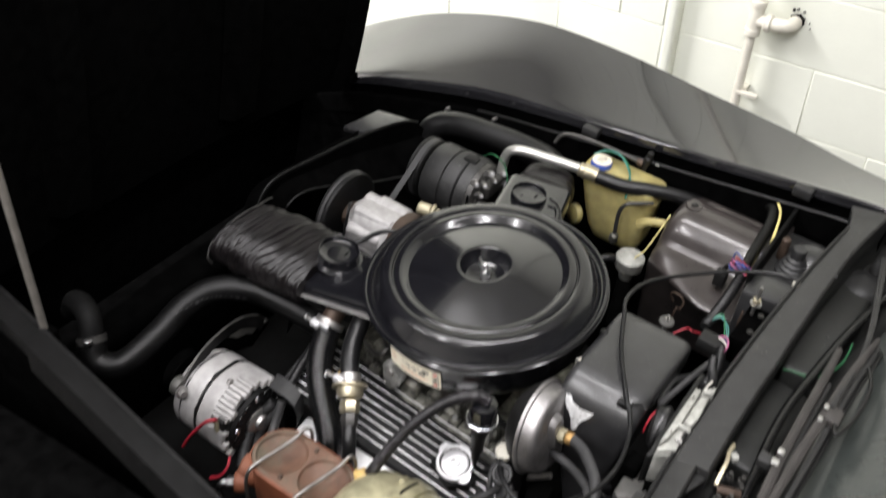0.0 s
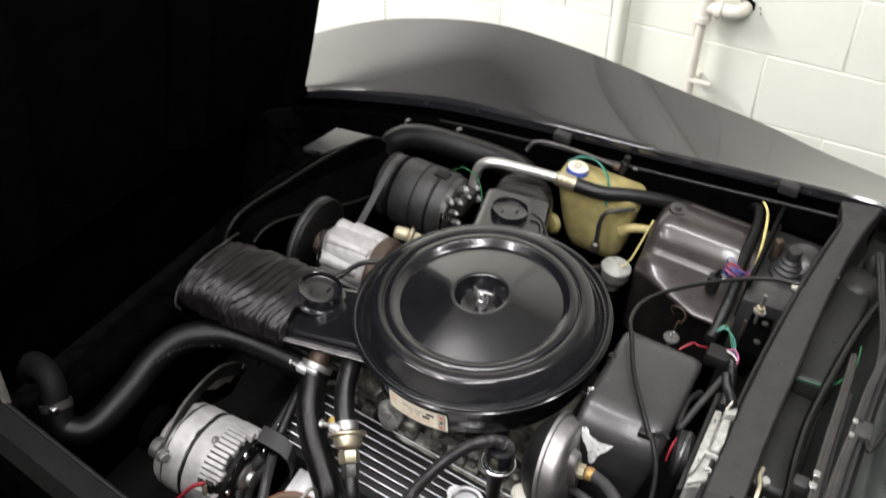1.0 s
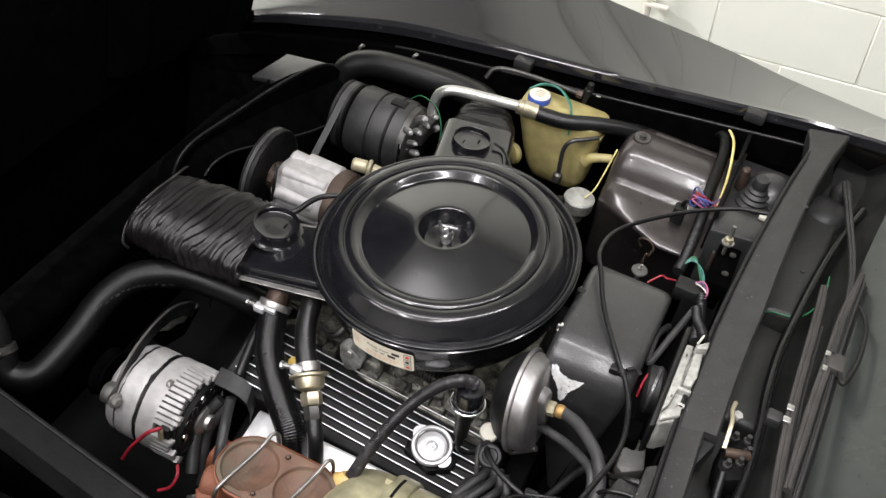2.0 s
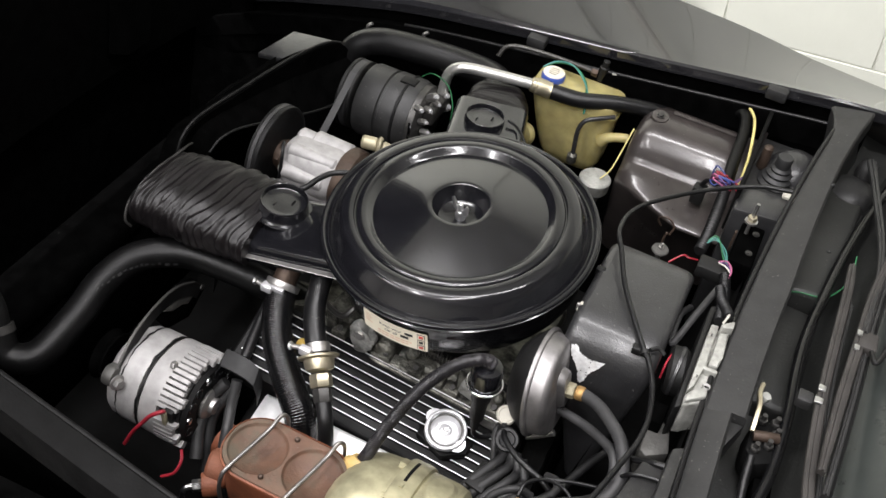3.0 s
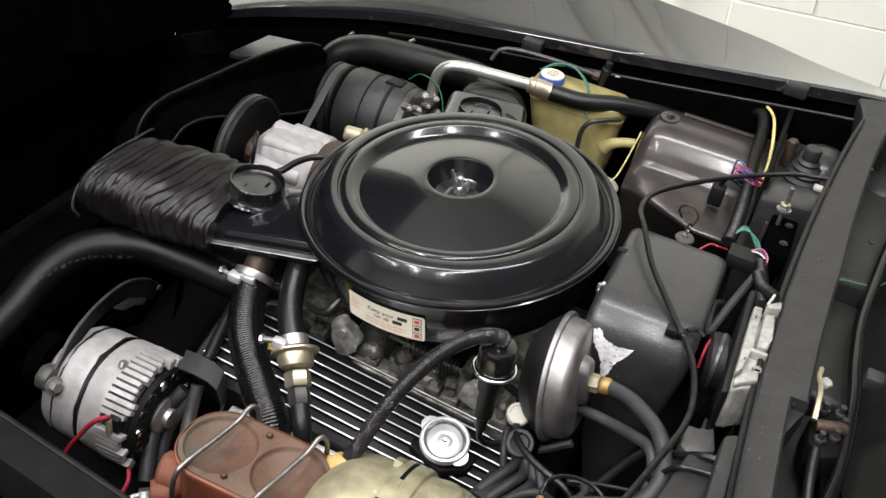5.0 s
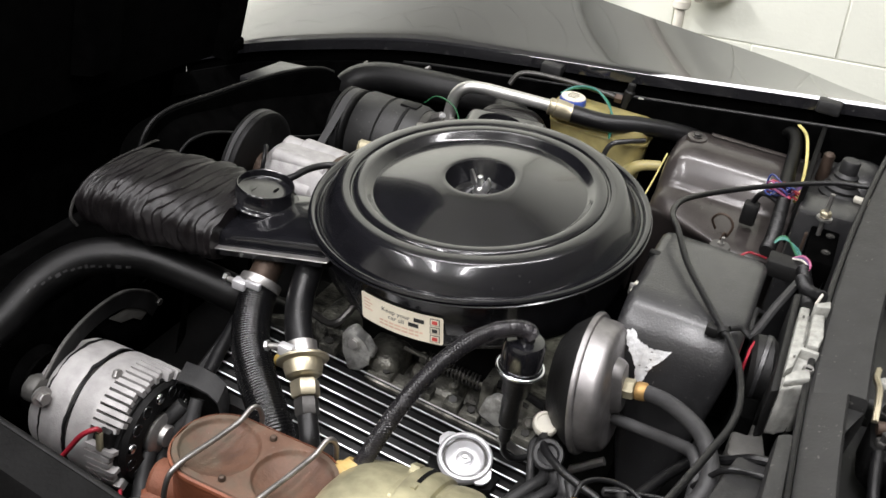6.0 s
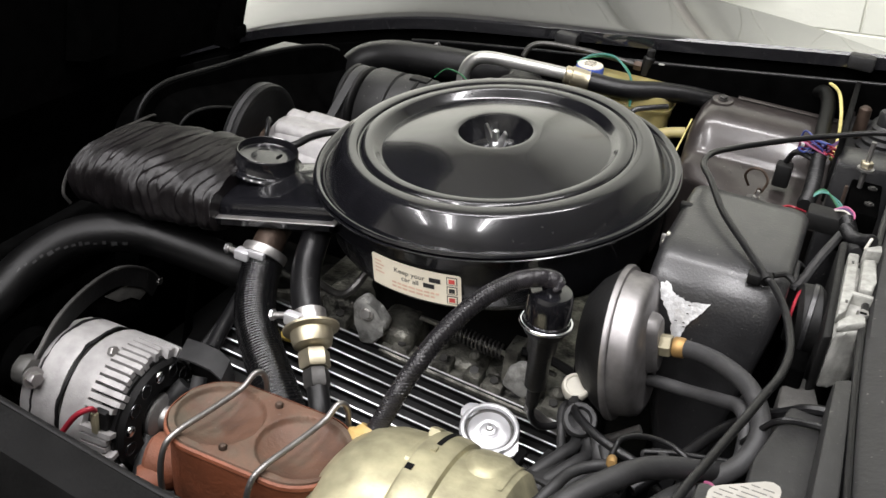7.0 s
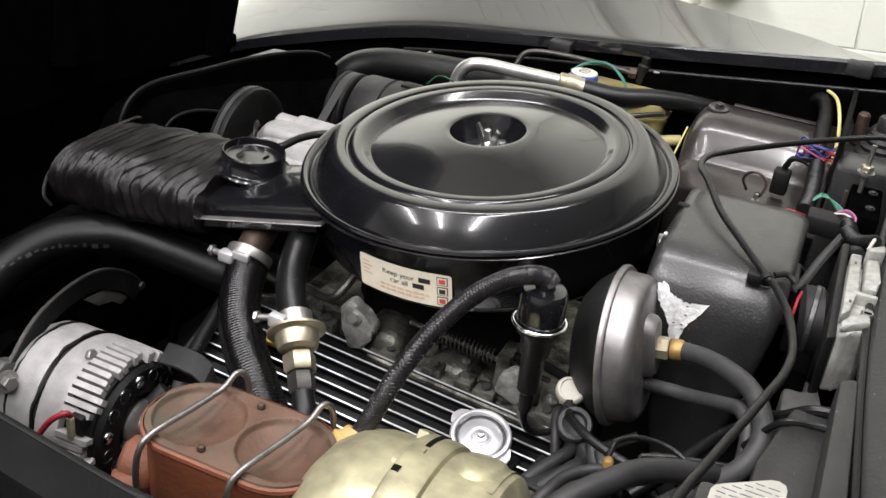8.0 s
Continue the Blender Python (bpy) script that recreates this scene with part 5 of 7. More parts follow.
def timing_tab():
    t = thing("belt_bracket", (-0.21, -0.257, -0.22), "black pressed bracket beside the alternator", "bracket")
    bm = bmesh.new()
    ring_mesh(bm, [[V(x, y, z), V(x + 0.008, y - 0.028, z - 0.004), V(x + 0.008, y - 0.028, z - 0.0065), V(x, y, z - 0.0025)] for x, y, z in ((-0.240, -0.246, -0.222), (-0.234, -0.246, -0.205), (-0.212, -0.248, -0.2015), (-0.190, -0.250, -0.2015), (-0.176, -0.251, -0.208), (-0.170, -0.252, -0.226), (-0.170, -0.252, -0.25))])
    part("plate", bm, DULL_RUBBER, t, "bent black strap")
    part("mount_plate", prism([(-0.262, -0.190), (-0.204, -0.176), (-0.165, -0.196), (-0.140, -0.236), (-0.185, -0.262), (-0.236, -0.240)], "x", -0.356, -0.3475, 0.002), DEEP_BLACK, t, "black mounting plate")
    part("pale_patch", prism([(-0.244, -0.193), (-0.204, -0.196), (-0.173, -0.223), (-0.188, -0.228), (-0.202, -0.216), (-0.2236, -0.211)], "x", -0.3470, -0.3455, 0.0004), COWL_PATCH, t, "pale grey patch")
    part("bolt", bolt((-0.346, -0.155, -0.2184), (1, 0, 0), 0.0050, 0.005), DARK_STEEL, t)
    for r, pts in ((0.0095, [(-0.216, -0.275, -0.240), (-0.233, -0.30, -0.268), (-0.228, -0.33, -0.295), (-0.213, -0.36, -0.323)]),
                   (0.0090, [(-0.204, -0.275, -0.249), (-0.223, -0.30, -0.290), (-0.215, -0.33, -0.327), (-0.205, -0.35, -0.36)]),
                   (0.0080, [(-0.1975, -0.275, -0.223), (-0.192, -0.30, -0.255), (-0.180, -0.33, -0.270), (-0.172, -0.36, -0.31)])):
        part("loom_hose", tube(pts, r, 12), DULL_RUBBER, t)
    part("loom_hose", tube([(-0.205, -0.245, -0.21), (-0.215, -0.20, -0.20), (-0.225, -0.15, -0.19), (-0.23, -0.11, -0.19)], 0.008, 10), RUBBER, t)


timing_tab()

# ---- air pump and compressor ----
def air_pump():
    cy, cz = 0.115, -0.147
    t = thing("air_pump", (-0.3, cy, cz - 0.06), "pale cast alloy air pump with a black pulley", "pump")
    part("body", lathe([(0.030, -0.352), (0.040, -0.351), (0.048, -0.344), (0.051, -0.330), (0.052, -0.300), (0.053, -0.262), (0.050, -0.250), (0.03, -0.247)], (0, cy, cz), (1, 0, 0), 56, lobes=5, lobe_depth=0.03), PALE_ALLOY, t, "pale cast body")
    for a_, r_, x0, x1, off in ((62, 0.017, -0.346, -0.300, 0.040), (58, 0.021, -0.318, -0.248, 0.040), (118, 0.013, -0.340, -0.252, 0.044), (165, 0.015, -0.345, -0.262, 0.042), (205, 0.012, -0.340, -0.25, 0.046), (20, 0.014, -0.34, -0.25, 0.044)):
        d = V(0, math.cos(radians(a_)), math.sin(radians(a_)))
        part("rib", cyl(V(x0, cy, cz) + d * off, V(x1, cy, cz) + d * off, r_, r_ * 0.94, seg=20, bevel=0.004), PALE_ALLOY, t)
    part("rear_cover", lathe([(0.056, -0.250), (0.057, -0.246), (0.056, -0.226), (0.050, -0.221), (0.02, -0.220)], (0, cy, cz), (1, 0, 0), 44, lobes=6, lobe_depth=0.02), BROWN_STEEL, t, "dark rusty rear cover")
    for a_ in (75, 135, 200):
        d = V(0, math.cos(radians(a_)), math.sin(radians(a_)))
        part("bolt", bolt(V(-0.222, cy, cz) + d * 0.044, (1, 0, 0), 0.006, 0.005), DARK_STEEL, t)
    valve = part("outlet", cyl((-0.240, cy + 0.036, cz + 0.062), (-0.214, cy + 0.044, cz + 0.060), 0.0115, seg=22, bevel=0.003), DULL_CREAM, t, "yellowish outlet valve")
    part("flange", cyl((-0.215, cy + 0.044, cz + 0.060), (-0.208, cy + 0.046, cz + 0.059), 0.0145, seg=20, bevel=0.002), DULL_CREAM, valve)
    part("stub", cyl((-0.208, cy + 0.046, cz + 0.058), (-0.188, cy + 0.050, cz + 0.052), 0.0105, seg=16, bevel=0.002), DULL_CREAM, valve)
    pulley = part("pulley", lathe([(0.02, -0.372), (0.055, -0.374), (0.072, -0.372), (0.078, -0.3715), (0.0805, -0.3725), (0.0815, -0.375), (0.0815, -0.379), (0.072, -0.3835), (0.0815, -0.388), (0.0815, -0.391), (0.076, -0.392), (0.02, -0.388)], (0, cy, cz), (1, 0, 0), 64), DULL_BLACK, t, "dusty black belt pulley")
    part("belt", lathe([(0.0795, -0.3795), (0.0820, -0.3803), (0.0820, -0.3867), (0.0795, -0.3875)], (0, cy, cz), (1, 0, 0), 64), OLD_RUBBER, pulley, "worn grey belt on the pulley")
    part("hub", lathe([(0.024, -0.372), (0.024, -0.362), (0.017, -0.352)], (0, cy, cz), (1, 0, 0), 24), BROWN_STEEL, t, "rusty hub")
    part("hub_flange", cyl((-0.368, cy, cz), (-0.362, cy, cz), 0.027, seg=6), BROWN_STEEL, t)
    part("wire", tube([(-0.352, cy - 0.02, cz + 0.045), (-0.345, cy - 0.035, cz + 0.055), (-0.338, cy - 0.05, cz + 0.04), (-0.34, cy - 0.055, cz + 0.0)], 0.003, 8), RUBBER, t)


air_pump()


def compressor():
    cy, cz = 0.375, -0.174
    t = thing("compressor", (-0.3, cy, cz - 0.065), "black round air conditioning compressor with chromed fittings", "compressor")
    ax = (1, 0, 0)
    o = (0, cy, cz)
    part("body", lathe([(0.050, -0.368), (0.066, -0.366), (0.069, -0.360), (0.069, -0.322), (0.0655, -0.320), (0.0655, -0.316), (0.070, -0.314), (0.070, -0.268), (0.067, -0.258), (0.05, -0.256)], o, ax, 64), COWL_GREY, t, "dusty black steel shell")
    part("seam", lathe([(0.069, -0.288), (0.0715, -0.286), (0.0715, -0.282), (0.069, -0.280)], o, ax, 64), DULL_BLACK, t)
    part("clutch_pulley", lathe([(0.02, -0.372), (0.058, -0.373), (0.064, -0.374), (0.066, -0.376), (0.066, -0.381), (0.056, -0.388), (0.066, -0.396), (0.066, -0.401), (0.064, -0.403), (0.02, -0.402)], o, ax, 56), MATT_BLACK, t, "black clutch pulley")
    rear = part("rear_head", lathe([(0.066, -0.258), (0.0655, -0.246), (0.058, -0.238), (0.035, -0.234), (0.01, -0.234)], o, ax, 48), DARK_STEEL, t, "dark steel rear head")
    part("rim_clip", tube([(-0.250, cy - 0.060, cz + 0.030), (-0.247, cy - 0.068, cz + 0.005), (-0.250, cy - 0.064, cz - 0.03)], 0.0025, 8), CHROME, rear)
    rnd = random.Random(4)
    for y, z, x, r, l in ((0.306, -0.100, -0.238, 0.0095, 0.018), (0.322, -0.106, -0.226, 0.0085, 0.016), (0.345, -0.100, -0.232, 0.0100, 0.020), (0.405, -0.128, -0.232, 0.0105, 0.020), (0.365, -0.120, -0.228, 0.0080, 0.016),
                          (0.404, -0.156, -0.228, 0.0110, 0.018), (0.318, -0.135, -0.234, 0.0085, 0.018), (0.345, -0.140, -0.232, 0.0075, 0.014), (0.33, -0.165, -0.232, 0.0090, 0.016)):
        d = V(0.8, -0.4 + rnd.uniform(-.2, .2), 0.45 + rnd.uniform(-.2, .2)).normalized()
        r *= rnd.uniform(0.65, 0.95)
        nut = part("fitting_nut", hexnut((x, y, z), d, r * 0.9, l), DULL_STEEL, rear, "bright fitting nut")
        part("stem", lathe([(r * 0.5, l - 0.002), (r * 0.5, l + 0.003), (r * 0.42, l + 0.004), (0.0005, l + 0.004)], (x, y, z), d, 12), CAP_METAL, nut)
    part("manifold_block", box(-0.236, -0.215, 0.335, 0.412, -0.152, -0.122, 0.005, 3), DARK_STEEL, rear)
    part("earth_wire", tube([(-0.275, cy + 0.03, cz + 0.068), (-0.25, cy + 0.02, cz + 0.090), (-0.215, cy + 0.01, cz + 0.085), (-0.195, cy - 0.005, cz + 0.06), (-0.192, cy - 0.01, cz + 0.03)], 0.0011, 6), GREEN_WIRE, t, "thin green wire")
    part("tab", box(-0.30, -0.27, cy - 0.01, cy + 0.012, cz + 0.066, cz + 0.073, 0.002), DULL_BLACK, t)
    bm = bmesh.new()
    a = [V(-0.387, cy - 0.026, cz + 0.060), V(-0.386, cy - 0.085, cz + 0.022), V(-0.386, cy - 0.16, cz - 0.026), V(-0.386, cy - 0.22, cz - 0.065)]
    ring_mesh(bm, [[p + V(-0.0065, 0.001, 0.002), p + V(0.0065, 0.001, 0.002), p + V(0.005, -0.001, -0.006), p + V(-0.005, -0.001, -0.006)] for p in spline(a, 6)])
    part("belt", bm, OLD_RUBBER, t, "dusty black drive belt")
    t.location += CAR.to_3x3() @ V(0.022, 0, -0.002)
    part("belt_wrap", lathe([(0.0635, -0.3795), (0.0655, -0.3805), (0.0655, -0.3935), (0.0635, -0.3945)], o, ax, 56), OLD_RUBBER, t)


compressor()


def ac_line():
    t = thing("refrigerant_line", (-0.1, 0.44, -0.08), "bright bent metal line crimped to a black hose", "pipe")
    part("metal_pipe", tube([(-0.213, 0.408, -0.170), (-0.208, 0.405, -0.120), (-0.202, 0.403, -0.082), (-0.188, 0.404, -0.063), (-0.165, 0.411, -0.058), (-0.12, 0.427, -0.062), (-0.06, 0.447, -0.068)], 0.0098, 16), SATIN_PIPE, t, "bright aluminium pipe")
    d = V(0.035, 0.010, -0.006)
    p = V(-0.060, 0.447, -0.068)
    part("crimp_sleeve", lathe([(0.011, 0), (0.0135, 0.002), (0.0135, 0.010), (0.0155, 0.011), (0.0155, 0.026), (0.0145, 0.034), (0.0152, 0.037)], p, d, 24), GOLD_ZINC, t, "yellow zinc crimp sleeve")
    part("rubber_hose", tube([(-0.022, 0.456, -0.074), (0.03, 0.466, -0.077), (0.08, 0.486, -0.074), (0.13, 0.509, -0.077), (0.175, 0.530, -0.087), (0.205, 0.545, -0.110), (0.21, 0.552, -0.15)], 0.0145, 16), RUBBER, t, "black rubber hose")


ac_line()
# ---- passenger side of the bay ----
def reservoir():
    t = thing("coolant_reservoir", (0.015, 0.49, -0.25), "yellowed translucent coolant tank with a blue cap", "tank")
    rings = []
    for z, cx, w, d in ((-0.238, 0.030, 0.070, 0.05), (-0.230, 0.030, 0.100, 0.07), (-0.210, 0.028, 0.122, 0.082), (-0.175, 0.024, 0.138, 0.088), (-0.120, 0.018, 0.158, 0.092), (-0.092, 0.016, 0.166, 0.094), (-0.080, 0.016, 0.164, 0.092), (-0.076, 0.016, 0.152, 0.08)):
        rings.append([V(p[0], p[1], z) for p in rounded_rect(w, d * 0.84, min(w, d) * 0.27, 6, cx, 0.508)])
    part("tank", ring_mesh(bmesh.new(), rings), TANK, t, "yellowed plastic tank")
    part("seam", ring_mesh(bmesh.new(), [[V(p[0], p[1], z) for p in rounded_rect(0.166, 0.083, 0.026, 6, 0.018, 0.508)] for z in (-0.104, -0.100)]), TANK, t)
    part("bulge", lathe([(0.018, 0), (0.022, 0.006), (0.020, 0.014), (0.01, 0.018)], (-0.048, 0.465, -0.185), (-0.5, -0.8, 0.1), 20), TANK, t)
    cap = part("cap", lathe([(0.0205, -0.083), (0.0215, -0.081), (0.0215, -0.0675), (0.0205, -0.0648), (0.0195, -0.0640), (0.017, -0.0638)], (-0.036, 0.500, 0), (0, 0, 1), 40, lobes=20, lobe_depth=0.012), BLUE, t, "blue screw cap")
    part("cap_label", lathe([(0.0202, -0.0648), (0.0196, -0.0626), (0.012, -0.0615), (0.001, -0.0610)], (-0.036, 0.500, 0), (0, 0, 1), 32), CREAM, cap, "worn cream label with unreadable print")
    for k in range(4):
        w = 0.010 - 0.002 * abs(k - 1.5)
        part("print", box(-0.036 - w, -0.036 + w, 0.4895 + 0.006 * k, 0.4908 + 0.006 * k, -0.0619, -0.0606, 0), FADED_INK, cap, smooth=False)
    part("spout", tube([(0.086, 0.466, -0.145), (0.096, 0.464, -0.132), (0.112, 0.466, -0.125), (0.132, 0.470, -0.121)], [0.012, 0.0095, 0.0082, 0.0080], 16), TANK, t, "cream hose stub")
    part("strap", tube([(0.098, 0.470, -0.088), (0.075, 0.452, -0.090), (0.055, 0.440, -0.096), (0.046, 0.438, -0.120), (0.048, 0.437, -0.17)], 0.0042, 10), GREY_PLASTIC, t, "dark strap")
    part("strap_end", lathe([(0.007, 0), (0.0095, 0.004), (0.009, 0.018), (0.005, 0.022)], (0.048, 0.437, -0.192), (0, 0, 1), 14), DIRTY_ALLOY, t)
    for k, m in enumerate((GREEN_WIRE, TEAL_WIRE)):
        part("wire", tube([(-0.062, 0.515, -0.070), (-0.040, 0.524, -0.058 + 0.003 * k), (-0.005, 0.520 - 0.006 * k, -0.051 + 0.004 * k), (0.026, 0.500 - 0.004 * k, -0.062), (0.036 + 0.006 * k, 0.474, -0.078), (0.044, 0.459, -0.098)], 0.0016, 6), m, t, "thin green wire")


reservoir()


def rear_pipe():
    t = thing("vapour_pipe", (0.0, 0.54, -0.1), "dull metal pipe with black and brass fittings beside the fender", "pipe")
    part("pipe", tube([(-0.150, 0.512, -0.080), (-0.140, 0.522, -0.062), (-0.11, 0.530, -0.056), (-0.04, 0.537, -0.056), (0.03, 0.543, -0.062), (0.05, 0.545, -0.066)], 0.0042, 10), DARK_STEEL, t)
    part("valve", cyl((0.040, 0.545, -0.075), (0.043, 0.546, -0.045), 0.009, seg=16, bevel=0.002), MATT_BLACK, t, "black valve")
    part("cap", cyl((0.043, 0.546, -0.047), (0.044, 0.547, -0.033), 0.0065, seg=14, bevel=0.0015), MATT_BLACK, t)
    part("nut", hexnut((0.022, 0.543, -0.062), (1, 0, 0), 0.008, 0.012), BROWN_STEEL, t)
    part("tag", box(0.059, 0.068, 0.541, 0.546, -0.064, -0.050, 0.001), CAST_GREY, t, "pale tag")
    part("hook_pipe", tube([(0.050, 0.546, -0.066), (0.080, 0.548, -0.058), (0.100, 0.545, -0.064), (0.103, 0.542, -0.085)], 0.0038, 8), DARK_STEEL, t)


rear_pipe()


def egr_valve():
    c = (0.109, 0.385, -0.190)
    t = thing("vacuum_valve", (0.109, 0.385, -0.23), "small round zinc plated vacuum valve behind the air cleaner", "valve")
    part("canister", lathe([(0.012, -0.035), (0.016, -0.01), (0.025, 0.0), (0.0275, 0.004), (0.0275, 0.020), (0.0285, 0.022), (0.0285, 0.025), (0.026, 0.028), (0.010, 0.030), (0.006, 0.0325), (0.001, 0.0325)], c, (0, 0, 1), 40), CAST_GREY, t, "dull zinc plated canister")
    part("stub", tube([(0.085, 0.375, -0.175), (0.070, 0.36, -0.172), (0.055, 0.352, -0.185), (0.05, 0.345, -0.21)], 0.008, 12), RUBBER, t, "black rubber elbow")
    part("foot", cyl((0.109, 0.385, -0.34), (0.109, 0.385, -0.215), 0.014), BAY_BLACK, t)
    part("wire", tube([(0.118, 0.380, -0.158), (0.128, 0.395, -0.146), (0.132, 0.42, -0.130), (0.134, 0.45, -0.115), (0.136, 0.475, -0.100)], 0.0013, 6), YELLOW_WIRE, t, "thin yellow wire")


egr_valve()


def heater_box():
    t = thing("heater_box", (0.235, 0.45, -0.35), "dusty brown-black plastic heater housing with a rounded top", "heater box")
    prof = [(0.545, -0.3400), (0.545, -0.0860), (0.535, -0.0724), (0.515, -0.0660), (0.490, -0.0652), (0.468, -0.0684), (0.450, -0.0756), (0.437, -0.0868), (0.428, -0.1012), (0.423, -0.1140), (0.419, -0.1212), (0.411, -0.1256), (0.400, -0.1275),
            (0.370, -0.1340), (0.340, -0.1420), (0.325, -0.1465), (0.322, -0.1485), (0.321, -0.1520), (0.325, -0.1580), (0.375, -0.2000), (0.420, -0.3400)]
    bm = bmesh.new()
    rings = []
    for x, s in ((0.139, 0.70), (0.140, 0.80), (0.144, 0.885), (0.151, 0.945), (0.161, 0.985), (0.175, 1.0), (0.20, 1.0), (0.225, 1.0), (0.25, 1.0), (0.275, 1.0), (0.340, 1.0), (0.346, 0.985), (0.348, 0.95)):
        k = min(1.0, 0.22 + max(0.0, x - 0.150) * 6.5)      # the lower face is cut off aslant
        rings.append([V(x, 0.45 + ((y if y > 0.40 else 0.40 - (0.40 - y) * k) - 0.45) * s, -0.22 + (z + 0.22) * s) for y, z in prof])
    part("housing", ring_mesh(bm, rings), HEATER_BROWN, t)
    part("flange", strip_x(0.190, 0.345, 4, lambda x: [V(x, 0.520, -0.067), V(x, 0.520, -0.0635), V(x, 0.517, -0.0622), V(x, 0.512, -0.0622), V(x, 0.508, -0.0640)]), HEATER_BROWN, t)
    part("lug", lathe([(0.016, -0.012), (0.0165, 0.002), (0.015, 0.006), (0.008, 0.0065)], (0.172, 0.488, -0.069), (0, -0.15, 1), 20), HEATER_BROWN, t)
    part("bolt", bolt((0.172, 0.487, -0.0625), (0, -0.15, 1), 0.006, 0.005, 0.008), DARK_STEEL, t)
    part("flange", box(0.347, 0.353, 0.385, 0.545, -0.16, -0.052, 0.002), HEATER_BROWN, t)
    plug = part("plug", box(0.274, 0.296, 0.364, 0.386, -0.124, -0.090, 0.004), MATT_BLACK, t, "black electrical plug")
    part("plug_wire", tube([(0.285, 0.378, -0.09), (0.292, 0.372, -0.072), (0.305, 0.36, -0.066), (0.32, 0.352, -0.068)], 0.004, 8), RUBBER, plug)


heater_box()


def evaporator_case():
    t = thing("evaporator_case", (0.40, 0.36, -0.3), "dark grey plastic case with a relay beside the cowl", "case")
    part("case", prism([(0.345, 0.27), (0.345, 0.335), (0.452, 0.355), (0.448, 0.285)], "z", -0.30, -0.030, 0.006, 2), GREY_PLASTIC, t)
    part("shelf", prism([(0.345, 0.335), (0.343, 0.52), (0.455, 0.52), (0.452, 0.355)], "z", -0.30, -0.052, 0.004, 2), COWL_GREY, t, "dusty brown shelf")
    part("partition", box(0.341, 0.348, 0.30, 0.535, -0.10, -0.008, 0.002), BAY_BLACK, t)
    dome = part("dome", lathe([(0.045, 0.0), (0.044, 0.012), (0.036, 0.026), (0.020, 0.034), (0.001, 0.036)], (0.412, 0.440, -0.052), (-0.1, -0.25, 1), 40), GREY_PLASTIC, t, "grey domed motor cover")
    b = [(0.030, 0), (0.031, 0.004), (0.024, 0.008), (0.026, 0.013), (0.020, 0.017), (0.022, 0.022), (0.016, 0.026), (0.017, 0.030), (0.0125, 0.034), (0.013, 0.050), (0.0115, 0.053), (0.001, 0.053)]
    part("bellows", lathe(b, (0.392, 0.405, -0.052), (0, 0, 1), 32), DULL_RUBBER, t, "black rubber bellows")
    for p in ((0.362, 0.430, -0.052),):
        part("post", cyl(p, (p[0], p[1], p[2] + 0.045), 0.009, 0.008, seg=16, bevel=0.003), BROWN_STEEL, t, "brown rounded post")
    part("chip", box(0.408, 0.436, 0.338, 0.352, -0.030, -0.024, 0.002), WHITE, t, "pale chipped corner")
    relay = part("relay", box(0.368, 0.404, 0.170, 0.268, -0.10, -0.045, 0.003), DEEP_BLACK, t, "black relay block with terminals")
    for x, y in ((0.3928, 0.2479), (0.3922, 0.1993)):
        part("terminal", bolt((x, y, -0.045), (0, 0, 1), 0.0038, 0.003, 0.0055), DARK_STEEL, relay)
    part("stud", cyl((0.378, 0.243, -0.045), (0.378, 0.243, 0.014), 0.0030, seg=10), DULL_STEEL, relay, "dull threaded stud")
    part("nut", hexnut((0.378, 0.243, -0.018), (0, 0, 1), 0.0075, 0.007), GOLD_ZINC, relay)
    part("washer", cyl((0.378, 0.243, -0.022), (0.378, 0.243, -0.019), 0.010), DULL_STEEL, relay)
    part("tab", box(0.362, 0.366, 0.236, 0.242, -0.085, -0.045, 0.001), BROWN_STEEL, relay, "brown stained tab")


evaporator_case()


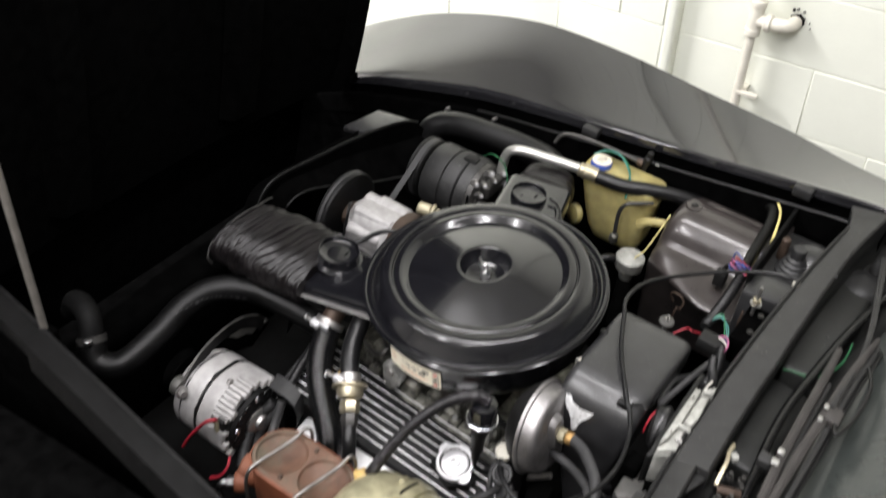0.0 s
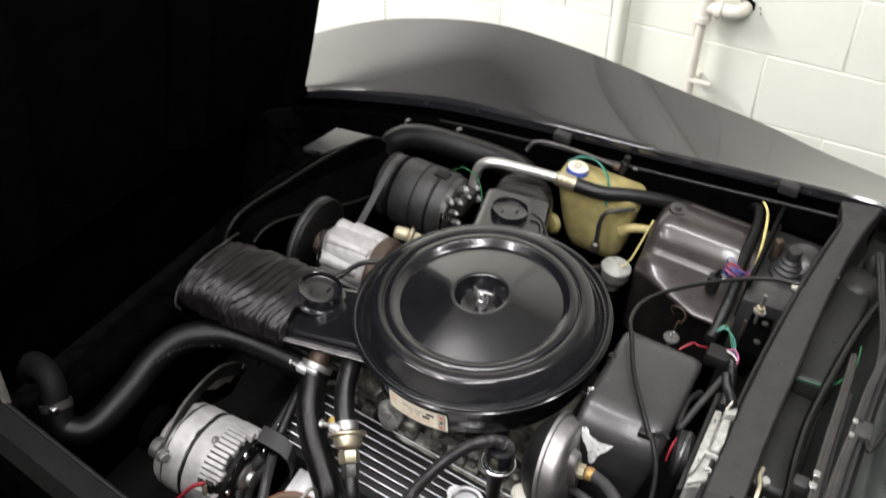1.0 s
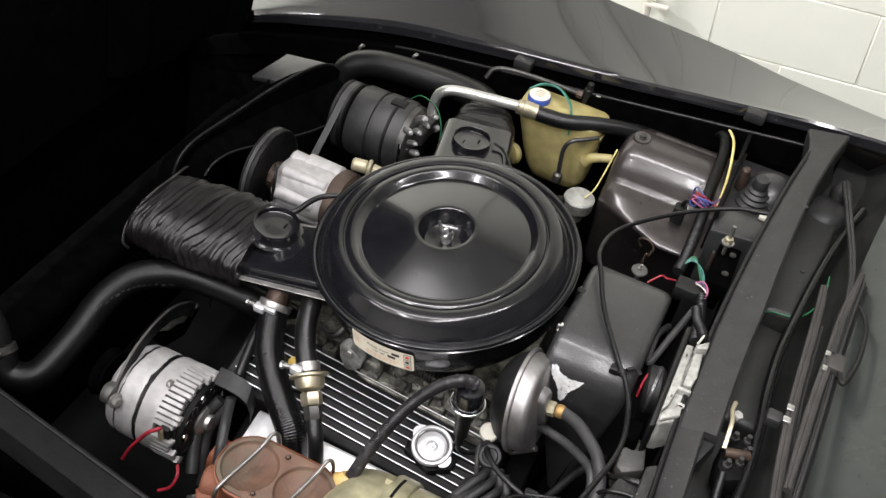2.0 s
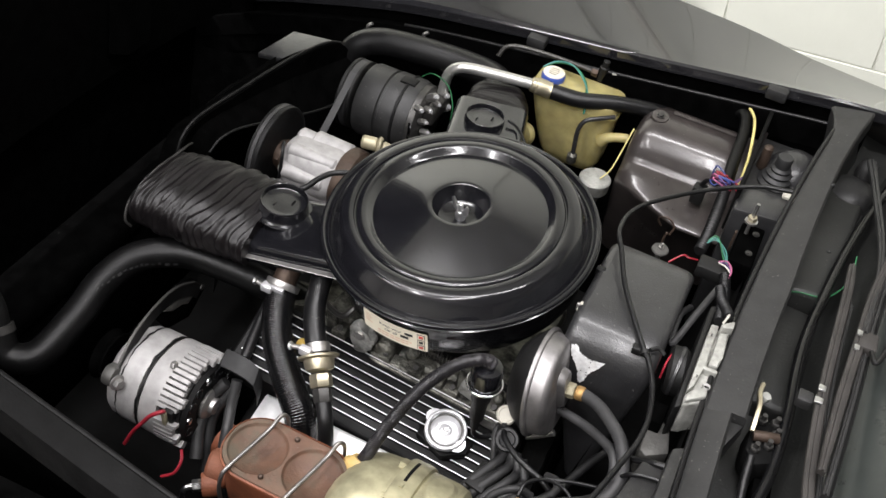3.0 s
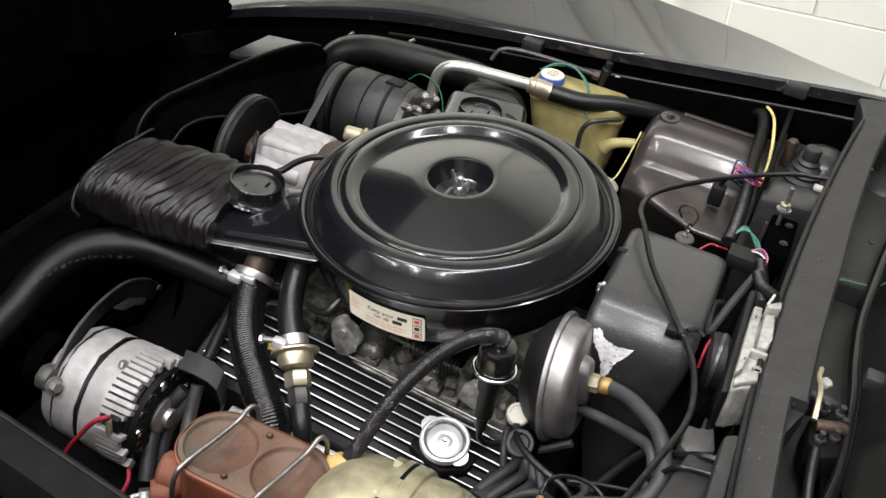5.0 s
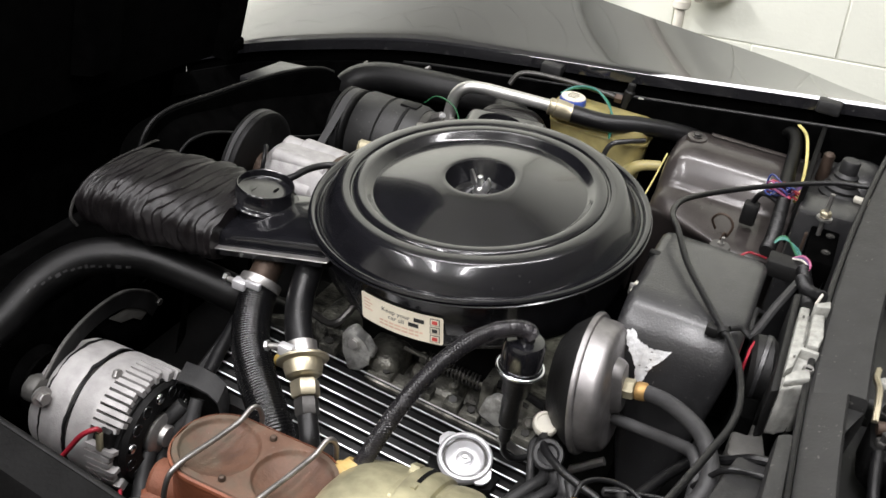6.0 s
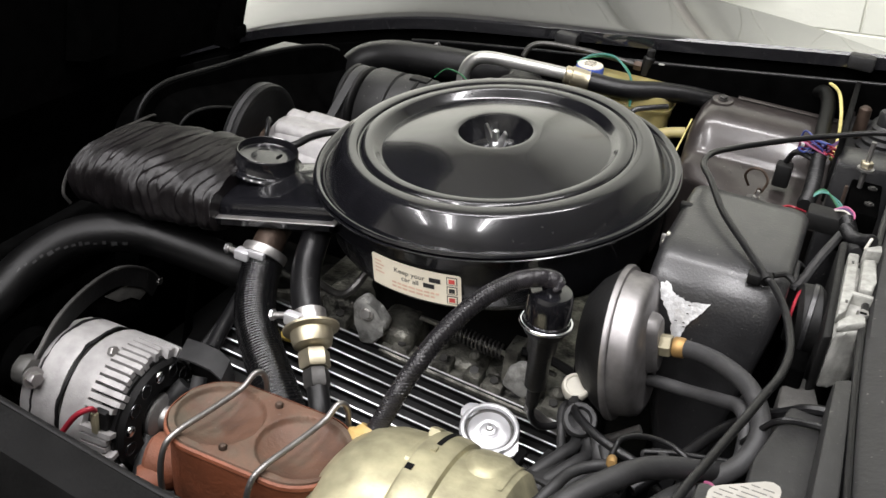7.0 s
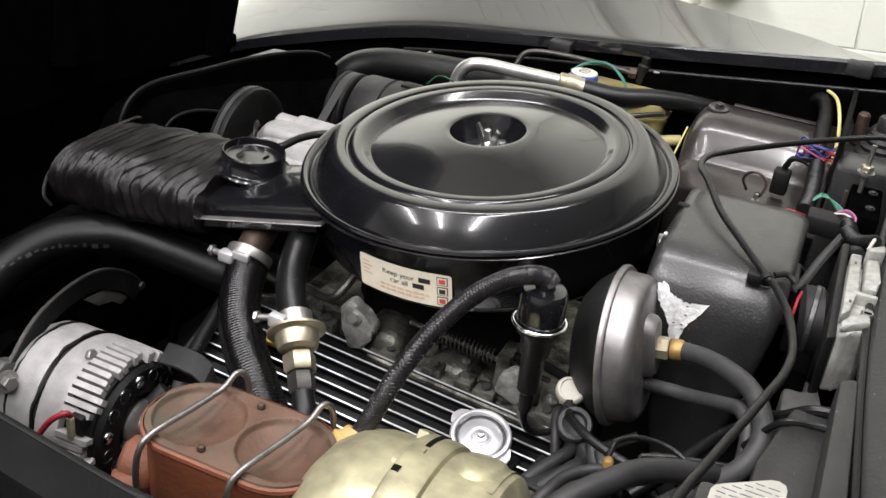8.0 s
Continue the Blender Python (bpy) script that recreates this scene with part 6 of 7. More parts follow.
def wiring():
    t = thing("wiring_loom", (0.32, 0.35, -0.08), "black taped wiring loom with coloured wires at the firewall", "wiring")
    part("loom", tube([(0.262, 0.560, -0.090), (0.272, 0.556, -0.056), (0.290, 0.548, -0.040), (0.306, 0.530, -0.034), (0.315, 0.49, -0.040), (0.318, 0.42, -0.050), (0.322, 0.355, -0.056)], 0.0102, 14), BIG_HOSE, t, "thick black taped loom")
    part("split_conduit", tube([(0.324, 0.345, -0.060), (0.326, 0.28, -0.062), (0.327, 0.22, -0.058), (0.325, 0.175, -0.056)], 0.0082, 14, 6, wave=0.0016, pitch=0.0055), SATIN_BLACK, t, "ribbed black conduit")
    part("split_conduit", tube([(0.372, 0.125, -0.038), (0.380, 0.09, -0.040), (0.384, 0.05, -0.034), (0.386, 0.01, -0.020)], 0.0075, 14, 6, wave=0.0011, pitch=0.0055), RUBBER, t)
    part("connector", box(0.330, 0.372, 0.125, 0.155, -0.062, -0.040, 0.003), MATT_BLACK, t, "black connector")
    rnd = random.Random(11)
    cols = [RED_WIRE, BLUE_WIRE, PURPLE_WIRE, RED_WIRE, PINK_WIRE, BLUE_WIRE]
    for k, m in enumerate(cols):
        pts = [V(0.322 + rnd.uniform(-.026, .02), 0.355 + rnd.uniform(-.018, .018), -0.050 + rnd.uniform(-.008, .012)) for _ in range(5)]
        part("wire", tube([V(0.295, 0.372, -0.07)] + pts + [V(0.352 if m is RED_WIRE else 0.325, 0.345, -0.045)], 0.0013, 6), m, t)
    part("wire", tube([(0.268, 0.556, -0.034), (0.285, 0.556, -0.028), (0.304, 0.545, -0.022), (0.322, 0.515, -0.022), (0.332, 0.47, -0.030), (0.338, 0.43, -0.044), (0.340, 0.40, -0.060), (0.338, 0.375, -0.07)], 0.0024, 8), YELLOW_WIRE, t, "thick yellow wire")
    part("wire", tube([(0.230, 0.545, -0.046), (0.25, 0.549, -0.040), (0.275, 0.55, -0.032)], 0.0014, 6), YELLOW_WIRE, t)
    for k, m in enumerate((TEAL_WIRE, TEAL_WIRE, GREEN_WIRE)):
        part("wire", tube([(0.325, 0.185, -0.055), (0.340, 0.20 + 0.005 * k, -0.045), (0.360, 0.185 - 0.008 * k, -0.045), (0.372, 0.15, -0.046 - 0.004 * k)], 0.0011, 6), m, t)
    for k, m in enumerate((PINK_WIRE, PURPLE_WIRE, WHITE_WIRE)):
        part("wire", tube([(0.355, 0.150, -0.042), (0.368, 0.150 - 0.006 * k, -0.034), (0.378, 0.13, -0.032 - 0.003 * k), (0.376, 0.105, -0.036)], 0.0012, 6), m, t)
    part("wire", tube([(0.328, 0.15, -0.052), (0.315, 0.140, -0.046), (0.305, 0.145, -0.050), (0.29, 0.13, -0.06)], 0.0014, 6), RED_WIRE, t)
    part("wire", tube([(0.345, 0.10, -0.10), (0.335, 0.03, -0.06), (0.34, -0.03, -0.055), (0.355, 0.03, -0.045), (0.37, 0.10, -0.045)], 0.005, 8), OLD_RUBBER, t)
    part("wire", tube([(0.354, -0.052, -0.042), (0.348, -0.060, -0.037), (0.344, -0.074, -0.038), (0.343, -0.087, -0.046), (0.343, -0.092, -0.06)], 0.0015, 8), RED_WIRE, t, "red wire")


wiring()

clip = thing("push_clip", (0.272, 0.138, -0.16), "pale plastic clip on a thin stem between housing and cover", "clip")
part("disc", lathe([(0.0105, 0), (0.013, 0.002), (0.0118, 0.004), (0.004, 0.005)], (0.272, 0.138, -0.052), (0, -0.1, 1), 24), COWL_PATCH, clip)
part("stem", cyl((0.272, 0.138, -0.30), (0.272, 0.138, -0.044), 0.004, seg=10), DULL_STEEL, clip)
part("pin", cyl((0.272, 0.138, -0.048), (0.273, 0.136, -0.036), 0.002, seg=8), DULL_STEEL, clip)
part("hook", tube([(0.256, 0.205, -0.062), (0.250, 0.200, -0.048), (0.256, 0.195, -0.036), (0.268, 0.192, -0.034), (0.277, 0.190, -0.044), (0.274, 0.187, -0.058), (0.268, 0.180, -0.075), (0.268, 0.18, -0.30)], 0.0017, 8), BROWN_STEEL, clip, "thin rusty wire hook")


def distributor_cover():
    t = thing("distributor_cover", (0.272, 0, -0.3), "grey-black plastic distributor cover with a torn foil patch", "cover")
    prof = [(0.093, -0.30), (0.098, -0.060), (0.094, -0.030), (0.080, -0.0215), (0.060, -0.020), (-0.060, -0.0155), (-0.083, -0.018), (-0.100, -0.0265), (-0.112, -0.041), (-0.1185, -0.062), (-0.122, -0.10), (-0.125, -0.20), (-0.125, -0.30)]
    bm = bmesh.new()
    rings = []
    for x, s, cut in ((0.208, 0.93, 0.0), (0.2095, 0.965, 0.0), (0.214, 0.99, 0.0), (0.221, 1.0, 0.0), (0.318, 1.0, 0.0), (0.327, 0.99, 0.0), (0.333, 0.965, 0), (0.335, 0.93, 0)):
        ring = []
        for y, z in prof:
            low = max(0.0, -z - 0.05) / 0.25
            xx = x + (0.06 * low if x < 0.25 else -0.04 * low)
            ring.append(V(xx, -0.01 + (y + 0.01) * s, -0.16 + (z + 0.16) * s))
        rings.append(ring)
    part("cover", ring_mesh(bm, rings), GREY_PLASTIC, t, "rounded grey-black cover")
    rnd = random.Random(3)
    def front(x, z):
        """A place on the cover's face."""
        y = smooth_table(-z, [(0.0155, -0.062), (0.0265, -0.100), (0.041, -0.112), (0.062, -0.1185), (0.10, -0.122), (0.2, -0.125)])
        return V(x, y - 0.0012, z)
    outline = [(0.222, -0.044), (0.229, -0.041), (0.236, -0.050), (0.242, -0.051), (0.249, -0.055), (0.259, -0.052), (0.272, -0.051), (0.264, -0.064), (0.258, -0.072), (0.254, -0.087), (0.248, -0.100), (0.2445, -0.094), (0.241, -0.080), (0.234, -0.069), (0.226, -0.058)]
    bm = bmesh.new()
    mid = bm.verts.new(front(0.247, -0.066) + V(0, -0.001, 0))
    ring = []
    for (xa, za), (xb, zb) in zip(outline, outline[1:] + outline[:1]):
        for k in range(4):
            f = k / 4
            ring.append(bm.verts.new(front(xa + (xb - xa) * f + rnd.uniform(-.0011, .0011), za + (zb - za) * f + rnd.uniform(-.0011, .0011))))
    bm.verts.remove(mid)
    bmesh.ops.triangulate(bm, faces=[bm.faces.new(ring)])
    part("torn_foil", bm, FOIL, t, "torn silvery foil patch", smooth=False)
    for k in range(6):
        x, z = rnd.uniform(0.240, 0.260), rnd.uniform(-0.092, -0.055)
        if z < -0.052 - (x - 0.240) * 0.3:
            bm = flat_rect(-0.0012, 0.0010, -0.0006, 0.0005)
            bmesh.ops.rotate(bm, verts=bm.verts, cent=(0, 0, 0), matrix=Matrix.Rotation(radians(90), 3, "X"))
            p = front(x, z)
            bmesh.ops.translate(bm, verts=bm.verts, vec=p + V(0, -0.0015, 0))
            part("foil_fleck", bm, GREY_PLASTIC, t, smooth=False)
    tie = part("cable_tie", lathe([(0.0065, 0), (0.0065, 0.006)], (0.312, -0.101, -0.014), (0.35, -0.7, -0.2), 14), MATT_BLACK, t)
    part("tie_head", box(0.296, 0.309, -0.106, -0.094, -0.024, -0.013, 0.002), MATT_BLACK, tie)
    part("tie_tail", tube([(0.318, -0.098, -0.012), (0.328, -0.090, -0.012), (0.337, -0.092, -0.016)], 0.003, 8), MATT_BLACK, tie)
    for x, y, z, w_ in ((0.2115, -0.062, -0.0185, 0.0018), (0.2095, -0.070, -0.024, 0.0014), (0.2085, 0.03, -0.028, 0.0012)):
        part("chip", box(x - w_, x + w_, y - w_ * 1.6, y + w_ * 1.6, z - 0.0015, z + 0.0012, 0.0006, 1), WHITE, t, "pale worn chip")
    part("bracket", box(0.205, 0.214, -0.064, -0.059, -0.035, -0.020, 0.002), DULL_STEEL, t)
    part("bracket", box(0.206, 0.219, 0.012, 0.022, -0.034, -0.018, 0.002), MATT_BLACK, t)


distributor_cover()

cable = thing("control_cable", (0.3, 0.0, 0.0), "thin black control cable looped over the distributor cover", "cable")
part("sheath", tube([(0.47, 0.335, 0.03), (0.43, 0.313, 0.012), (0.38, 0.305, 0.004), (0.34, 0.289, -0.004), (0.30, 0.261, -0.009), (0.26, 0.222, -0.012), (0.228, 0.180, -0.012), (0.212, 0.135, -0.006), (0.212, 0.085, 0.0), (0.228, 0.045, 0.001), (0.252, -0.01, -0.004), (0.282, -0.06, -0.007),
                      (0.312, -0.103, -0.013), (0.320, -0.112, -0.014), (0.338, -0.147, -0.019), (0.349, -0.196, -0.022), (0.348, -0.238, -0.022), (0.340, -0.275, -0.022), (0.332, -0.31, -0.022), (0.320, -0.36, -0.022), (0.303, -0.44, -0.02), (0.29, -0.53, -0.03)], 0.0036, 10), RUBBER, cable)

# ---- driver's side of the bay ----
def cruise_servo():
    t = thing("cruise_servo", (0.2, -0.16, -0.16), "round silver vacuum servo with a black rear dish", "servo")
    n = V(0.985, 0.0, 0.174)
    c = V(0.203, -0.144, -0.104)
    boss = V(0, -0.008, 0.010)
    part("rear_dish", lathe([(0.030, -0.036), (0.046, -0.033), (0.060, -0.022), (0.0720, -0.006), (0.0735, 0)], c, n, 56), MATT_BLACK, t, "black rear dish")
    part("rim", lathe([(0.0725, -0.003), (0.0762, -0.002), (0.0765, 0.001), (0.0750, 0.0035), (0.0715, 0.004)], c, n, 64), SERVO_METAL, t)
    part("front_shell", lathe([(0.0720, 0.002), (0.0706, 0.006), (0.0690, 0.0190), (0.0672, 0.0242), (0.0630, 0.0274), (0.0575, 0.0286), (0.046, 0.0290), (0.030, 0.0292), (0.001, 0.0293)], c, n, 64), SERVO_METAL, t, "brushed silver front shell")
    up = (V(0, 0, 1) - n * n.z).normalized()
    side = n.cross(up)
    bm = bmesh.new()
    ring_mesh(bm, [[c + boss + n * h + up * (p[1] * s) + side * (p[0] * s) for p in rounded_rect(0.030, 0.058, 0.012, 5)] for h, s in ((0.022, 1.12), (0.034, 1.0), (0.0375, 0.88))])
    part("boss", bm, SERVO_METAL, t)
    part("nut", hexnut(c + boss + n * 0.036, n, 0.0108, 0.012), DULL_CREAM, t, "dull steel hexagon nut")
    part("hose_band", lathe([(0.0085, 0.049), (0.0098, 0.051), (0.0098, 0.059), (0.0085, 0.061)], c + boss, n, 20), BRASS, t, "orange brass band")
    p0 = c + boss + n * 0.060
    part("hose", tube([p0, (0.285, -0.166, -0.075), (0.308, -0.190, -0.066), (0.328, -0.214, -0.062), (0.341, -0.240, -0.064), (0.346, -0.264, -0.070), (0.339, -0.288, -0.083), (0.320, -0.308, -0.096), (0.29, -0.335, -0.112), (0.26, -0.37, -0.14)], 0.0084, 16), OLD_RUBBER, t, "greyed rubber hose")
    part("stand", box(0.165, 0.205, -0.165, -0.135, -0.30, -0.10, 0.004), BAY_BLACK, t)


cruise_servo()


def vacuum_filter():
    c = V(0.146, -0.228, 0)
    t = thing("vacuum_filter", (0.146, -0.228, -0.14), "black vacuum filter with a bright ring", "filter")
    part("cap", lathe([(0.0205, -0.052), (0.021, -0.046), (0.0205, -0.024), (0.0185, -0.020), (0.009, -0.0185), (0.008, -0.012), (0.001, -0.011)], c, (0, 0, 1), 36), GLOSS_BLACK, t, "black cap")
    part("ring", torus((0.146, -0.228, -0.052), (0, 0, 1), 0.0230, 0.0020, 48, 10), CHROME, t, "bright metal ring")
    part("body", lathe([(0.004, -0.150), (0.0060, -0.146), (0.0066, -0.128), (0.0100, -0.124), (0.0110, -0.088), (0.0134, -0.084), (0.0142, -0.068), (0.0190, -0.062), (0.0205, -0.055)], c, (0, 0, 1), 32), MATT_BLACK, t, "black lower body")
    part("lead", tube([(0.146, -0.228, -0.145), (0.147, -0.226, -0.162), (0.154, -0.218, -0.176), (0.166, -0.206, -0.180), (0.176, -0.196, -0.176)], 0.0036, 10), RUBBER, t)


vacuum_filter()


def braided_hose():
    t = thing("booster_hose", (0.1, -0.3, -0.1), "black braided vacuum hose with a yellow check valve", "hose")
    pts = [(0.048, -0.372, -0.128), (0.055, -0.358, -0.106), (0.064, -0.336, -0.076), (0.078, -0.306, -0.045), (0.096, -0.275, -0.022), (0.116, -0.250, -0.010), (0.133, -0.236, -0.0065), (0.1455, -0.2285, -0.0085), (0.150, -0.227, -0.014)]
    sleeve = part("hose", tube(pts, 0.0083, 16), RUBBER, t, "black hose with a woven cover")
    line = spline(pts, 30)
    for hand in (1, -1):
        for off in range(9):
            path = []
            for i in range(0, len(line)):
                d = (line[min(i + 1, len(line) - 1)] - line[max(i - 1, 0)]).normalized()
                u = d.cross(V(0, 0, 1)).normalized()
                v = u.cross(d)
                a = hand * i * 0.30 + off * 2 * math.pi / 9
                path.append(line[i] + (u * math.cos(a) + v * math.sin(a)) * 0.0082)
            part("strand", tube(path, 0.00038, 4, 1), BRAID, sleeve)
    part("check_valve", lathe([(0.014, -0.018), (0.0195, -0.016), (0.0208, -0.004), (0.0202, 0.009), (0.0155, 0.0120), (0.0125, 0.018)], (0.046, -0.376, -0.134), (0.10, 0.30, 0.36), 24), TAN, t, "tan plastic check valve")


braided_hose()


def check_valve():
    t = thing("air_check_valve", (-0.085, -0.235, -0.2), "zinc plated check valve between two black hoses", "valve")
    a, b = V(-0.093, -0.230, -0.146), V(-0.048, -0.286, -0.190)
    d = (b - a).normalized()
    part("hose", tube([(-0.150, -0.115, -0.090), (-0.143, -0.140, -0.102), (-0.132, -0.175, -0.118), (-0.114, -0.206, -0.132), a + d * 0.004], 0.0155, 18), RUBBER, t, "black rubber hose")
    part("clamp", lathe([(0.0172, -0.016), (0.0172, -0.003)], a, d, 28), DULL_STEEL, t, "pale metal hose clamp")
    part("clamp_screw", cyl((-0.130, -0.240, -0.140), (-0.108, -0.238, -0.134), 0.0036, seg=10, bevel=0.001), DULL_STEEL, t)
    part("screw_head", hexnut((-0.134, -0.240, -0.141), (1, 0.1, 0.25), 0.0060, 0.0045), STEEL, t)
    part("clamp_ear", box(-0.116, -0.098, -0.247, -0.236, -0.142, -0.128, 0.0025, 2), CAP_METAL, t)
    part("tag", lathe([(0.008, -0.004), (0.0092, 0.003), (0.007, 0.007), (0.001, 0.008)], (-0.1448, -0.184, -0.2031), (-0.2, -0.6, 0.7), 16), YELLOW, t, "yellow plug")
    part("diaphragm", lathe([(0.010, -0.002), (0.0265, 0.0005), (0.0290, 0.002), (0.0290, 0.0042), (0.0270, 0.0055), (0.0215, 0.0065), (0.0215, 0.013), (0.0195, 0.021), (0.0150, 0.024)], a, d, 44), GOLD_ZINC, t, "yellow zinc body")
    part("nut", hexnut(a + d * 0.027, d, 0.0160, 0.019), GOLD_ZINC, t)
    part("fitting", hexnut(a + d * 0.047, d, 0.0135, 0.020), DARK_STEEL, t, "dark steel fitting")
    part("pipe", tube([a + d * 0.063, a + d * 0.095, (-0.034, -0.304, -0.235), (-0.032, -0.308, -0.28)], 0.011, 14), RUBBER, t)


check_valve()


def preheat_hose():
    t = thing("preheat_hose", (-0.13, -0.26, -0.3), "black corrugated preheat hose clamped to a rusty pipe", "hose")
    part("pipe", cyl((-0.200, -0.118, -0.105), (-0.200, -0.150, -0.132), 0.0175, seg=24), BROWN_STEEL, t, "rusty pipe")
    clamp = part("clamp", lathe([(0.0248, 0.000), (0.0254, 0.002), (0.0254, 0.008), (0.0248, 0.010)], (-0.199, -0.149, -0.131), (0.02, -0.7, -0.6), 28), DULL_STEEL, t, "pale worm clamp")
    part("worm_housing", box(-0.222, -0.204, -0.179, -0.166, -0.135, -0.123, 0.0025, 2), CAP_METAL, clamp)
    part("clamp_screw", cyl((-0.232, -0.170, -0.130), (-0.220, -0.172, -0.129), 0.0034, seg=12, bevel=0.001), DULL_STEEL, clamp)
    part("screw_head", hexnut((-0.237, -0.169, -0.1305), (1, -0.1, 0.1), 0.0062, 0.005), STEEL, clamp)
    part("band_end", box(-0.206, -0.186, -0.176, -0.170, -0.128, -0.120, 0.001), CAP_METAL, clamp)
    part("hose", tube([(-0.199, -0.152, -0.140), (-0.190, -0.180, -0.158), (-0.171, -0.212, -0.174), (-0.143, -0.241, -0.188), (-0.112, -0.266, -0.204), (-0.086, -0.286, -0.226), (-0.075, -0.302, -0.27)], 0.0222, 24, 8, wave=0.00030, pitch=0.0031), RIBBED, t, "ribbed black hose")


preheat_hose()


def master_cylinder():
    t = thing("master_cylinder", (-0.04, -0.418, -0.25), "rusty cast iron brake master cylinder with two bail wires", "brake cylinder")
    cx, cy, L, W = -0.030, -0.418, 0.162, 0.092
    rr = []
    for z, k in ((-0.24, 0.62), (-0.215, 0.72), (-0.185, 0.90), (-0.160, 0.96), (-0.134, 0.965), (-0.128, 1.0), (-0.122, 1.0)):
        rr.append([V(p[0], p[1], z) for p in rounded_rect(L * (0.97 if k < 1 else 1), W * k, W * k * 0.46, 8, cx, cy)])
    body_ = part("body", ring_mesh(bmesh.new(), rr, caps=False), RUST, t, "orange rusty cast body")
    part("front_boss", lathe([(0.022, 0), (0.024, 0.004), (0.024, 0.026), (0.020, 0.030)], (cx - 0.072, cy - 0.01, -0.180), (-1, -0.25, 0), 28), RUST, body_)
    part("outlet_boss", lathe([(0.016, 0), (0.017, 0.015), (0.015, 0.02)], (cx - 0.080, cy - 0.030, -0.188), (-0.8, -0.6, 0), 20), RUST, body_)
    part("fitting", hexnut((cx - 0.096, cy - 0.042, -0.188), (-0.8, -0.6, 0), 0.008, 0.012), STEEL, t, "bright pipe nut")
    part("brake_pipe", tube([(cx - 0.104, cy - 0.048, -0.188), (cx - 0.114, cy - 0.056, -0.196), (cx - 0.116, cy - 0.060, -0.235)], 0.004, 8), STEEL, t)
    # lid: flat plate with a rolled edge and two shallow round dishes
    bm = bmesh.new()
    n = 170
    grid = []
    def dish(x, y):
        h = 0.0
        for dx in (-0.039, 0.040):
            r = math.hypot((x - cx - dx) / 0.0365, (y - cy) / 0.0365)
            if r < 1.05:
                f = min(1.0, (1.05 - r) / 0.07)
                h -= 0.0042 * f * f * (3 - 2 * f) + 0.0105 * max(0.0, 1 - r * r)
        return h
    for i in range(n + 1):
        row = []
        f = -1 + 2 * i / n
        for j in range(61):
            g = -1 + 2 * j / 60
            x, y = cx + f * L / 2, cy + g * W / 2
            e = max(0.0, abs(f) - (1 - W / L)) / (W / L)
            y = cy + g * W / 2 * math.sqrt(max(0.0, 1 - e ** 2.2))
            rim = max(abs(g), e) if e else abs(g)
            z = -0.1165 + dish(x, y) - (0.003 if rim > 0.97 else 0.0)
            row.append(V(x, y, z))
        grid.append(row)
    lid = part("lid", ring_mesh(bm, grid, closed=False, caps=False), RUST_LID, t, "brown stained steel lid with two dished circles")
    part("lid_rim", ring_mesh(bmesh.new(), [[V(p[0], p[1], z) for p in rounded_rect(L + d, W + d, (W + d) * 0.46, 8, cx, cy)] for z, d in ((-0.1245, 0.001), (-0.1215, 0.005), (-0.1185, 0.004), (-0.1172, 0.0))], caps=False), RUST, lid)
    for p in ((-0.033, -0.384), (-0.043, -0.452)):
        part("screw", lathe([(0.0036, 0), (0.0036, 0.003), (0.0026, 0.0045), (0.001, 0.005)], (p[0], p[1], -0.117), (0, 0, 1), 12), BROWN_STEEL, lid)
    for x in (-0.074, 0.008):
        s = 0.012 if x < 0 else 0.010
        part("bail_wire", tube([(x - 0.014, cy - 0.054, -0.185), (x - 0.014, cy - 0.057, -0.145), (x - 0.012, cy - 0.053, -0.120), (x - 0.008, cy - 0.040, -0.1110), (x, cy, -0.1105), (x + 0.006, cy + 0.030, -0.1085), (x + 0.010, cy + 0.044, -0.100), (x + 0.014, cy + 0.052, -0.106), (x + 0.016, cy + 0.054, -0.125), (x + 0.016, cy + 0.052, -0.18)], 0.0027, 10), WIRE_STEEL, t, "dull steel bail wire")


master_cylinder()


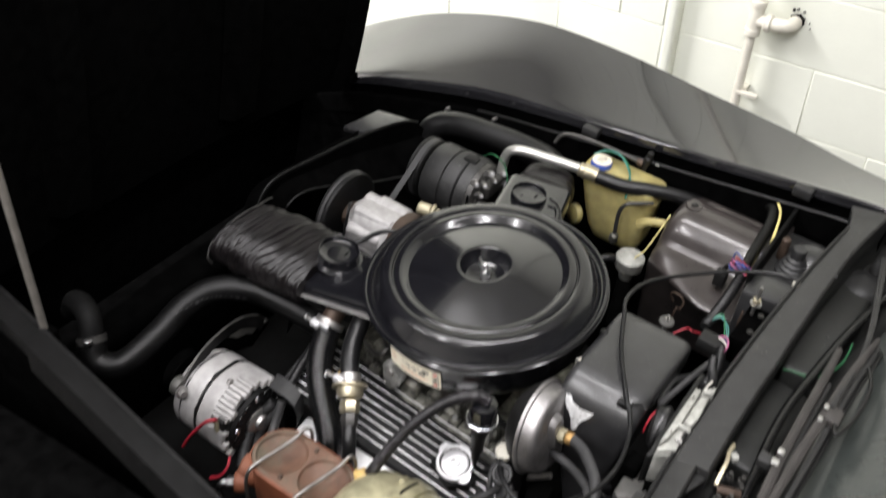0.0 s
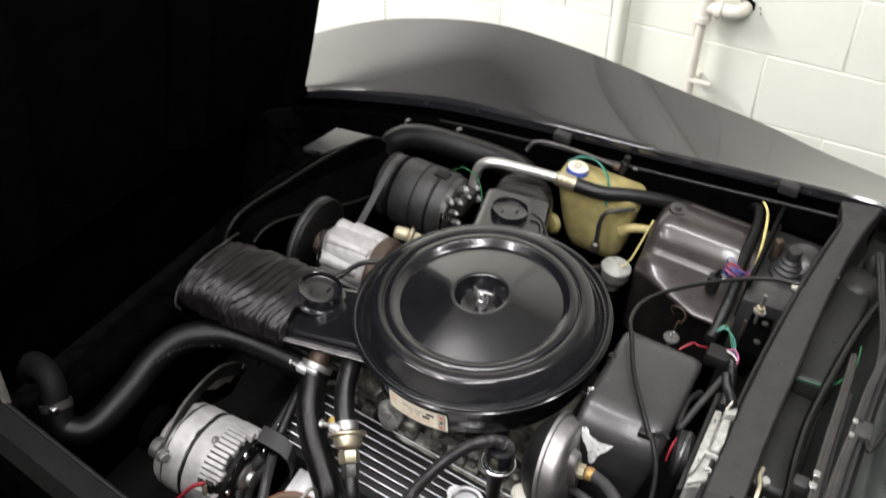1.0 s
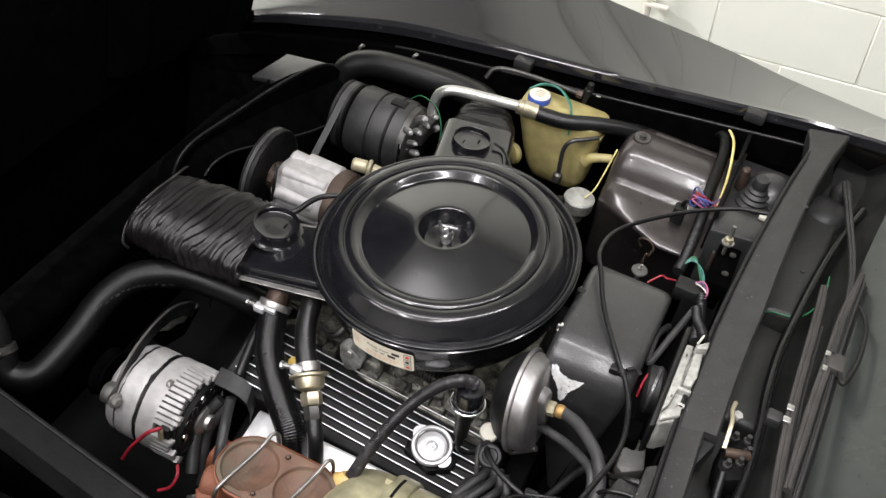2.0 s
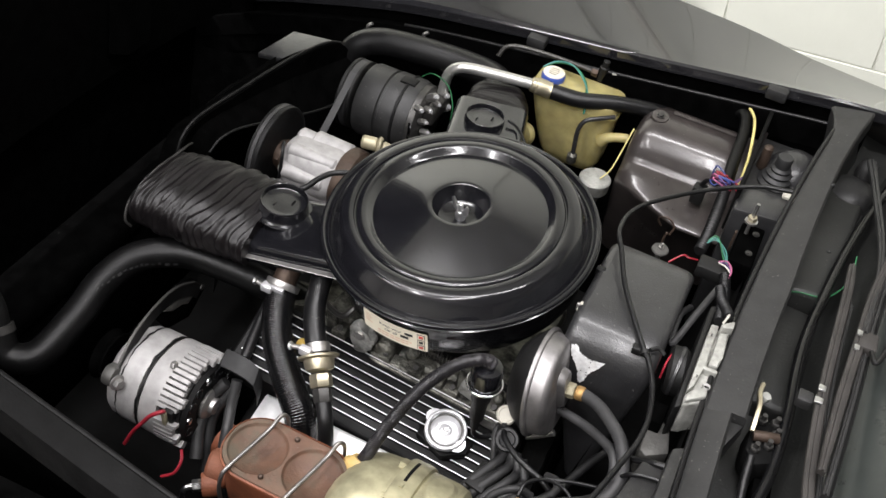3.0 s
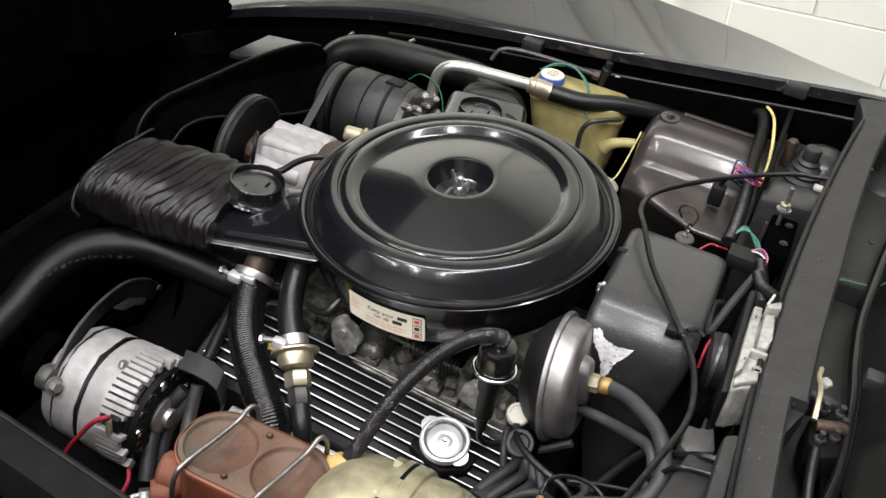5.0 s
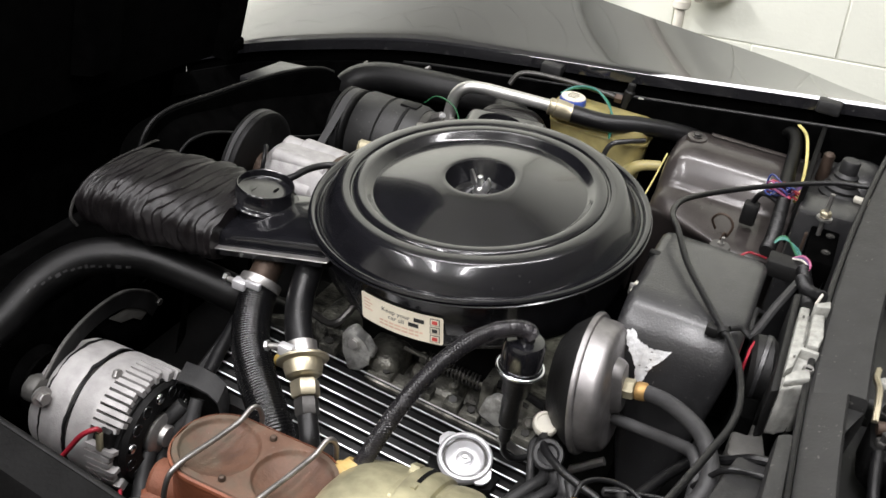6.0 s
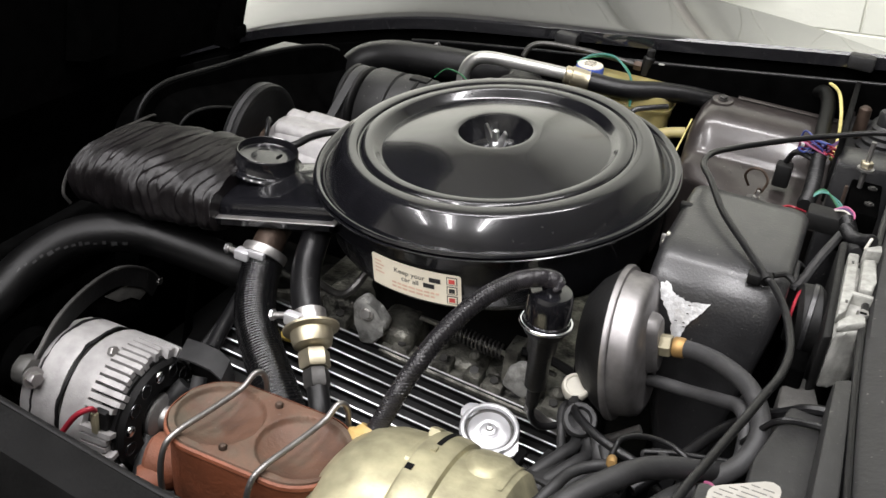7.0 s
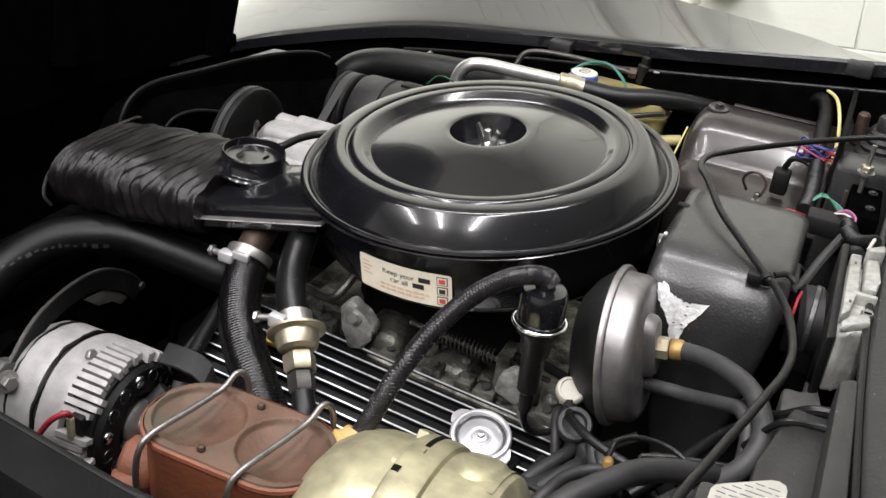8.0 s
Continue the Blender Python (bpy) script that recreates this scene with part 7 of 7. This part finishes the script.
def brake_booster():
    t = thing("brake_booster", (0.10, -0.415, -0.3), "dull yellow zinc plated brake booster drum", "brake booster")
    c = (-0.020, -0.415, -0.211)
    part("front_shell", lathe([(0.035, 0.046), (0.066, 0.048), (0.086, 0.054), (0.100, 0.063), (0.109, 0.076), (0.1135, 0.092), (0.1152, 0.110), (0.1158, 0.124)], c, (1, 0, 0), 96, caps=True), BOOSTER_ZINC, t, "dull pale gold front shell")
    o = V(*c)

    def patch(x0, x1, a0, a1, r0, r1, n=18, oval=False):
        """A raised piece of the drum between two places along it and two angles round it, rounded at its edges."""
        rows = []
        for i in range(n + 1):
            u = -1 + 2 * i / n
            row = []
            for j in range(n + 1):
                v = -1 + 2 * j / n
                x, a = (x0 + x1) / 2 + u * (x1 - x0) / 2, radians((a0 + a1) / 2 + v * (a1 - a0) / 2)
                edge = max(0.0, min(1.0, (1 - (math.hypot(u, v) if oval else max(abs(u), abs(v)))) / (0.35 if oval else 0.12)))
                r = r0 + (r1 - r0) * edge * edge * (3 - 2 * edge)
                row.append(V(x, o.y + r * math.cos(a), o.z + r * math.sin(a)))
            rows.append(row)
        return ring_mesh(bmesh.new(), rows, closed=False, caps=False)

    part("band", lathe([(0.1150, 0.1215), (0.1205, 0.1230), (0.1218, 0.1255), (0.1216, 0.1470), (0.1200, 0.1520), (0.1160, 0.1545)], c, (1, 0, 0), 96), BOOSTER_ZINC, t, "crimped band")
    part("rear_shell", lathe([(0.1165, 0.150), (0.1165, 0.188), (0.1130, 0.203), (0.0980, 0.215), (0.06, 0.219)], c, (1, 0, 0), 96), BOOSTER_ZINC, t)
    part("crimp_tab", patch(0.0950, 0.1050, 51, 60, 0.115, 0.1225), BOOSTER_ZINC, t, "small bent crimp tab")
    part("crimp_tab", patch(0.0975, 0.1060, 63, 88, 0.114, 0.1178), BOOSTER_ZINC, t)
    part("slot", patch(0.1130, 0.1180, 46, 77, 0.119, 0.1226, 10), DARK_HOLE, t, "dark lanced slot")
    part("slot_end", patch(0.1122, 0.1182, 77, 81, 0.119, 0.1236, 8), BOOSTER_ZINC, t)
    part("slot", patch(0.1035, 0.1115, 91, 95, 0.114, 0.1224, 8), DARK_HOLE, t, "dark square hole")
    part("hump", patch(0.1340, 0.1780, 44, 84, 0.1155, 0.1200, 36, True), BOOSTER_ZINC, t, "raised rounded pressing")


brake_booster()


def wiper_motor():
    t = thing("wiper_motor", (0.39, -0.07, -0.12), "pale grey cast wiper motor on a black gasket", "motor")
    part("gasket", prism([(0.369, 0.036), (0.377, 0.040), (0.380, -0.157), (0.372, -0.163)], "z", -0.12, -0.022, 0.003), MATT_BLACK, t, "black gasket plate")
    part("gearbox", prism([(0.378, -0.008), (0.404, 0.000), (0.407, -0.135), (0.390, -0.148), (0.380, -0.156), (0.379, -0.12)], "z", -0.080, -0.020, 0.004), CAST_GREY, t, "pale cast gearbox")
    part("front_wall", prism([(0.378, -0.010), (0.388, -0.008), (0.389, -0.088), (0.386, -0.125), (0.379, -0.140)], "z", -0.021, -0.010, 0.002), CAST_GREY, t)
    part("cover_plate", prism([(0.3915, -0.024), (0.4035, -0.018), (0.406, -0.066), (0.404, -0.085), (0.3925, -0.087)], "z", -0.021, -0.006, 0.0025), CAST_GREY, t, "stepped cover")
    part("tower", prism([(0.389, -0.016), (0.405, 0.000), (0.406, -0.016), (0.392, -0.022)], "z", -0.021, 0.002, 0.002), CAST_GREY, t)
    part("ledge", box(0.387, 0.406, -0.094, -0.088, -0.021, -0.009, 0.0015), CAST_GREY, t)
    part("foot", prism([(0.380, -0.142), (0.389, -0.128), (0.402, -0.112), (0.404, -0.134), (0.389, -0.146), (0.381, -0.154)], "z", -0.021, -0.013, 0.003), CAST_GREY, t)
    for x, y in ((0.383, -0.03), (0.384, -0.11)):
        part("pit", box(x - 0.001, x + 0.0012, y - 0.003, y + 0.002, -0.0125, -0.0095, 0), DARK_STEEL, t, smooth=False)
    part("motor_can", cyl((0.372, -0.062, -0.064), (0.346, -0.066, -0.066), 0.034, seg=36, bevel=0.005), MATT_BLACK, t, "black motor can")
    part("can_band", cyl((0.356, -0.064, -0.065), (0.362, -0.064, -0.065), 0.0352, seg=36, bevel=0.001), GREY_PLASTIC, t)
    screw = part("screw", bolt((0.400, -0.116, -0.020), (0, -0.2, 1), 0.0055, 0.008), DULL_STEEL, t)
    part("slot", box(0.397, 0.403, -0.1200, -0.1180, -0.0135, -0.0115, 0), DARK_HOLE, screw, smooth=False)
    part("terminal", box(0.346, 0.368, -0.165, -0.130, -0.110, -0.060, 0.003), DEEP_BLACK, t, "black plug")
    part("conduit", tube([(0.372, 0.085, -0.030), (0.379, 0.060, -0.026), (0.388, 0.035, -0.016), (0.395, 0.005, 0.000)], 0.0065, 12, 6, wave=0.001, pitch=0.005), RUBBER, t, "ribbed black conduit")
    part("wire", tube([(0.395, 0.020, -0.006), (0.394, 0.0, 0.004), (0.391, -0.008, -0.004)], 0.0016, 6), WHITE_WIRE, t)


wiper_motor()


def driver_corner():
    """Things in the corner between the booster, the cover and the cowl."""
    t = thing("inner_shelf", (0.36, -0.4, -0.3), "dusty dark panel beside the cowl with folds", "panel")
    part("panel", prism([(0.345, -0.56), (0.405, -0.56), (0.400, -0.235), (0.362, -0.235), (0.345, -0.32)], "z", -0.30, -0.050, 0.005), COWL_GREY, t)
    part("fold", prism([(0.385, -0.56), (0.410, -0.56), (0.402, -0.215), (0.388, -0.225)], "z", -0.06, -0.020, 0.004), COWL_GREY, t)
    part("shelf", prism([(0.312, -0.56), (0.385, -0.56), (0.385, -0.428), (0.314, -0.424)], "z", -0.30, 0.0, 0.006), COWL_GREY, t)
    part("plate", prism([(0.352, -0.152), (0.367, -0.140), (0.380, -0.145), (0.390, -0.187), (0.364, -0.206), (0.353, -0.199)], "z", -0.13, -0.080, 0.005), COWL_PATCH, t, "dull grey dusty block")
    part("wire", tube([(0.325, -0.20, -0.085), (0.35, -0.225, -0.072), (0.375, -0.235, -0.05), (0.40, -0.235, -0.045)], 0.0045, 8), RUBBER, t)
    part("wire", tube([(0.335, -0.26, -0.085), (0.355, -0.265, -0.05), (0.38, -0.26, -0.046), (0.40, -0.262, -0.044)], 0.003, 8), RUBBER, t)
    s = thing("paper_label", (0.35, -0.46, 0.0), "cream printed paper label stuck to the dark panel", "label")
    part("sheet", prism([(0.3225, -0.53), (0.3225, -0.436), (0.3245, -0.431), (0.3285, -0.4275), (0.355, -0.4080), (0.360, -0.4065), (0.3645, -0.4085), (0.366, -0.413), (0.366, -0.53)], "z", 0.0010, 0.0022), PAPER, s)
    rnd = random.Random(8)
    for y, x in ((-0.4165, 0.347), (-0.4215, 0.341), (-0.4265, 0.334), (-0.4315, 0.3285), (-0.4365, 0.326), (-0.4415, 0.326), (-0.4465, 0.326), (-0.452, 0.326), (-0.458, 0.326)):
        while x < 0.360:
            w = rnd.uniform(0.004, 0.012)
            part("print", box(x, min(x + w, 0.362), y - 0.00035, y + 0.00035, 0.0020, 0.0026, 0), FADED_INK, s, smooth=False)
            x += w + 0.002
    h = thing("hose_bundle", (0.25, -0.32, -0.14), "bundle of black and greyed hoses beside the booster", "hoses")
    part("hose", tube([(0.205, -0.470, -0.090), (0.228, -0.425, -0.068), (0.255, -0.384, -0.063), (0.273, -0.354, -0.068), (0.295, -0.329, -0.077), (0.315, -0.308, -0.088), (0.331, -0.280, -0.104), (0.340, -0.240, -0.130)], 0.0092, 16), DULL_RUBBER, h, "thick black hose")
    part("hose", tube([(0.205, -0.145, -0.140), (0.232, -0.156, -0.128), (0.257, -0.166, -0.119), (0.281, -0.178, -0.110), (0.308, -0.204, -0.090), (0.325, -0.226, -0.076), (0.335, -0.246, -0.080), (0.338, -0.265, -0.100)], 0.0064, 14), OLD_RUBBER, h, "greyed hose")
    part("hose", tube([(0.262, -0.300, -0.140), (0.282, -0.273, -0.130), (0.294, -0.242, -0.130), (0.306, -0.211, -0.130), (0.320, -0.183, -0.130), (0.335, -0.15, -0.14)], 0.0058, 12), RUBBER, h)
    part("thin_hose", tube([(0.182, -0.212, -0.142), (0.191, -0.229, -0.140), (0.213, -0.246, -0.140), (0.237, -0.257, -0.140), (0.259, -0.264, -0.142), (0.285, -0.275, -0.155)], 0.0042, 12), RUBBER, h)
    part("thin_hose", tube([(0.262, -0.278, -0.114), (0.282, -0.273, -0.110), (0.302, -0.266, -0.110), (0.328, -0.258, -0.110), (0.35, -0.25, -0.11)], 0.0026, 10), RUBBER, h)
    part("thin_hose", tube([(0.240, -0.335, -0.116), (0.257, -0.323, -0.110), (0.273, -0.307, -0.110), (0.281, -0.288, -0.111), (0.275, -0.272, -0.116), (0.262, -0.262, -0.13)], 0.0052, 12), DULL_RUBBER, h)
    for y0, r in ((0.0, 0.0058),):
        part("vacuum_hose", tube([(0.191, -0.183 + y0, -0.160), (0.184, -0.190 + y0, -0.150), (0.176, -0.199 + y0, -0.150), (0.173, -0.215 + y0, -0.152), (0.179, -0.232 + y0, -0.158), (0.186, -0.245 + y0, -0.175)], r * 0.7, 12), DULL_RUBBER, h)
    for pts in ([(0.196, -0.375, -0.130), (0.206, -0.355, -0.120), (0.212, -0.332, -0.120), (0.223, -0.316, -0.120), (0.239, -0.305, -0.120), (0.255, -0.300, -0.130)], [(0.214, -0.375, -0.128), (0.222, -0.355, -0.120), (0.228, -0.336, -0.120), (0.240, -0.320, -0.120), (0.254, -0.312, -0.132)]):
        part("plug_lead", tube(pts, 0.0052, 12), DULL_RUBBER, h)
    for k in range(4):
        part("plug_lead", tube([(0.192 + 0.010 * k, -0.216 - 0.006 * k, -0.165 + 0.002 * k), (0.196 + 0.013 * k, -0.238 - 0.006 * k, -0.166 - 0.002 * k), (0.188 + 0.014 * k, -0.262 - 0.006 * k, -0.165), (0.170 + 0.013 * k, -0.298 - 0.004 * k, -0.175), (0.15 + 0.01 * k, -0.33, -0.22)], 0.0062, 12), DULL_RUBBER, h)
    part("thin_hose", tube([(0.2452, -0.346, -0.0735), (0.2456, -0.338, -0.0715), (0.2468, -0.329, -0.0695), (0.256, -0.315, -0.072), (0.271, -0.305, -0.076), (0.288, -0.303, -0.080), (0.303, -0.310, -0.085), (0.318, -0.325, -0.098)], 0.0023, 10), RUBBER, h)
    part("tee_boot", lathe([(0.010, 0), (0.0155, 0.003), (0.0168, 0.013), (0.0150, 0.0165), (0.0115, 0.0165), (0.0100, 0.011), (0.001, 0.010)], (0.190, -0.216, -0.158), (0.2, -0.55, 0.75), 24), OLD_RUBBER, h, "greyed rubber boot")
    part("white_cap", lathe([(0.0095, -0.016), (0.0105, -0.006), (0.0130, -0.004), (0.0138, 0.000), (0.0136, 0.004), (0.0122, 0.0062), (0.0100, 0.0066), (0.0090, 0.0050), (0.001, 0.0048)], (0.1785, -0.1990, -0.1330), (0.1, -0.42, 0.88), 28), WHITE, h, "off-white plastic cap")
    part("cap_plug", cyl((0.1805, -0.2070, -0.134), (0.187, -0.2155, -0.162), 0.0060, seg=16), DULL_RUBBER, h)
    part("brass_tip", lathe([(0.003, 0), (0.0042, 0.002), (0.0042, 0.012), (0.003, 0.014)], (0.2490, -0.3640, -0.0670), (-0.15, 0.90, -0.35), 14), BRASS, h, "small brass fitting")
    part("shield", prism([(0.168, -0.300), (0.195, -0.305), (0.198, -0.262), (0.175, -0.255)], "z", -0.172, -0.165, 0.003), MATT_BLACK, h, "black flap")
    part("wire", tube([(0.318, -0.325, -0.085), (0.323, -0.338, -0.075), (0.328, -0.352, -0.072)], 0.0022, 8), PINK_WIRE, h)
    part("wire", tube([(0.322, -0.325, -0.088), (0.328, -0.336, -0.079), (0.334, -0.348, -0.076)], 0.0022, 8), RED_WIRE, h)


driver_corner()

# ---- wipers in the trough ----
def bar(pts, w, h, per=6, ridge=0.25):
    """A pressed steel arm along pts: flat, with bevelled shoulders and a raised ridge; w may be a list of widths at pts."""
    line = spline(pts, per)
    ws = list(w) if isinstance(w, (list, tuple)) else [w] * len(pts)
    rings = []
    for i, p in enumerate(line):
        d = (line[min(i + 1, len(line) - 1)] - line[max(i - 1, 0)]).normalized()
        side = d.cross(V(0, 0, 1)).normalized()
        up = side.cross(d)
        f = min(i / per, len(ws) - 1.001)
        k = int(f)
        wide = (ws[k] + (ws[k + 1] - ws[k]) * (f - k)) / 2
        rings.append([p + side * x * wide + up * z * h for x, z in ((-1, -0.5), (-1, 0.3), (-0.75, 0.5), (-0.3, 0.5), (-ridge, 0.85), (ridge, 0.85), (0.3, 0.5), (0.75, 0.5), (1, 0.3), (1, -0.5))])
    return ring_mesh(bmesh.new(), rings)


def wipers():
    t = thing("wiper", (0.55, 0.1, 0.02), "weathered grey wiper arm lying along the windshield", "wiper", group="wipers")
    part("pivot", lathe([(0.016, 0), (0.018, 0.01), (0.014, 0.028), (0.008, 0.034)], (0.520, 0.478, -0.034), (0, 0, 1), 24), COWL_GREY, t)
    part("pivot_housing", lathe([(0.040, -0.030), (0.042, -0.010), (0.036, 0.004), (0.026, 0.010), (0.014, 0.012)], (0.505, 0.438, -0.040), (-0.15, -0.1, 1), 28), COWL_GREY, t, "dusty rounded pivot housing")
    part("head", bar([(0.520, 0.480, 0.000), (0.528, 0.415, 0.012), (0.538, 0.345, 0.022), (0.553, 0.244, 0.034), (0.559, 0.165, 0.040), (0.558, 0.090, 0.046), (0.555, 0.020, 0.048)], [0.015, 0.012, 0.011, 0.009, 0.008, 0.008, 0.008], 0.006), COWL_GREY, t, "thin grey driving arm")
    part("arm", bar([(0.569, 0.208, 0.043), (0.558, 0.113, 0.043), (0.5535, 0.020, 0.043), (0.549, -0.050, 0.045), (0.546, -0.120, 0.045), (0.543, -0.224, 0.045)], [0.008, 0.0125, 0.0140, 0.0135, 0.0135, 0.009], 0.008), WEATHERED, t, "weathered pressed arm")
    part("blade", bar([(0.575, 0.205, 0.032), (0.566, 0.06, 0.034), (0.561, -0.10, 0.034), (0.555, -0.245, 0.034)], 0.008, 0.008), COWL_GREY, t)
    part("rubber", tube([(0.581, 0.205, 0.026), (0.572, 0.06, 0.028), (0.567, -0.10, 0.028), (0.560, -0.255, 0.028)], 0.0038, 8), RUBBER, t)
    part("bridge", tube([(0.5755, 0.136, 0.046), (0.586, 0.105, 0.05), (0.590, 0.078, 0.05), (0.5875, 0.0195, 0.05), (0.576, -0.0255, 0.05), (0.570, -0.010, 0.047), (0.566, 0.010, 0.044)], 0.0034, 8), MATT_BLACK, t, "black bent spring bridge")
    part("saddle", box(0.550, 0.574, -0.006, 0.026, 0.036, 0.050, 0.003), WEATHERED, t)
    for y in (0.016, -0.012):
        part("rivet", box(0.5455, 0.5525, y - 0.005, y + 0.004, 0.0490, 0.0525, 0.001), STEEL, t, "bright rivet")
    u = thing("wiper", (0.53, -0.2, 0.0), "second weathered wiper arm in the trough", "wiper", group="wipers")
    part("arm", bar([(0.527, 0.18, 0.018), (0.5280, 0.11, 0.026), (0.5285, -0.079, 0.026), (0.5355, -0.211, 0.026), (0.5445, -0.2825, 0.026), (0.562, -0.46, 0.022)], [0.010, 0.0125, 0.013, 0.0135, 0.0135, 0.0135], 0.007), WEATHERED, u, "weathered pressed arm")
    part("blade", bar([(0.538, 0.10, 0.014), (0.539, -0.08, 0.016), (0.556, -0.27, 0.016), (0.572, -0.46, 0.012)], 0.007, 0.007), COWL_GREY, u)
    for y, w_ in ((-0.084, 0.005), (-0.106, 0.007)):
        part("rivet", box(0.523 - w_ / 2, 0.530, y - 0.006, y + 0.004, 0.0305, 0.0335, 0.001), STEEL, u, "bright rivet")
    part("spring_clip", box(0.502, 0.522, -0.105, -0.085, 0.004, 0.020, 0.003), COWL_GREY, u)
    v = thing("drain_hose", (0.50, 0.1, -0.05), "black hose lying in the wiper trough", "hose")
    part("hose", tube([(0.560, 0.45, -0.02), (0.5385, 0.362, -0.026), (0.5210, 0.258, -0.028), (0.5085, 0.150, -0.029), (0.5005, 0.058, -0.030), (0.5015, -0.020, -0.030), (0.507, -0.088, -0.034), (0.508, -0.177, -0.05), (0.496, -0.259, -0.065), (0.49, -0.35, -0.075)], 0.0074, 12), RIBBED, v)
    w = thing("wiper_linkage", (0.48, -0.13, -0.08), "dirty wiper linkage with nuts in the trough", "linkage")
    part("link", bar([(0.465, -0.068, -0.018), (0.464, -0.085, -0.018), (0.468, -0.100, -0.019), (0.469, -0.116, -0.022), (0.470, -0.140, -0.030)], 0.006, 0.004), GOLD_ZINC, w, "pale yellow zinc link")
    part("nut", hexnut((0.472, -0.085, -0.026), (0.2, 0, 1), 0.007, 0.008), CAST_GREY, w)
    part("block", prism([(0.468, -0.120), (0.488, -0.100), (0.508, -0.106), (0.506, -0.165), (0.486, -0.178), (0.470, -0.160)], "z", -0.085, -0.042, 0.005), BAY_BLACK, w, "oily black block")
    part("crank", tube([(0.474, -0.140, -0.036), (0.490, -0.136, -0.034), (0.503, -0.130, -0.036)], 0.007, 10), BROWN_STEEL, w, "brown crank pin")
    for x, y in ((0.480, -0.108), (0.497, -0.104), (0.481, -0.156), (0.495, -0.144), (0.501, -0.122)):
        nut = part("stud", cyl((x, y, -0.045), (x, y, -0.028), 0.0035, seg=10), DARK_STEEL, w)
        part("nut", hexnut((x, y, -0.043), (0, 0, 1), 0.0068, 0.007), DARK_STEEL, nut)
    part("shaft", tube([(0.480, -0.166, -0.045), (0.482, -0.20, -0.055), (0.488, -0.255, -0.070), (0.49, -0.36, -0.08)], [0.0060, 0.0056, 0.0054, 0.0054], 10), RUBBER, w)
    part("lower_block", prism([(0.492, -0.180), (0.516, -0.176), (0.520, -0.235), (0.498, -0.24)], "z", -0.10, -0.060, 0.004), DEEP_BLACK, w)
    g = thing("green_wire", (0.5, 0.05, -0.06), "short green wire across the wiper trough", "wire")
    part("wire", tube([(0.466, 0.148, -0.040), (0.478, 0.147, -0.034), (0.499, 0.150, -0.033), (0.515, 0.160, -0.034), (0.530, 0.185, -0.032), (0.539, 0.216, -0.026), (0.538, 0.258, -0.022)], 0.0012, 8), GREEN_WIRE, g)
    s = thing("trough_step", (0.48, 0.2, -0.08), "black raised panel in the wiper trough", "panel")
    part("panel", prism([(0.462, 0.150), (0.455, 0.20), (0.470, 0.44), (0.535, 0.44), (0.520, 0.16)], "z", -0.12, -0.038, 0.010, 3), TROUGH, s)
    part("floor_panel", prism([(0.452, -0.055), (0.452, 0.155), (0.520, 0.150), (0.515, -0.055)], "z", -0.13, -0.066, 0.010, 3), TROUGH, s, "lower black floor panel")
    part("screw", bolt((0.500, 0.265, -0.038), (0, 0, 1), 0.004, 0.002), COWL_GREY, s)


wipers()
lay_blocks()
step_blocks()
